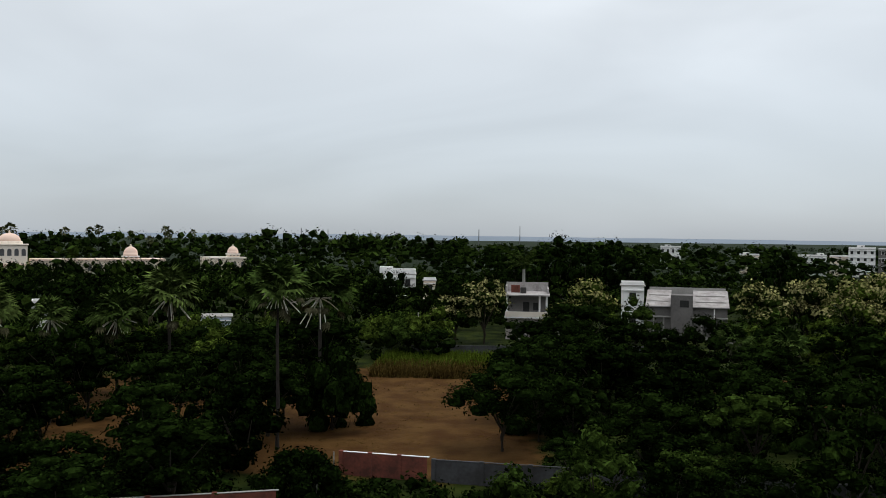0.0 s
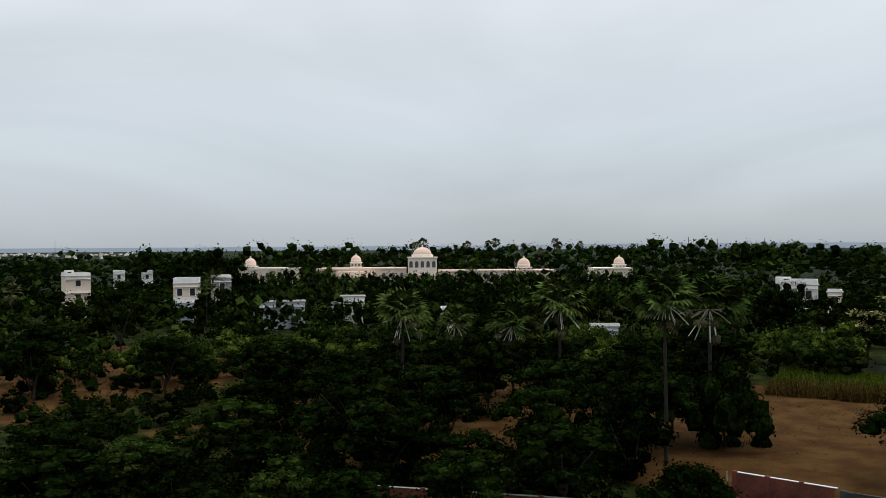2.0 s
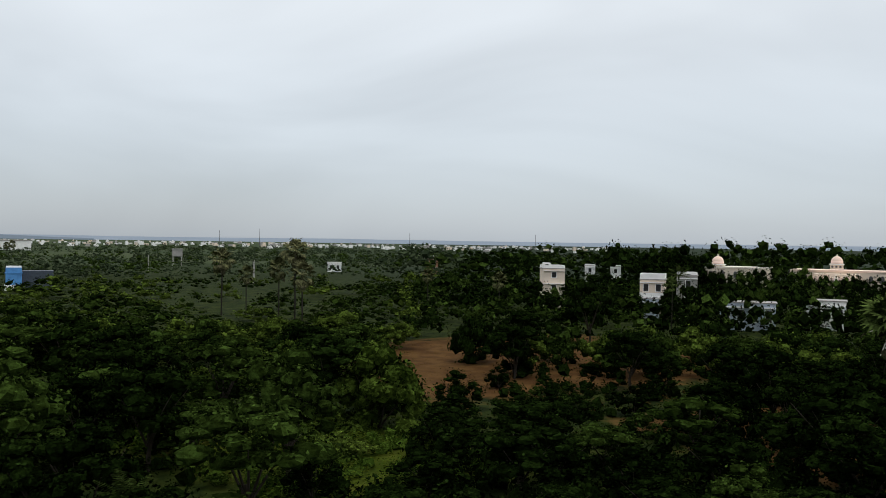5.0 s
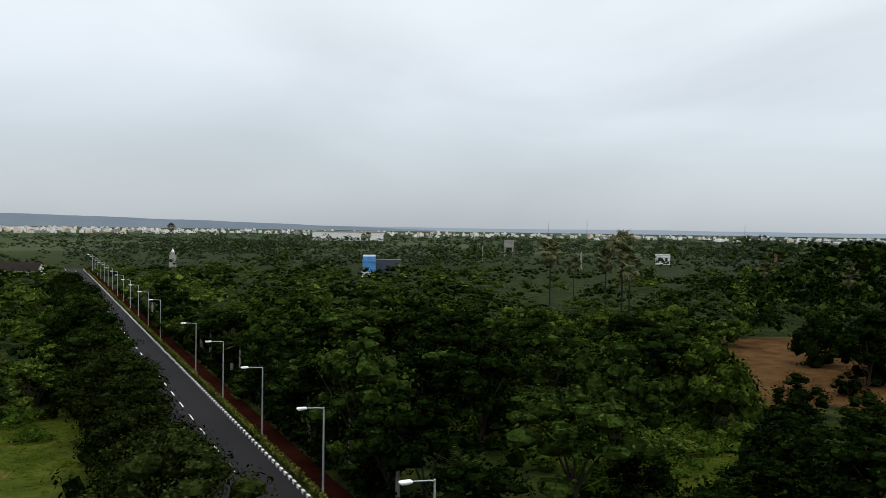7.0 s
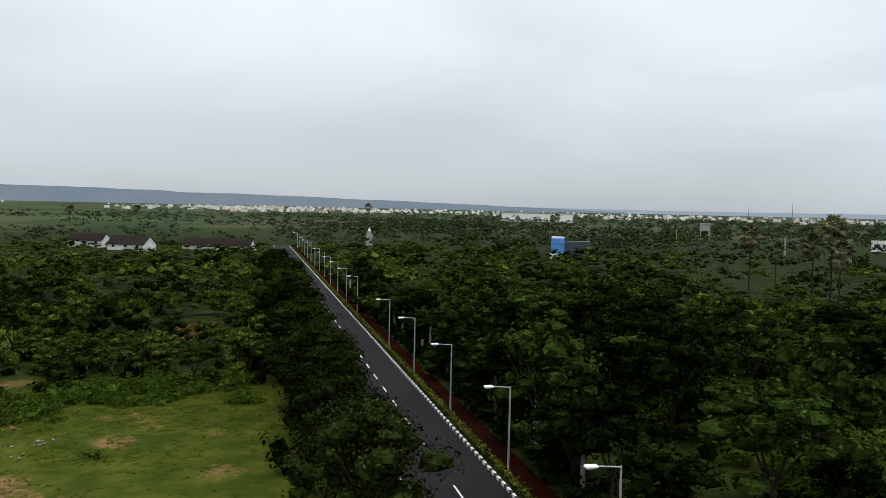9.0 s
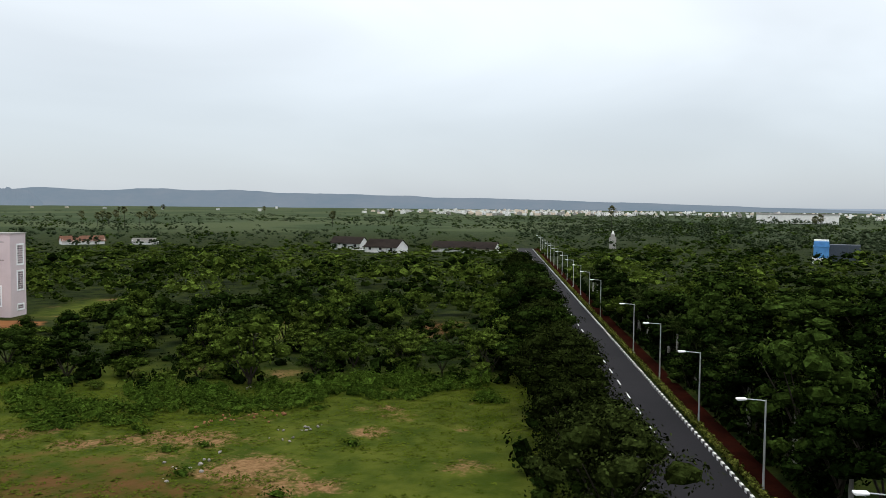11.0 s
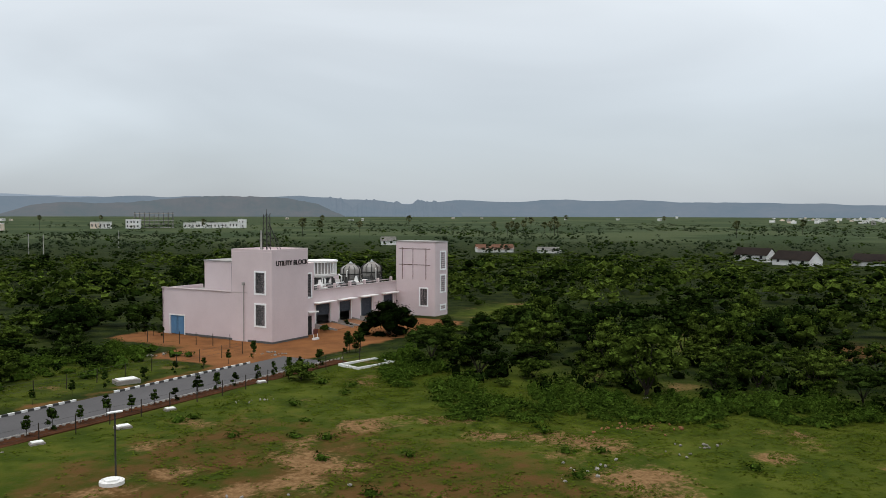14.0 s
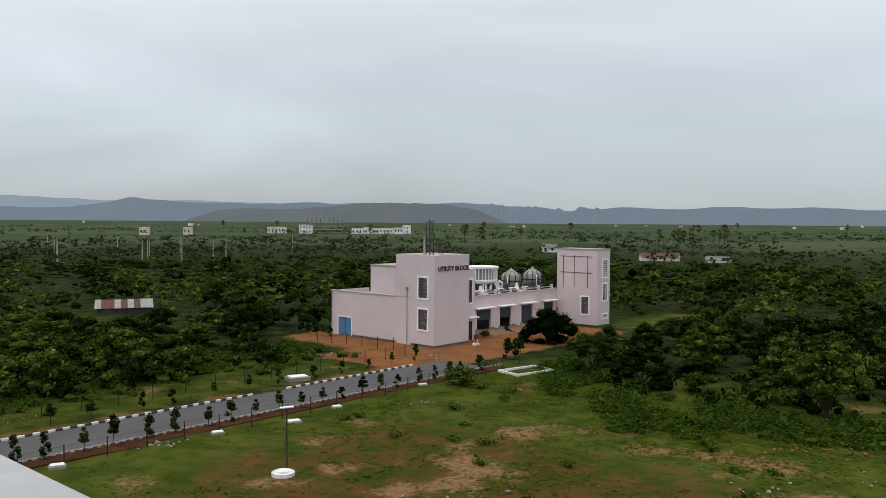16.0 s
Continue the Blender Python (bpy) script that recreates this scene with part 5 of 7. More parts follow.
# ---- domed college ----
def dome_turret(parent, x, y, z, R, drum_h, windows, name):
    o = part(name, box(x - R * 1.05, x + R * 1.05, y - R * 1.05, y + R * 1.05, z, z + drum_h, bevel=0.1), CREAM, parent)
    part("cornice", box(x - R * 1.2, x + R * 1.2, y - R * 1.2, y + R * 1.2, z + drum_h + 0.003, z + drum_h + 0.3, bevel=0.05), WHITE, o)
    prof = [(R * 1.02, 0.3), (R * 1.04, 0.3 + R * 0.35)] + [(R * 1.02 * math.cos(t * 1.35 / 6), 0.3 + R * 0.35 + R * 1.05 * math.sin(t * 1.35 / 6)) for t in range(7)]
    part("dome", lathe(prof, 24, at=(x, y, z + drum_h)), ROSE, o, "rose-cream dome", smooth=True)
    part("finial", lathe([(R * 0.25, 0.3 + R * 1.36), (R * 0.1, 0.3 + R * 1.5), (R * 0.14, 0.3 + R * 1.62), (0.03, 0.3 + R * 1.8)], 10, at=(x, y, z + drum_h)), CREAM, o)
    for k in range(windows):
        wx = x + R * 2.0 * ((k + 0.5) / windows - 0.5)
        part("arched_window", lathe_arch(wx, y - R * 1.05 - 0.03, z + drum_h * 0.3, R * 0.27 * 2 / windows, drum_h * 0.5), LOUVRE, o)
        part("arched_window", lathe_arch_side(x + R * 1.05 + 0.03, y + (wx - x), z + drum_h * 0.3, R * 0.27 * 2 / windows, drum_h * 0.5), LOUVRE, o)
    return o


def lathe_arch(x, y, z, w, h):
    bm = bmesh.new()
    pts = [(x - w, z), (x + w, z)] + [(x + w * math.cos(t * math.pi / 6), z + h - w + w * math.sin(t * math.pi / 6)) for t in range(7)]
    f = bm.faces.new([bm.verts.new((a, y, b)) for a, b in pts])
    e = bmesh.ops.extrude_face_region(bm, geom=[f])
    bmesh.ops.translate(bm, verts=[q for q in e["geom"] if isinstance(q, bmesh.types.BMVert)], vec=(0, 0.06, 0))
    bmesh.ops.recalc_face_normals(bm, faces=bm.faces)
    return bm


def lathe_arch_side(x, y, z, w, h):
    bm = lathe_arch(0, 0, z, w, h)
    bmesh.ops.rotate(bm, verts=bm.verts, cent=(0, 0, 0), matrix=Matrix.Rotation(radians(90), 3, "Z"))
    bmesh.ops.translate(bm, verts=bm.verts, vec=(x, y, 0))
    return bm


def college():
    cx, cy = polar(31.5, 300)
    o = thing("domed_college", pose(cx, cy, 0, 0, 0, 31.5), "long cream college building with rose-coloured domes", "building")
    for x0, x1, h, dep in ((-38, -5.8, 8.0, 14), (5.8, 48, 7.0, 14), (-5.8, 5.8, 5.4, 16)):
        w = part("wing", box(x0, x1, 0, dep, 0, h, bevel=0.05), CREAM, o)
        part("cornice", box(x0 + 0.05, x1 - 0.05, -0.35, dep, h + 0.003, h + 0.5), ROSE, w)
        n = max(2, int((x1 - x0) / 3.2))
        for k in range(n):
            part("arched_window", lathe_arch(x0 + (x1 - x0) * (k + 0.5) / n, -0.06, h - 3.4, 0.6, 2.3), LOUVRE, w)
    drum = part("main_drum", box(-5.2, 5.2, 0.5, 10.9, 5.5, 12.0, bevel=0.1), IVORY, o, "ivory arcaded drum")
    part("cornice", box(-5.6, 5.6, 0.1, 11.3, 12.003, 12.35, bevel=0.05), IVORY, drum)
    part("upper_ring", lathe([(3.95, 12.353), (3.95, 13.2), (3.6, 13.3)], 8, at=(0, 5.7, 0)), IVORY, drum)
    part("dome", lathe([(3.3, 13.3)] + [(3.35 * math.cos(t * 1.4 / 7), 13.4 + 2.5 * math.sin(t * 1.4 / 7)) for t in range(8)], 24, at=(0, 5.7, 0)), ROSE, drum, "rose-cream dome", smooth=True)
    part("finial", lathe([(0.5, 15.8), (0.2, 16.2), (0.3, 16.4), (0.05, 16.8)], 10, at=(0, 5.7, 0)), CREAM, drum)
    for k in range(5):
        part("arched_window", lathe_arch(-4.1 + k * 2.05, 0.44, 8.6, 0.62, 2.3), LOUVRE, drum)
    for x, y, z, R, dh in ((37, 4, 7.9, 2.3, 0.3), (72, 4, 8.2, 1.9, 0.8), (-24, 3, 8.9, 1.8, 1.4), (-62, 3, 8.3, 2.0, 0.9)):
        dome_turret(o, x, y, z, R, dh, 3, "corner_turret")
    for x0, x1, h in ((62, 76, 7.6), (-66, -45, 8.3)):
        w = part("end_pavilion", box(x0, x1, 0, 12, 0, h, bevel=0.05), CREAM, o)
        part("cornice", box(x0 + 0.05, x1 - 0.05, -0.35, 12, h + 0.003, h + 0.45), IVORY, w)
        for k in range(5):
            part("arched_window", lathe_arch(x0 + (x1 - x0) * (k + 0.5) / 5, -0.06, h - 3.4, 0.6, 2.3), LOUVRE, w)
    porch = part("entrance_porch", box(-30, -17, -6, -0.01, 0, 7.4), CREAM, o)
    for k in range(5):
        part("column", lathe([(0.55, 0), (0.45, 0.4), (0.4, 5.0), (0.6, 5.4)], 12, at=(-29.2 + k * 2.85, -6.7, 0)), IVORY, porch)
    part("pediment", box(-30.5, -16.5, -7.6, -0.02, 5.41, 6.3), ROSE, porch)
    part("obelisk", lathe([(1.0, 0), (0.8, 3.5), (0.5, 6.5), (0.05, 7.6)], 6, at=(-23, -12, 0)), IVORY, o, "ivory memorial spire")
    return o


college()


# ---- houses ----
def house(m, w, dep, h, storeys, wall, label, parapet=0.8, roof_mat=None, stair_head=None, windows=3, balcony=False, group=""):
    """A flat-roofed house; local -y is its front."""
    o = thing("house", m, label, "house", group)
    body = part("main_block", box(-w / 2, w / 2, 0, dep, -0.3, h, bevel=0.03), wall, o)
    part("roof_slab", box(-w / 2 - 0.25, w / 2 + 0.25, -0.25, dep + 0.25, h + 0.003, h + 0.18), roof_mat or CEMENT, o)
    if parapet:
        bm = bmesh.new()
        for x0, x1, y0, y1 in ((-w / 2, w / 2, 0, 0.15), (-w / 2, w / 2, dep - 0.15, dep), (-w / 2, -w / 2 + 0.15, 0.15, dep - 0.15), (w / 2 - 0.15, w / 2, 0.15, dep - 0.15)):
            box(x0, x1, y0, y1, h + 0.183, h + 0.18 + parapet, bm)
        part("parapet", bm, WHITE, o)
    if stair_head:
        x0, x1, hh = stair_head
        part("stair_head", box(x0, x1, dep * 0.45, dep * 0.85, h + 0.183, h + hh), WHITE, o, "white stair head")
        part("stair_head_door", box(x1 - 1.4, x1 - 0.6, dep * 0.45 - 0.04, dep * 0.45, h + 0.25, h + hh * 0.75), DARK, o)
    sh = h / storeys
    for k in range(storeys):
        for i in range(windows):
            x = -w / 2 + w * (i + 0.5) / windows
            win = part("window", box(x - 0.55, x + 0.55, -0.05, 0.02, k * sh + sh * 0.32, k * sh + sh * 0.74), DARK, body)
            bm = bmesh.new()
            z0, z1 = k * sh + sh * 0.32, k * sh + sh * 0.74
            for a0, a1, b0, b1 in ((x - 0.66, x - 0.55, z0 - 0.1, z1 + 0.1), (x + 0.55, x + 0.66, z0 - 0.1, z1 + 0.1), (x - 0.55, x + 0.55, z0 - 0.1, z0), (x - 0.55, x + 0.55, z1, z1 + 0.1)):
                box(a0, a1, -0.09, 0.02, b0, b1, bm)
            part("window_frame", bm, WHITE, win)
        part("sunshade", box(-w / 2, w / 2, -0.55, -0.003, k * sh + sh * 0.82, k * sh + sh * 0.86), WHITE, body)
        if balcony and k:
            part("balcony", box(-w / 2, w / 2, -1.4, -0.003, k * sh - 0.12, k * sh + 0.05), CEMENT, o)
            part("balcony_wall", box(-w / 2, w / 2, -1.4, -1.28, k * sh + 0.053, k * sh + 0.95), WHITE, o, "white balcony wall")
    return o


def grey_house(m):
    """An unpainted long house: bare cement walls, a ledge, a square stair bay and two pale sloping roof slabs."""
    o = thing("house", m, "long unpainted grey house with pale sloping roof slabs", "house")
    body = part("main_block", box(-6.2, 6.2, 0, 8, -0.3, 5.1, bevel=0.03), GREY_WALL, o)
    part("ledge", box(-6.3, 6.3, -0.5, -0.003, 3.45, 3.65), CEMENT, body)
    part("plinth", box(-6.3, 6.3, -0.35, -0.003, -0.3, 0.5), CEMENT, body)
    part("stair_bay", box(-2.5, 0.9, -0.9, 3.0, -0.3, 7.1, bevel=0.03), GREY_WALL, o, "grey square stair bay")
    part("stair_opening", box(-1.1, 0.3, -0.96, -0.903, 5.2, 6.3), DARK, o)
    for x0, x1 in ((-6.5, -2.55), (0.95, 6.5)):
        bm = bmesh.new()
        v = [bm.verts.new((x, y, z + dz)) for dz in (0, 0.16) for x, y, z in ((x0, -0.5, 5.12), (x1, -0.5, 5.12), (x1, 7.5, 7.3), (x0, 7.5, 7.3))]
        for f in ((3, 2, 1, 0), (4, 5, 6, 7), (0, 1, 5, 4), (1, 2, 6, 5), (2, 3, 7, 6), (3, 0, 4, 7)):
            bm.faces.new([v[i] for i in f])
        slab = part("roof_slab", bm, ROOF_PALE, o, "pale weathered roof slab")
        for k in range(2):
            y = 1.6 + 2.9 * k
            part("roof_rib", box(x0 + 0.4, x1 - 0.4, y, y + 0.22, 5.75 + 0.79 * k, 6.0 + 0.79 * k), CEMENT, slab)
    part("roof_back_wall", box(-6.2, 6.2, 7.55, 7.8, 5.1, 7.9), CEMENT, o)
    for x in (-5.2, -3.6, 2.3, 3.9, 5.4):
        part("column_stub", box(x - 0.12, x + 0.12, -0.28, -0.003, 0.5, 3.44), CEMENT, o)
    for x in (-4.4, 3.1, 4.9):
        part("window", box(x - 0.5, x + 0.5, -0.05, -0.003, 1.1, 2.5), DARK, body)
    part("rain_pipe", tube([(4.2, -0.6, 1.9), (4.2, -0.6, 5.0)], [0.09, 0.09], 6), WHITE, o, "white pipe")
    return o


def veranda_house(m):
    """A two-storey house whose upper floor is an open shaded veranda under a rough roof slab."""
    o = thing("house", m, "weathered two-storey house with a dark open veranda upstairs", "house")
    part("ground_floor", box(-3.3, 3.3, 0, 9, -0.3, 3.4, bevel=0.03), PINK_OLD, o)
    part("floor_slab", box(-3.5, 3.5, -0.9, 9, 3.403, 3.6), WHITE, o)
    part("balcony_wall", box(-3.4, 3.4, -0.85, -0.7, 3.603, 4.45, bevel=0.02), IVORY, o, "pale balcony wall")
    part("upper_wall", box(-3.2, 3.2, 1.6, 9, 3.603, 6.9), GREY_WALL, o)
    for x in (-3.1, 2.0, 3.1):
        part("pillar", box(x - 0.15, x + 0.15, -0.6, -0.3, 3.603, 6.9), WHITE, o)
    part("veranda_door", box(-0.6, 0.4, 1.54, 1.597, 3.62, 5.8), DARK, o)
    part("veranda_window", box(1.0, 2.2, 1.54, 1.597, 4.5, 5.7), DARK, o)
    slab = part("roof_slab", box(-3.6, 3.6, -0.95, 9.2, 6.903, 7.1), ROOF_PALE, o, "pale roof slab with a stained edge")
    for x0, x1, y0, y1, z in ((-3.5, 3.5, 8.9, 9.1, 8.6), (3.3, 3.5, 2.0, 8.89, 7.9), (-3.5, -3.3, 4.0, 8.89, 8.2)):
        part("parapet", box(x0, x1, y0, y1, 7.103, z), ROOF_PALE, slab)
    part("roof_tank", lathe([(0.5, 7.103), (0.5, 8.0), (0.3, 8.15)], 12, at=(-0.6, 3.0, 0)), BLACK_STEEL, o)
    part("roof_block", box(-2.6, -1.2, 4.5, 6.0, 7.103, 8.3), BRICK_RED, o)
    for x in (-1.6, 1.6):
        win = part("window", box(x - 0.7, x + 0.7, -0.05, -0.003, 1.2, 2.5), DARK, o)
        part("sunshade", box(x - 0.9, x + 0.9, -0.5, -0.003, 2.65, 2.75), CEMENT, win)
    return o


veranda_house(pose(4.0, 132.5, 0, 0, 0, -2))
grey_house(pose(29.8, 136.8, 0, 0, 0, -12.3))
house(pose(21.8, 141, 0, 0, 0, -8), 3.7, 5, 8.2, 2, WHITE, "white stair block with a small dark opening", 0.5, None, None, 1)
house(pose(11.2, 136, 0, 0, 0, -5), 6.5, 8, 3.4, 1, WHITE, "low white house behind blossoming trees", 0.6, None, None, 2)
house(pose(-22.2, 181, 0, 0, 0, 7), 7, 8, 7.8, 2, WHITE, "white house with a wide dark window", 0.9, None, (-4.5, -1.5, 1.5), 2)
house(pose(-15.4, 178, 0, 0, 0, 5), 2.6, 5, 6.6, 2, CREAM, "small cream block among trees", 0.4, None, None, 1)
house(pose(-17.8, 150, 0, 0, 0, 6), 2.0, 4, 5.0, 2, WHITE, "small white house among dark trees", 0.0, None, None, 1)
house(pose(-45.2, 129.5, 0, 0, 0, 19), 4.8, 5, 2.9, 1, BLUE_WALL, "small pale blue shed under palms", 0.0, TIN, None, 1)


# ---- walls and fences ----
def long_wall(name, x0, y0, x1, y1, h, wall, label, bays=6, cap=WHITE):
    ln = math.hypot(x1 - x0, y1 - y0)
    o = thing(name, pose(x0, y0, 0, 0, 0, math.degrees(math.atan2(y1 - y0, x1 - x0))), label, "wall")
    for i in range(bays):
        a, b = ln * i / bays, ln * (i + 1) / bays
        part("panel", box(a + 0.15, b - 0.15, -0.06, 0.06, -0.3, h + random.uniform(-0.04, 0.03)), wall, o)
        part("pillar", box(a - 0.14, a + 0.149, -0.14, 0.14, -0.3, h + 0.1), wall, o)
    part("coping", box(0.15, ln, -0.09, 0.09, h + 0.035, h + 0.065), cap, o)
    return o


long_wall("boundary_wall", -10.6, 55.2, -4.6, 54.3, 1.55, BRICK_RED, "red-washed boundary wall with a pale coping", 3, WHITE)
long_wall("boundary_wall", -4.3, 54.3, 24, 51.0, 1.4, DARK_WALL, "grey cement boundary wall under trees, their shade put into its colour", 9, DARK_WALL)
long_wall("boundary_wall", -29.5, 41.5, -12.5, 46.5, 1.5, BRICK_RED, "weathered red boundary wall with a broken coping", 5, CEMENT)
long_wall("boundary_wall", -12, 112, 20, 116, 1.3, DARK_WALL, "dark cement wall behind tall grass", 8, DARK_WALL)


def fence_post(x, y, h, material=STEEL, label="pale concrete fence post beside the wall"):
    o = tagged(part("fence_post", tube([(0, 0, -0.3), (0, 0, h)], [0.06, 0.05], 6), material), label, "fence post", "fence posts")
    o.matrix_basis = pose(x, y, 0)
    return o


for k in range(3):
    fence_post(-10.95 + 0.1 * k, 54.4 - 3.0 * k, 1.75, RUBBLE)


# ---- hedge, royal palms and row plants along the avenue ----
rng = np.random.default_rng(5)
hs = np.arange(-20, 300, 0.42)
hc = np.stack([hs, -14.95 + rng.normal(scale=0.05, size=len(hs)), np.full(len(hs), 0.28)], 1)
hr_ = np.stack([rng.uniform(0.28, 0.36, len(hs)), rng.uniform(0.24, 0.34, len(hs)), rng.uniform(0.24, 0.38, len(hs))], 1)
hq = np.concatenate([leaf_quads(rng, hc, hr_, 26, 0.085), core_quads(hc, hr_, 0.6)])
hedge = tagged(new("hedge", quads_mesh("hedge", hq, HEDGE)), "low clipped yellow-green hedge behind the kerb", "hedge", kind="stuff")
hedge.matrix_basis = CAMPUS


def feather_frond(rng, length, n=16):
    out = []
    for i in range(n):
        f = (i + 1) / n
        c = np.array((length * f, 0, 0.35 * length * (f - 1.25 * f * f)))
        for sd in (-1, 1):
            ln = 0.55 * math.sin(math.pi * (0.15 + 0.8 * f)) + 0.12
            tip = c + np.array((0.3 * ln, sd * ln, -0.45 * ln))
            w = np.array((0.045, 0, 0.0))
            out.append((c - w, c + w, tip + w * 0.3, tip - w * 0.3))
    return np.array(out)


def feather_palm_meshes(seed):
    rng = np.random.default_rng(seed)
    fr = [turn(feather_frond(rng, 2.3 + 0.4 * rng.random()), Matrix.Rotation(i * 2.4, 4, "Z") @ Matrix.Rotation(radians(-60 + 70 * i / 12), 4, "Y")) for i in range(13)]
    g1 = quads_mesh("fronds", np.concatenate(fr), FROND_DARK)
    t1 = mesh_of("trunk", lathe([(0.24, -3.6), (0.27, -3.0), (0.20, -1.5), (0.15, 0)], 10))
    t1.materials.append(PALE_BARK)
    t2 = mesh_of("crownshaft", lathe([(0.14, 0), (0.13, 0.6), (0.06, 1.0)], 10))
    t2.materials.append(FROND_DARK)
    return g1, t1, t2


FEATHER = [feather_palm_meshes(k) for k in (1, 2)]


def feather_palm(m, h, size, v, label="pale-trunked feather palm in the avenue's verge", group="palms along the avenue"):
    o = thing("feather_palm", m, label, "palm tree", group)
    g1, t1, t2 = FEATHER[v]
    hm = pose(0, 0, h) @ Matrix.Diagonal((size, size, size, 1))
    part("trunk", t1, None, o).matrix_basis = pose(0, 0, h) @ Matrix.Diagonal((size, size, h / 3.3, 1))
    part("crownshaft", t2, None, o).matrix_basis = hm
    part("fronds", g1, None, o).matrix_basis = hm @ pose(0, 0, 0.7)
    return o


for i in range(16):
    feather_palm(campus(36 + i * 7.9 + rnd.uniform(-0.7, 0.7), -18.6 + rnd.uniform(-0.5, 0.5), 0, rnd.uniform(0, 360)), rnd.uniform(3.0, 4.2), rnd.uniform(0.6, 0.78), i % 2)
x, y = polar(-1.5, 175)
feather_palm(pose(x, y, 0), 9.5, 1.8, 0, "tall coconut palm above dark trees", "coconut palms")
x, y = polar(45.5, 185)
feather_palm(pose(x, y, 0), 8.5, 1.2, 1, "coconut palm between houses and trees", "coconut palms")

# ---- service road plants, fence and clutter ----
def sapling_meshes(seed):
    rng = np.random.default_rng(seed)
    c, r = lobes(rng, 0.34, 0.25, 1.85, 9, 0.75)
    r = r * np.array([1.6, 1.6, 2.1])
    crown = quads_mesh("crown", np.concatenate([leaf_quads(rng, c, r, 34, 0.09), core_quads(c, r, 0.7)]), LEAF)
    st = mesh_of("stem", tube([(0, 0, -0.2), (0.02, 0.02, 0.6), (0, 0.03, 1.3)], [0.03, 0.025, 0.015], 6))
    st.materials.append(BARK)
    return crown, st


SAPLINGS = [sapling_meshes(k) for k in (21, 22, 23)]


def sapling(s, r, sc):
    o = thing("sapling", campus(s, r, 0, rnd.uniform(0, 360)) @ Matrix.Diagonal((sc * rnd.uniform(0.85, 1.2), sc * rnd.uniform(0.85, 1.2), sc * rnd.uniform(0.8, 1.15), 1)), "young dark green tree in the verge of the service road", "sapling", "saplings along the service road")
    crown, st = SAPLINGS[rnd.randrange(3)]
    part("stem", st, None, o)
    part("crown", crown, None, o)


for i in range(22):
    sapling(19 + i * 2.35 + rnd.uniform(-0.3, 0.3), 55.3 + rnd.uniform(-0.25, 0.25), rnd.uniform(0.8, 1.2))
for i in range(14):
    sapling(20 + i * 3.7 + rnd.uniform(-0.6, 0.6), 64.4 + rnd.uniform(-0.4, 0.4), rnd.uniform(0.7, 1.1))
for i in range(5):
    sapling(74.5, 86 + i * 1.6, rnd.uniform(0.9, 1.3))
for i in range(4):
    sapling(76 + i * 0.8, 57.5 + rnd.uniform(-0.4, 0.4), 1.4)


def wire_fence(r, s0, s1, step, label):
    o = thing("wire_fence", CAMPUS, label, "fence")
    n = int((s1 - s0) / step)
    for i in range(n + 1):
        s = s0 + i * step
        part("post", tube([(s, r, -0.2), (s + random.uniform(-0.05, 0.05), r + random.uniform(-0.05, 0.05), 1.35)], [0.045, 0.04], 6), BARK, o)
    for z in (0.5, 0.9, 1.25):
        part("wire", tube([(s0, r, z), (s1, r, z)], [0.008, 0.008], 4), BLACK_STEEL, o)


wire_fence(53.4, 18, 74, 2.9, "wooden posts and thin wire along the service road verge")
wire_fence(67.6, 22, 70, 3.2, "dark posts and thin wire before the scrub")
fence3 = thing("wire_fence", campus(0, 0), "short row of dark posts beside the yard", "fence")
for i in range(6):
    part("post", tube([(72.5 - i * 0.4, 72 + i * 2.4, -0.2), (72.5 - i * 0.4, 72 + i * 2.4, 1.5)], [0.05, 0.04], 6), BARK, fence3)

# white edging stones
edge_me = mesh_of("edging_stone", box(-0.16, 0.16, -0.08, 0.08, -0.05, 0.16, bevel=0.04))
edge_me.materials.append(RUBBLE)
edging = thing("edging_stones", CAMPUS, "row of small pale edging stones along the verge", "edging")
for i in range(90):
    part("edging_stone", edge_me, None, edging).matrix_basis = pose(18 + i * 0.62, 55.8 + random.uniform(-0.08, 0.08), 0, 0, 0, random.uniform(-30, 30))


def manhole(x, y, R, h, ring=True):
    o = thing("manhole", pose(x, y, 0), "raised white-washed concrete manhole in the grass", "manhole", "manholes in the grass")
    if ring:
        part("rim", lathe([(R, -0.2), (R, h), (R * 0.86, h + 0.05), (R * 0.8, h)], 20), KERB_WHITE, o)
        part("cover", lathe([(R * 0.62, h - 0.02), (R * 0.6, h + 0.1), (R * 0.3, h + 0.14)], 18), KERB_WHITE, o)
    else:
        part("rim", box(-R, R, -R * 0.7, R * 0.7, -0.2, h, bevel=0.04), RUBBLE, o)
        part("cover", box(-R * 0.8, R * 0.8, -R * 0.55, R * 0.55, h, h + 0.08, bevel=0.02), KERB_WHITE, o)


manhole(-16.5, -49.8, 0.72, 0.2)
for x, y, R in ((-15.4, -61.6, 0.65), (-26.4, -65.5, 0.6), (-4.3, -58.0, 0.7), (-37.3, -70.6, 0.6), (-21.5, -62.3, 0.8)):
    manhole(x, y, R * 0.75, 0.15, False)
manhole(-27.6, -78.8, 1.1, 0.35, False)
# thin lamp pole at the manhole
o = thing("garden_lamp", pose(-17.0, -50.6, 0), "thin dark pole with a small flat lamp in the grass", "lamp")
part("pole", tube([(0, 0, -0.2), (0, 0, 4.0)], [0.06, 0.05], 8), BLACK_STEEL, o)
part("lamp_head", box(-0.45, 0.45, -0.12, 0.12, 4.0, 4.09, bevel=0.02), LAMP_GLASS, o)


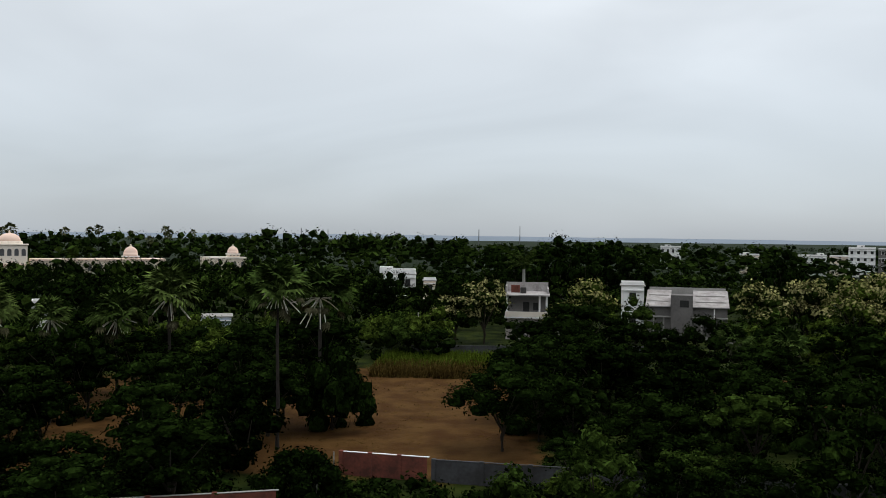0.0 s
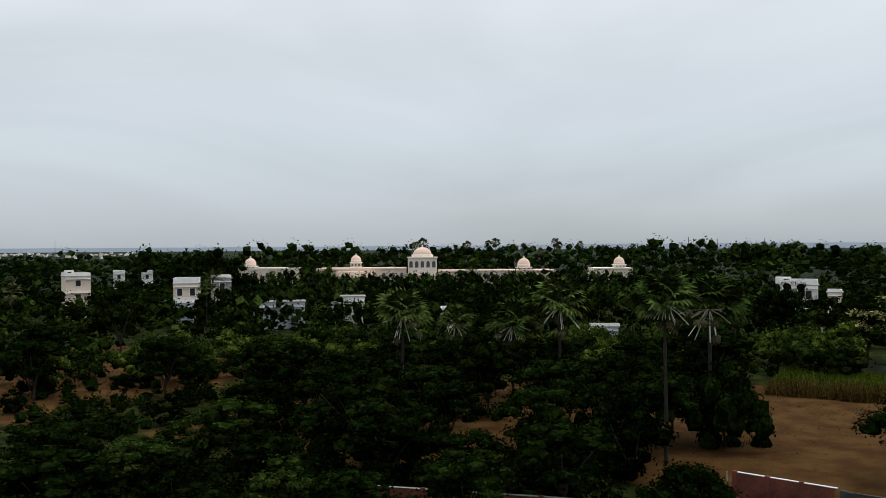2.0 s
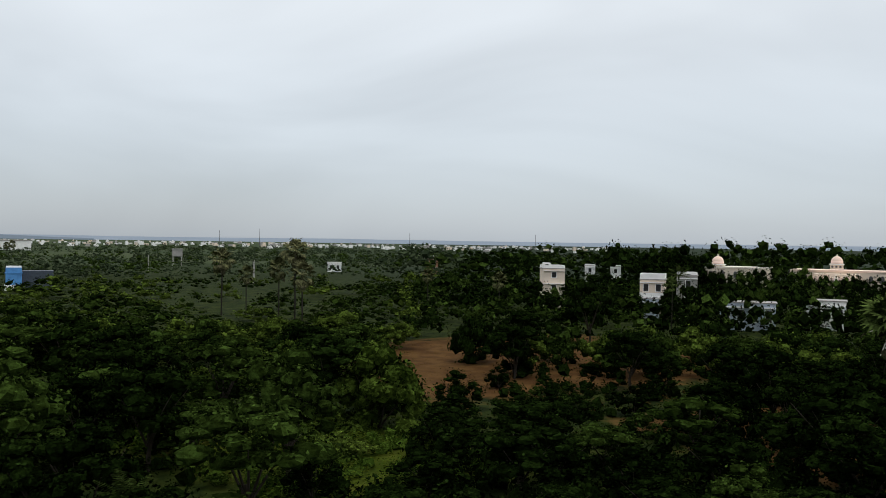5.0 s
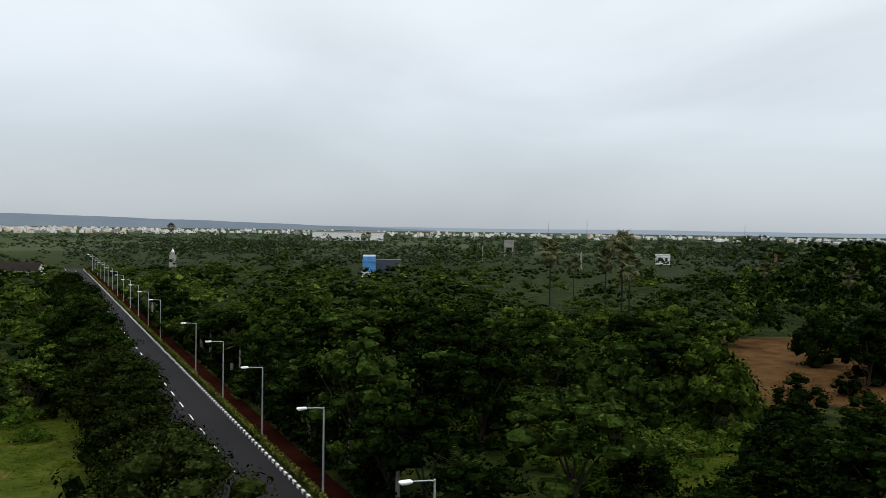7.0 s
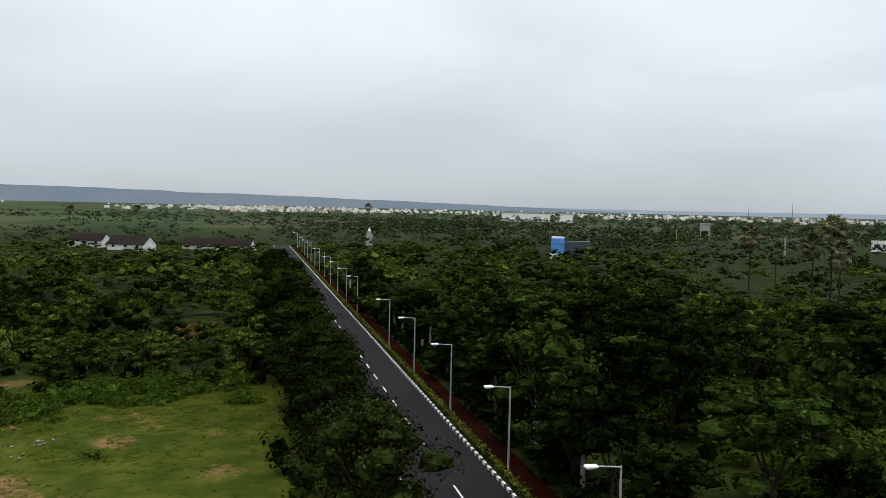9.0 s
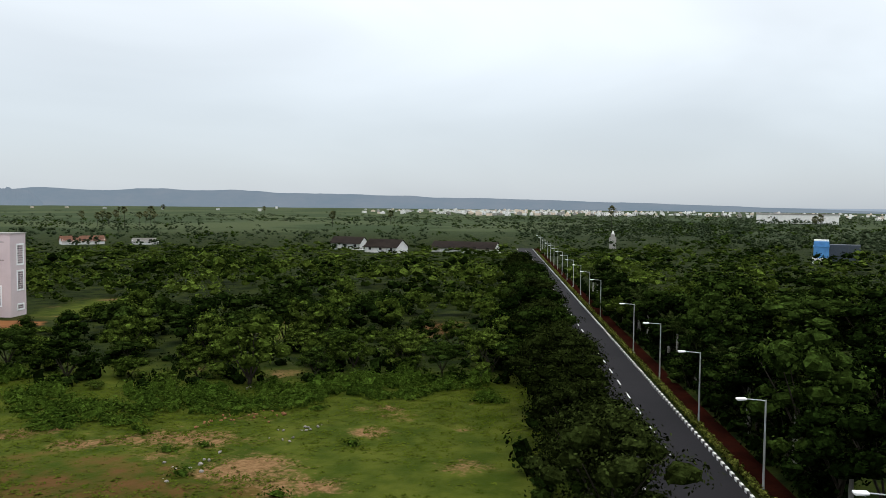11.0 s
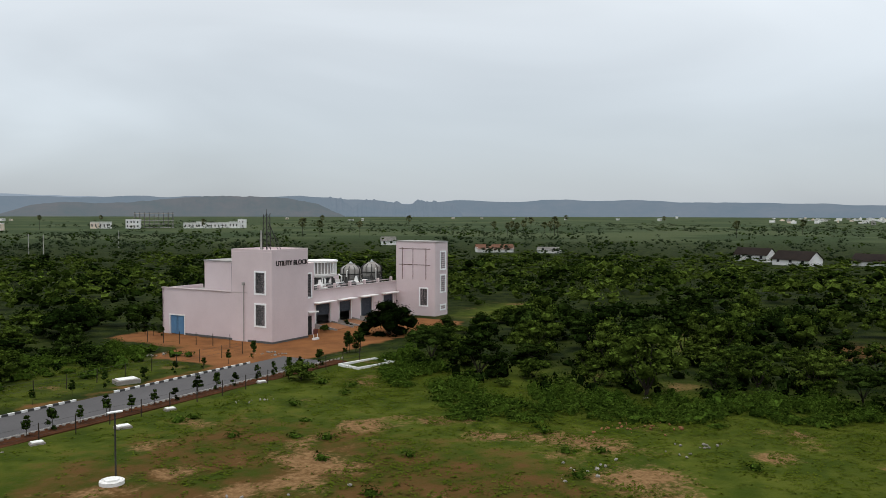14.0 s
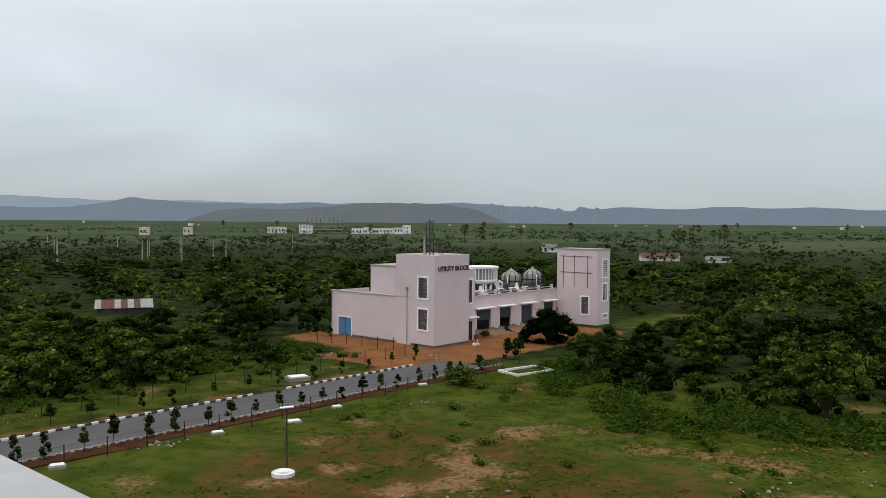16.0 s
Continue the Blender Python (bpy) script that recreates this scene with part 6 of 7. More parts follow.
def rubble(x, y, spread, n, label="heap of pale broken stones in the grass", material=RUBBLE):
    o = thing("rubble_heap", pose(x, y, 0), label, "rubble")
    for i in range(n):
        bm = bmesh.new()
        bmesh.ops.create_icosphere(bm, subdivisions=1, radius=1)
        for v in bm.verts:
            v.co *= random.uniform(0.7, 1.15)
        ob = part("stone", bm, material, o)
        s_ = random.uniform(0.06, 0.2)
        ob.matrix_basis = pose(random.gauss(0, spread), random.gauss(0, spread * 0.6), s_ * 0.3, random.uniform(0, 90), 0, random.uniform(0, 360)) @ Matrix.Diagonal((s_, s_ * 0.8, s_ * 0.55, 1))


for x, y, sp, n in ((-11.4, -60.5, 0.8, 20), (-1.8, -73.5, 1.2, 12), (-36, -92, 1.0, 14), (-46.5, -83.5, 0.9, 10), (-49.5, -31.5, 1.4, 14), (-40.5, -33, 1.6, 12), (-33, -64, 1.2, 10), (-21, -41, 2.5, 10), (-60.5, -42.5, 0.8, 8), (-46, -85.5, 0.8, 10)):
    rubble(x, y, sp, n)
rubble(-49.5, -38.8, 1.0, 16, "lumps of turned red earth on the lawn", SOIL)
rubble(-52.5, -36.8, 1.6, 18, "lumps of turned red earth on the lawn", SOIL)

# foundation frame in the grass
o = thing("concrete_frame", campus(68.8, 50.4, 0, -12), "low white concrete frame in the grass", "concrete frame")
for x0, x1, y0, y1 in ((0, 5.2, 0, 0.2), (0, 5.2, 3.0, 3.2), (0, 0.2, 0.2, 3.0), (5.0, 5.2, 0.2, 3.0)):
    part("kerb", box(x0, x1, y0, y1, -0.1, 0.22, bevel=0.03), KERB_WHITE, o)
tree("bush", 0, -40.8, -69.3, 0.9, 0.75)
o = thing("warning_board", campus(82.6, 67.2), "small red and white board on two legs before the tower", "board")
part("board", box(-0.45, 0.45, -0.03, 0.03, 0.7, 1.3), BRICK_RED, o)
part("leg", box(-0.4, -0.33, -0.03, 0.03, 0, 0.7), KERB_WHITE, o)
part("leg", box(0.33, 0.4, -0.03, 0.03, 0, 0.7), KERB_WHITE, o)
part("foot_block", box(-0.5, 0.5, -0.2, 0.2, -0.05, 0.2), KERB_WHITE, o)

# rusted tin roof in the scrub
o = thing("tin_shed", pose(-21.4, -147.6, 0, 0, 0, 172), "low shed under a rusted and pale patchwork tin roof", "shed")
part("main_block", box(-4.2, 4.2, -1.6, 1.6, -0.2, 0.95), DARK_WALL, o)
for i in range(9):
    bm = bmesh.new()
    x0 = -4.6 + i * 1.02
    row = [[bm.verts.new((x0 + k * 0.1, y, 0.03 * (k % 2) + dz)) for k in range(11)] for y, dz in ((-1.95, 0.02), (1.95, 0.02), (1.95, 0.0), (-1.95, 0.0))]
    for r0, r1 in ((0, 1), (1, 2), (2, 3), (3, 0)):
        for k in range(10):
            bm.faces.new((row[r0][k], row[r0][k + 1], row[r1][k + 1], row[r1][k]))
    for k in (0, 10):
        bm.faces.new([row[j][k] for j in range(4)])
    bmesh.ops.recalc_face_normals(bm, faces=bm.faces)
    part("roof_sheet", bm, RUST if i in (1, 2, 4, 6) else TIN, o).matrix_basis = pose(0, 0, 1.5 + random.uniform(-0.04, 0.04), 17)

# ---- grass ----
def grass(name, n, place, h0, h1, material, label, wide=0.05):
    """Tufts of bent blades; place() gives a spot or None."""
    rg = random.Random(n)
    pts = []
    while len(pts) < n:
        p = place(rg)
        if p:
            pts.append(p)
    P = np.array(pts)
    rr = np.random.default_rng(n)
    out = []
    for b in range(3):
        a = rr.uniform(0, math.tau, n)
        h = rr.uniform(h0, h1, n)
        lean = rr.uniform(0.1, 0.7, n) * h
        d = np.stack([np.cos(a), np.sin(a), np.zeros(n)], 1)
        sd = np.stack([-np.sin(a), np.cos(a), np.zeros(n)], 1) * (wide * rr.uniform(0.7, 1.4, (n, 1)))
        base = np.concatenate([P[:, :2] + rr.normal(scale=0.10, size=(n, 2)), np.full((n, 1), -0.05)], 1)
        tip = base + d * lean[:, None] + np.array([0, 0, 1.0]) * h[:, None]
        out.append(np.stack([base - sd, base + sd, tip + sd * 0.25, tip - sd * 0.25], 1))
    tagged(new(name, quads_mesh(name, np.concatenate(out), material)), label, "grass", kind="stuff")


def bare_here(x, y):
    return noise.fractal((x * 0.10, y * 0.10, 5), 1.0, 2.0, 3) > 0.10


def on_lawn(rg):
    s, r = rg.uniform(16, 80), rg.uniform(-5, 53)
    x, y = campus(s, r).translation[:2]
    if s > float(np.interp(r, EDGE_R, EDGE_S)) + 2 or (bare_here(x, y) and rg.random() < 0.8):
        return None
    return x, y


def on_edge(rg):
    r = rg.uniform(-5, 52)
    e1 = float(np.interp(r, EDGE_R, EDGE_S))
    return tuple(campus(e1 + 3 - 16 * rg.random() ** 1.3, r).translation[:2])


def on_south(rg):
    s, r = rg.uniform(12, 62), rg.uniform(65, 82)
    return tuple(campus(s, r).translation[:2])


def on_field(rg):
    x, y = rg.uniform(-24, 2), rg.uniform(57, 103)
    return (x, y) if noise.noise((x * 0.15, y * 0.15, 2)) > -0.25 else None


def on_clearing(rg):
    x, y = rg.uniform(-118, -62), rg.uniform(38, 86)
    return (x, y)


def field_top(rg):
    return rg.uniform(-15, 12), rg.uniform(98, 111)


def green_slope(rg):
    s, r = rg.uniform(36, 62), rg.uniform(-48, -31)
    return tuple(campus(s, r).translation[:2])


def turf(name, n, place, h0, h1, material, label):
    """Low soft tufts, each a flat mound of small leaves."""
    rg, ng = random.Random(n), np.random.default_rng(n)
    pts = []
    while len(pts) < n:
        p = place(rg)
        if p:
            pts.append((p[0], p[1], 0.0))
    h = ng.uniform(h0, h1, n)
    rad = ng.uniform(0.15, 0.55, n)
    q = leaf_quads(ng, np.array(pts), np.stack([rad, rad * ng.uniform(0.6, 1.3, n), h], 1), 9, 0.09, 0.25, 2.5)
    q[:, 4] = q[:, 4] * 0.35 + np.array([0, 0, 1.0])
    tagged(new(name, quads_mesh(name, q, material)), label, "grass", kind="stuff")


turf("lawn_grass", 6500, on_lawn, 0.04, 0.16, TURF, "uneven bright green lawn grass")
turf("rank_grass", 3000, on_edge, 0.15, 0.5, TURF, "tall lush grass at the lawn's edge")
turf("verge_grass", 1400, on_south, 0.1, 0.35, TURF, "rough green grass before the scrub")
turf("dry_grass", 700, on_field, 0.03, 0.08, TURF_DRY, "short dry yellow grass")
turf("clearing_grass", 1200, on_clearing, 0.1, 0.35, TURF_DRY, "dry grass between trees")
grass("tall_grass", 5000, field_top, 0.5, 1.4, GRASS, "tall green reeds along the field's end")
grass("tall_dry_grass", 2200, lambda rg: (rg.uniform(-15, 2), rg.uniform(94, 101)), 0.5, 1.4, GRASS_DRY, "tall dry stalks at the field's end")
turf("slope_grass", 2200, green_slope, 0.2, 0.8, TURF, "lush rank grass between scrub trees")

# creepers and low shrubs between lawn and scrub
rng = np.random.default_rng(31)
cc, cr_ = [], []
for i in range(800):
    r = rng.uniform(-6, 52)
    e1 = float(np.interp(r, EDGE_R, EDGE_S))
    e0 = float(np.interp(r, [-6, 7, 18, 28, 34, 42, 52], [68, 67, 62, 57, 55, 63, 74]))
    s = rng.uniform(e0, e1 + 2.5)
    if noise.noise((s * 0.16, r * 0.16, 9)) < -0.08:
        continue
    x, y = campus(s, r).translation[:2]
    f = (s - e0) / max(1.0, e1 - e0)
    h = rng.uniform(0.2, 0.5) + 0.9 * f * rng.random()
    cc.append((x, y, h * 0.3))
    cr_.append((rng.uniform(0.6, 1.3), rng.uniform(0.6, 1.3), h))
for i in range(420):
    s, r = rng.uniform(14, 66), rng.uniform(70, 84)
    if rng.random() > (r - 66) / 16:
        continue
    x, y = campus(s, r).translation[:2]
    h = rng.uniform(0.3, 1.0)
    cc.append((x, y, h * 0.3))
    cr_.append((rng.uniform(0.6, 1.5), rng.uniform(0.6, 1.5), h))
for i in range(150):
    s, r = rng.uniform(36, 64), rng.uniform(-48, -30)
    x, y = campus(s, r).translation[:2]
    h = rng.uniform(0.4, 1.3)
    cc.append((x, y, h * 0.3))
    cr_.append((rng.uniform(0.6, 1.4), rng.uniform(0.6, 1.4), h))
for i in range(22):
    s, r = rng.uniform(38, 62), rng.uniform(5, 50)
    x, y = campus(s, r).translation[:2]
    h = rng.uniform(0.2, 0.55)
    cc.append((x, y, h * 0.3))
    cr_.append((rng.uniform(0.4, 1.0), rng.uniform(0.4, 1.0), h))
cc, cr_ = np.array(cc), np.array(cr_)
tagged(new("creepers", quads_mesh("creepers", np.concatenate([leaf_quads(rng, cc, cr_, 62, 0.11, 0.0, 1.2), core_quads(cc, cr_)]), CREEPER)), "carpet of leafy green creepers over the lawn's edge", "creepers", kind="stuff")
for k, (s, r) in enumerate(((89.8, 71.5), (95.0, 71.6), (100.3, 71.5), (105.8, 71.6), (109.0, 71.2), (88.6, 70.6))):
    x, y = campus(s, r).translation[:2]
    tree("bush", k % 3, x, y, 0.32, 0.9)
for k in range(22):
    x, y = campus(rng.uniform(84, 122), rng.uniform(51, 58)).translation[:2]
    tree("bush", k % 3, x, y, rng.uniform(0.5, 0.9), rng.uniform(0.5, 0.75))
for k in range(34):
    x, y = campus(rng.uniform(36, 66), rng.uniform(-49, -30)).translation[:2]
    tree("bush", (0, 2)[k % 2], x, y, rng.uniform(0.45, 0.9), rng.uniform(0.5, 0.85))
# undergrowth beneath the trees, its dark leaves standing in for shaded gaps
uc, ur = [], []
for d, x, y in spots[:420]:
    for k in range(3):
        px, py = x + rng.normal() * 2.0, y + rng.normal() * 2.0
        if blocked(px, py):
            continue
        h = rng.uniform(0.5, 1.5)
        uc.append((px, py, h * 0.35))
        ur.append((rng.uniform(0.7, 1.4), rng.uniform(0.7, 1.4), h))
for i in range(40):
    x, y = campus(46 + i * 3.4, -3.2 + rng.normal() * 1.0).translation[:2]
    uc.append((x, y, 0.6))
    ur.append((1.3, 1.3, rng.uniform(0.8, 1.6)))
for i in range(130):
    x, y = campus(20 + i * 1.5, -17.6 + rng.normal() * 0.35).translation[:2]
    h = rng.uniform(0.5, 1.3)
    uc.append((x, y, h * 0.35))
    ur.append((rng.uniform(0.6, 1.1), rng.uniform(0.6, 1.1), h))
for i in range(240):
    x, y = rng.uniform(-34, 10), rng.uniform(43, 53.5)
    h = rng.uniform(0.3, 1.1)
    uc.append((x, y, h * 0.3))
    ur.append((rng.uniform(0.6, 1.2), rng.uniform(0.6, 1.2), h))
for i in range(420):
    a_, d_ = rng.uniform(14, 72), rng.uniform(45, 66)
    x, y = polar(a_, d_)
    if blocked(x, y) and d_ > 47:
        continue
    h = rng.uniform(0.6, 1.9)
    uc.append((x, y, h * 0.3))
    ur.append((rng.uniform(0.8, 1.6), rng.uniform(0.8, 1.6), h))
uc, ur = np.array(uc), np.array(ur)
tagged(new("undergrowth", quads_mesh("undergrowth", np.concatenate([leaf_quads(rng, uc, ur, 28, 0.18, 0.0), core_quads(uc, ur)]), LEAF_DARK)), "leafy undergrowth beneath the trees, shade put into its dark leaves", "undergrowth", kind="stuff")

# ---- further houses and landmarks ----
def at_polar(az_, d, turn_=0.0):
    x, y = polar(az_, d)
    return pose(x, y, 0, 0, 0, az_ + turn_)


house(at_polar(53.7, 210, 8), 5.4, 7, 9.6, 3, CREAM, "cream three-storey house with a roof parapet", 0.7, None, (-2.2, -0.4, 1.4), 1)
house(at_polar(47.2, 200, -4), 5.6, 7, 7.8, 2, CREAM, "cream house with an open roof terrace", 1.2, None, None, 2, True)
house(at_polar(47.4, 186), 4.4, 4, 4.2, 1, BLUE_WALL, "pale blue low house below a cream house", 0.3, None, None, 2)
house(at_polar(44.9, 205, 6), 4.2, 6, 8.8, 2, CEMENT, "grey unpainted house among trees", 0.6, None, None, 1)
house(at_polar(41.2, 168), 10, 5, 5.2, 1, BLUE_WALL, "long pale shed half hidden by trees", 0.0, TIN, None, 4)
house(at_polar(36.6, 176), 7, 5, 5.6, 1, WHITE, "white shed half hidden by trees", 0.0, TIN, None, 3)
house(at_polar(29.8, 132), 2.2, 4, 5.8, 2, WHITE, "small white house behind palms", 0.4, None, None, 1)
house(at_polar(51.3, 330), 4, 5, 7.4, 2, WHITE, "far white house above the trees", 0.4, None, None, 1)
house(at_polar(49.6, 330), 4, 5, 7.2, 2, WHITE, "far white house above the trees", 0.4, None, None, 1)
house(at_polar(-11.2, 480), 11, 8, 11.8, 3, WHITE, "far white block above woods", 0.6, None, (-3, 0, 1.5), 4)
house(at_polar(-16.1, 430), 9, 8, 8.8, 2, CREAM, "far cream house above woods", 0.6, None, (-3, 0, 1.5), 3)
house(at_polar(-19.8, 420), 12.5, 8, 9.0, 3, WHITE, "far white apartment house", 0.6, None, (2, 5, 1.6), 5)
house(at_polar(-21.4, 430), 8.8, 8, 8.8, 3, CREAM, "far cream apartment house", 0.6, None, None, 3)
house(at_polar(-22.6, 420), 10.9, 8, 12.6, 4, WHITE, "far tall white apartment house", 0.8, None, (-2, 1, 1.8), 4)
house(at_polar(-24.0, 400), 7, 8, 12.8, 4, GREY_WALL, "dark unfinished tower house", 0.3, None, None, 2)
house(at_polar(68.7, 420), 7, 5, 4.4, 1, WHITE, "small white farm house in the fields", 0.3, None, None, 2)
house(at_polar(62.1, 400), 6.7, 5, 8.6, 2, ORANGE_ROOF, "far house with an orange front", 0.2, None, None, 2)

o = thing("blue_water_house", at_polar(88.5, 271), "bright blue sheet-clad water tank house on a white base", "tank house")
part("base", box(-2.4, 2.4, 0, 4, -0.2, 1.6), WHITE, o)
part("tank", box(-2.1, 2.1, 0.1, 3.9, 1.6, 6.6, bevel=0.1), BLUE_TANK, o)
part("upper_band", box(-2.3, 2.3, -0.1, 4.1, 4.9, 5.2), BLUE_TANK, o)
part("top_rail", box(-2.0, 2.0, 0.2, 3.8, 6.603, 7.0), LAMP_GLASS, o)
part("annex", box(2.2, 10.5, 1.5, 6, -0.2, 5.6), SLATE, o, "dark blue annex")
o = thing("water_tower", at_polar(78.95, 500), "concrete water tower on four legs", "water tower")
part("tank", box(-2.8, 2.8, -2.8, 2.8, 5.2, 9.2, bevel=0.2), CEMENT, o)
part("roof", box(-3.1, 3.1, -3.1, 3.1, 9.203, 9.6), CEMENT, o)
for x in (-2.3, 2.3):
    for y in (-2.3, 2.3):
        part("leg", box(x - 0.3, x + 0.3, y - 0.3, y + 0.3, -0.3, 5.2), CEMENT, o)
o = thing("warehouse", at_polar(89.9, 1000), "long low white warehouse on the plain", "warehouse")
part("main_hall", box(-43, 41, 0, 40, -0.3, 9.8), WHITE, o)
part("roof", box(-43.4, 41.4, -0.4, 40.4, 9.803, 11.0), TIN, o)
o = thing("shrine_tower", at_polar(101.4, 330), "white stepped shrine tower among trees", "shrine")
part("base", box(-1.3, 1.3, -1.3, 1.3, -0.2, 4.5), CEMENT, o)
part("tier", box(-0.8, 0.8, -0.8, 0.8, 4.503, 5.6), CEMENT, o)
part("spire", lathe([(0.6, 5.603), (0.42, 6.3), (0.12, 6.9)], 10), WHITE, o)


def gable_hut(m, w, dep, wall_h, ridge, roof, label, group="huts beyond the scrub"):
    o = thing("hut", m, label, "hut", group)
    part("main_block", box(-w / 2, w / 2, 0, dep, -0.2, wall_h), WHITE, o)
    bm = bmesh.new()
    pts = [(-w / 2 - 0.4, -0.5, wall_h - 0.3), (-w / 2 - 0.4, dep / 2, ridge), (-w / 2 - 0.4, dep + 0.5, wall_h - 0.3)]
    a = [bm.verts.new(p) for p in pts]
    b = [bm.verts.new((w / 2 + 0.4, p[1], p[2])) for p in pts]
    for i in (0, 1):
        bm.faces.new((a[i], b[i], b[i + 1], a[i + 1]))
    bmesh.ops.solidify(bm, geom=bm.faces[:], thickness=0.12)
    bmesh.ops.recalc_face_normals(bm, faces=bm.faces)
    part("roof", bm, roof, o)
    for sx in (-w / 2, w / 2 - 0.15):
        bm = bmesh.new()
        v = [bm.verts.new((x, y, z)) for x in (sx, sx + 0.15) for y, z in ((0, wall_h), (dep, wall_h), (dep / 2, ridge - 0.15))]
        for f in ((0, 1, 2), (5, 4, 3), (0, 3, 4, 1), (1, 4, 5, 2), (2, 5, 3, 0)):
            bm.faces.new([v[i] for i in f])
        part("gable", bm, WHITE, o)
    n = max(2, int(w / 4))
    for k in range(n):
        x = -w / 2 + w * (k + 0.5) / n
        part("window", box(x - 0.5, x + 0.5, -0.05, 0.0, 0.9, 2.0), DARK, o)


gable_hut(at_polar(117.2, 281, -35), 13, 7, 2.0, 4.5, TILE_ROOF, "long white hut under a brown tiled roof")
gable_hut(at_polar(111.6, 284, -22), 23, 7, 1.7, 3.8, TILE_ROOF, "long white hut under a brown tiled roof")
gable_hut(at_polar(119.6, 300, -30), 12, 6, 2.4, 4.6, TILE_ROOF, "white hut under a brown tiled roof")
gable_hut(at_polar(136.2, 344, 10), 15, 7, 1.6, 3.2, ORANGE_ROOF, "low hut under an orange tiled roof")
gable_hut(at_polar(132.6, 340, -10), 9, 5, 1.4, 2.4, TIN, "low shed under a pale sheet roof")
gable_hut(at_polar(143.6, 420, -10), 7, 5, 2.4, 4.2, TIN, "pale roofed shed in the fields")

# concrete frame of an unfinished block
o = thing("unfinished_block", at_polar(158.9, 900), "grey unfinished concrete frame building on the plain", "building")
for k in range(5):
    part("floor_slab", box(-19, 19, 0, 14, 0.5 + k * 3.6, 1.0 + k * 3.6), CEMENT, o)
for i in range(9):
    for j in range(2):
        part("column", box(-18.6 + i * 4.6, -17.9 + i * 4.6, 0.3 + j * 12, 1.1 + j * 12, -0.3, 16.5), GREY_WALL, o)

TOWN = []
for k, (w, h, n, mt) in enumerate(((10, 6, 3, WHITE), (7, 8.5, 2, WHITE), (15, 5, 4, WHITE), (7, 6, 2, CREAM))):
    t0 = house(at_polar(100 + k, 1700), w, 9, h, 2 if h > 6 else 1, mt, "far town house, a pale block on the plain", 0.5, None, None, n, group="far town")
    TOWN.append(t0)
rt = random.Random(77)
for i in range(120):
    u = rt.random()
    az_ = rt.gauss(109, 5) if u < 0.62 else rt.uniform(58, 104) if u < 0.9 else rt.uniform(118, 178)
    d = rt.uniform(1700, 3000) if az_ > 95 else rt.uniform(1600, 2600)
    copy_thing(TOWN[rt.randrange(4)], at_polar(az_, d, rt.uniform(-40, 40)) @ Matrix.Diagonal((rt.uniform(0.4, 0.9), 1, rt.uniform(0.4, 0.9), 1)))
for name_, mt, seed_ in (("far_town", WHITE, 3), ("far_town", CREAM, 4), ("far_town", CEMENT, 5)):
    rf = random.Random(seed_)
    bm = bmesh.new()
    for i in range(330 if mt is WHITE else 120):
        az_ = rf.gauss(107, 5) if i % 4 == 0 else rf.uniform(50, 113)
        x, y = polar(az_, rf.uniform(1400, 3000))
        w, dp, h = rf.uniform(1.6, 5.5), rf.uniform(2, 5), rf.choice((2.5, 3, 3, 4, 4, 5, 6.5))
        box(x - w, x + w, y - dp, y + dp, -0.5, h, bm)
        if rf.random() < 0.5:
            box(x - w * 0.3, x + w * 0.4, y - dp * 0.4, y + dp * 0.4, h + 0.01, h + 1.6, bm)
    tagged(part(name_, bm, mt), "far town of small pale blocks along the horizon", "town", kind="stuff")
for az_, d, k in ((162.5, 900, 3), (161.9, 905, 0), (160.4, 900, 1), (160.0, 890, 1), (156.6, 900, 2), (155.9, 905, 0), (155.2, 900, 2), (154.5, 910, 2), (153.9, 900, 0), (153.4, 910, 1), (170.6, 800, 3), (167.9, 820, 3)):
    copy_thing(TOWN[k], at_polar(az_, d, rt.uniform(-20, 20)))
for i in range(16):
    az_ = rt.choice((176, 170.5, 168, 166, 165.2, 163.5, 161, 159.5, 172.2, 168.9, 166.3, 160.8, 80.5, 77.5, 74, 82.6))
    x, y = polar(az_ + rt.uniform(-0.4, 0.4), rt.uniform(300, 420))
    o = thing("power_pole", pose(x, y, 0, 0, 0, rt.uniform(0, 180)), "pale concrete power pole with a crossarm", "power pole", "power poles on the plain")
    part("post", tube([(0, 0, -0.3), (0, 0, 7.8)], [0.2, 0.13], 6), CEMENT, o)
    part("crossarm", box(-0.9, 0.9, -0.06, 0.06, 7.1, 7.25), STRAP, o)
x, y = polar(5.7, 113)
o = thing("power_pole", pose(x, y, 0, 0, 0, 10), "pale power pole with a slanting stay before houses", "power pole")
part("post", tube([(0, 0, -0.3), (0, 0, 5.8)], [0.1, 0.08], 8), CEMENT, o)
part("stay", tube([(-2.6, 0, -0.2), (0, 0, 4.2)], [0.06, 0.06], 6), CEMENT, o)
part("crossarm", box(-0.8, 0.8, -0.05, 0.05, 3.4, 3.5), STRAP, o)
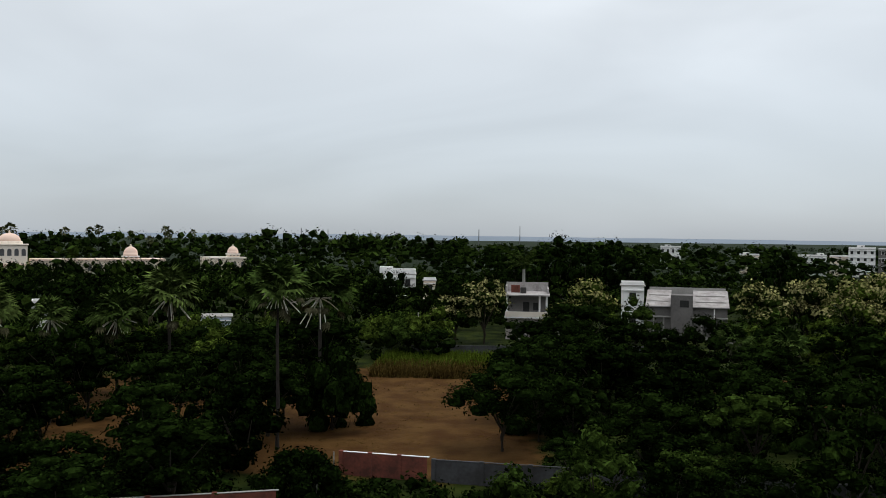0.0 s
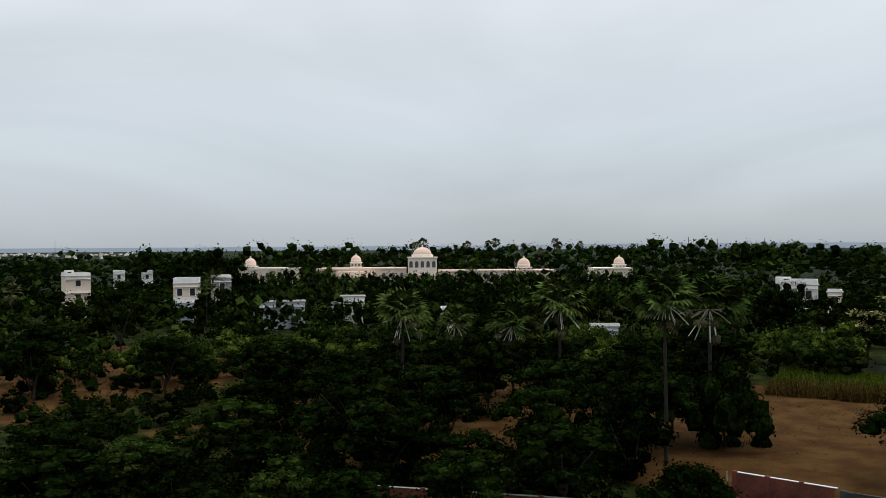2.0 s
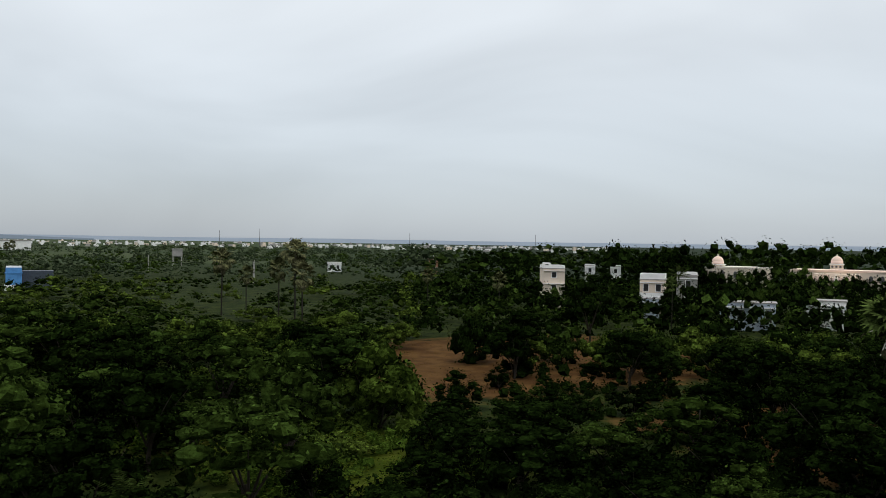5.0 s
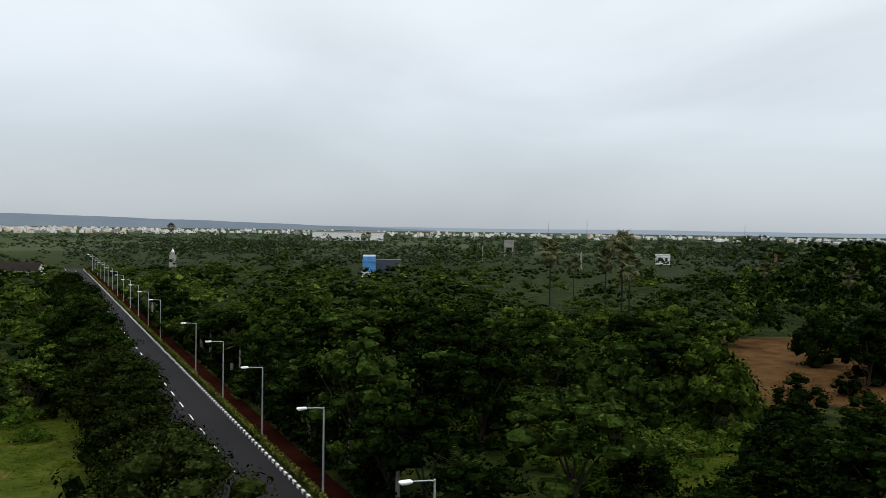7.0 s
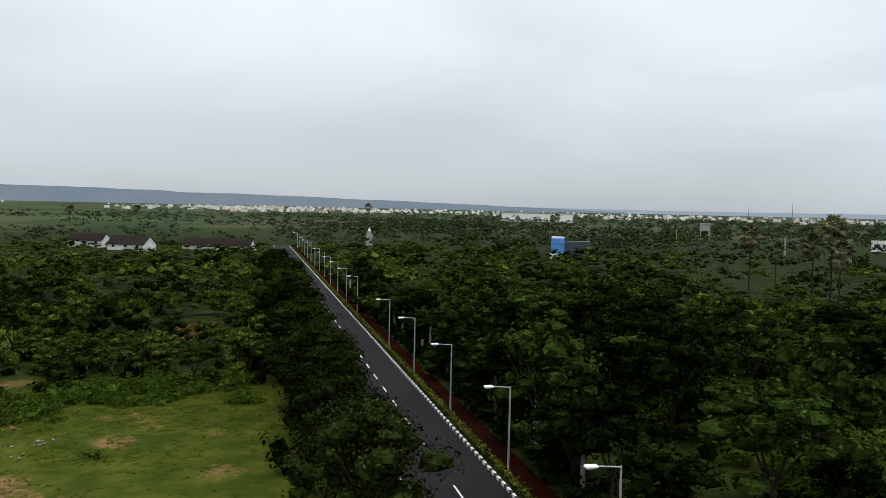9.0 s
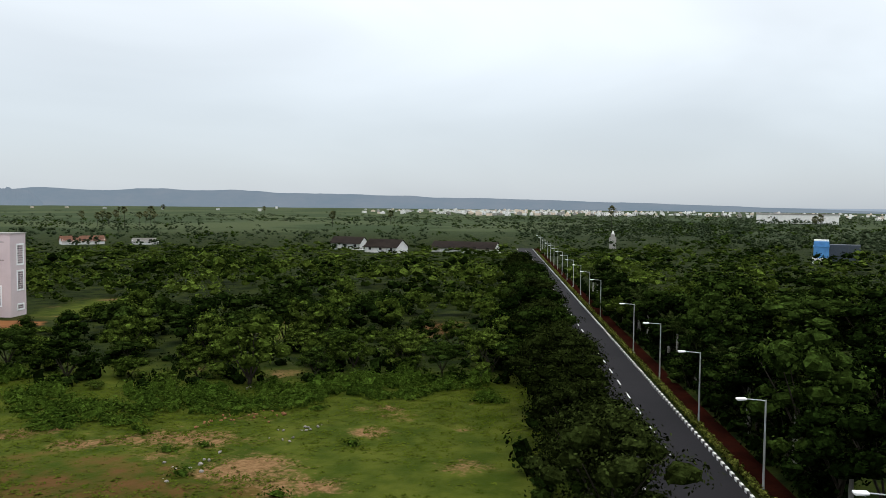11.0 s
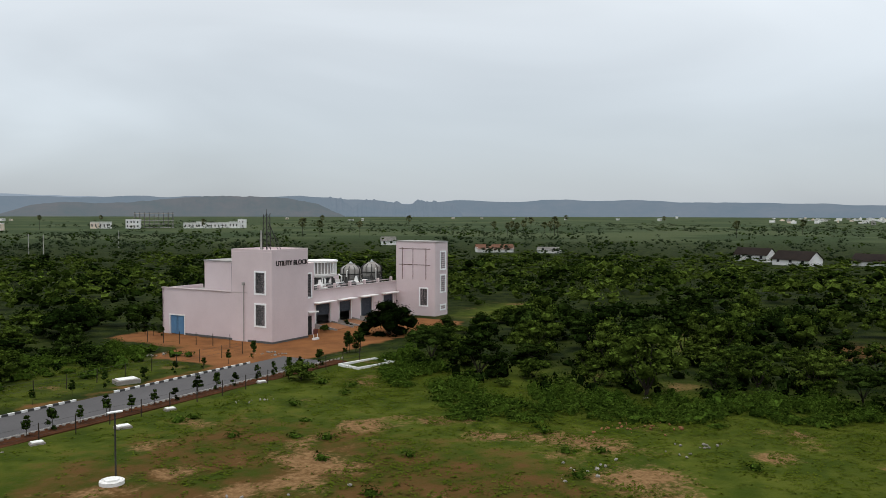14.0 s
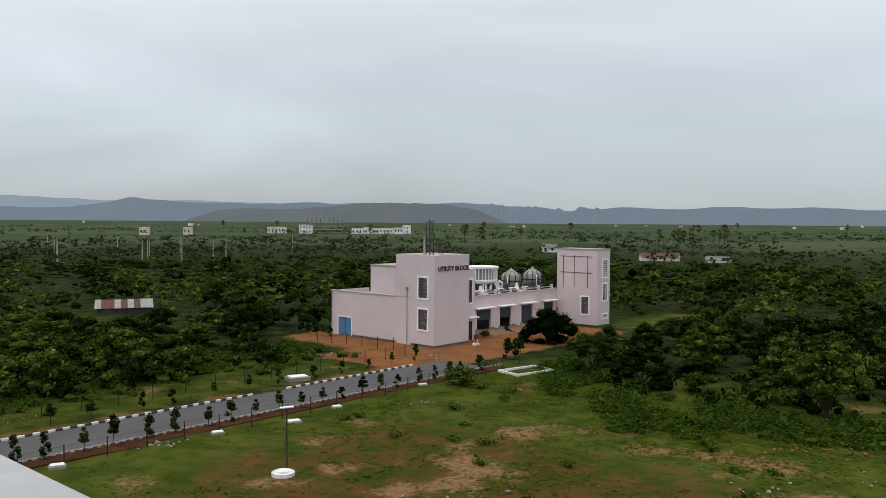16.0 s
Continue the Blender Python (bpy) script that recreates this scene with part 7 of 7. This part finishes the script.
for az_, d, hh in ((1.6, 600, 22), (-1.2, 700, 26), (13.7, 620, 22), (11.9, 640, 21), (9.0, 650, 21), (73.7, 1500, 34), (76.3, 1500, 30), (63.6, 1500, 30), (55.0, 1500, 30)):
    x, y = polar(az_, d)
    o = tagged(part("far_mast", tube([(0, 0, -0.5), (0, 0, hh)], [0.45, 0.25], 6), STRAP), "thin dark mast on the skyline", "mast", "masts on the skyline")
    o.matrix_basis = pose(x, y, 0)

# far fan palms on the skyline and in the fields
for az_, d, h, size in ((136.3, 600, 9, 1.6), (135.4, 600, 8, 1.6), (135.1, 605, 9, 1.6), (134.75, 600, 8, 1.6), (134.3, 600, 9.5, 1.7), (133.8, 610, 12, 1.7), (132.9, 600, 8.5, 1.6), (132.5, 605, 9, 1.6), (132.2, 600, 12.5, 1.8), (132.0, 595, 9, 1.6), (148.2, 600, 9, 1.8), (120.45, 600, 9.5, 1.9), (116.5, 700, 10, 2.0),
                        (101.5, 520, 16, 1.7), (88.6, 620, 11, 1.8), (88.9, 630, 10, 1.6), (45.9, 150, 9.5, 1.2), (57.4, 170, 9, 1.2), (62.3, 190, 9, 1.1)):
    x, y = polar(az_, d)
    palmyra(x, y, h * 0.9, size * 0.8, rt.randrange(3), False)
for i in range(36):
    az_, d = (rt.uniform(5, 34), rt.uniform(430, 620)) if i < 26 else (rt.uniform(118, 176), rt.uniform(550, 1200))
    x, y = polar(az_, d)
    palmyra(x, y, rt.uniform(13, 18) if i < 26 else rt.uniform(8, 13), rt.uniform(1.1, 1.7), rt.randrange(3), False)


# ---- the house the camera stands on ----
def roof_terrace():
    o = thing("apartment_house", CAMPUS, "plain white apartment house with a white roof parapet", "house", kind="structure")
    part("main_block", box(-12, 1.5, -2.2, 26, -0.3, 14.2), WHITE, o)
    part("roof_floor", box(-11.9, 1.1, -1.8, 25.6, 14.203, 14.4), CEMENT, o)
    part("west_parapet", box(1.12, 1.53, -2.2, 26, 14.203, 14.9, bevel=0.015), PARAPET, o)
    part("north_parapet", box(-12, 1.11, -2.2, -1.82, 14.203, 14.9, bevel=0.015), PARAPET, o)
    part("south_parapet", box(-12, 1.11, 25.62, 26, 14.203, 14.9, bevel=0.015), PARAPET, o)
    part("east_parapet", box(-12, -11.6, -1.81, 25.61, 14.203, 14.9, bevel=0.015), PARAPET, o)
    return o


roof_terrace()
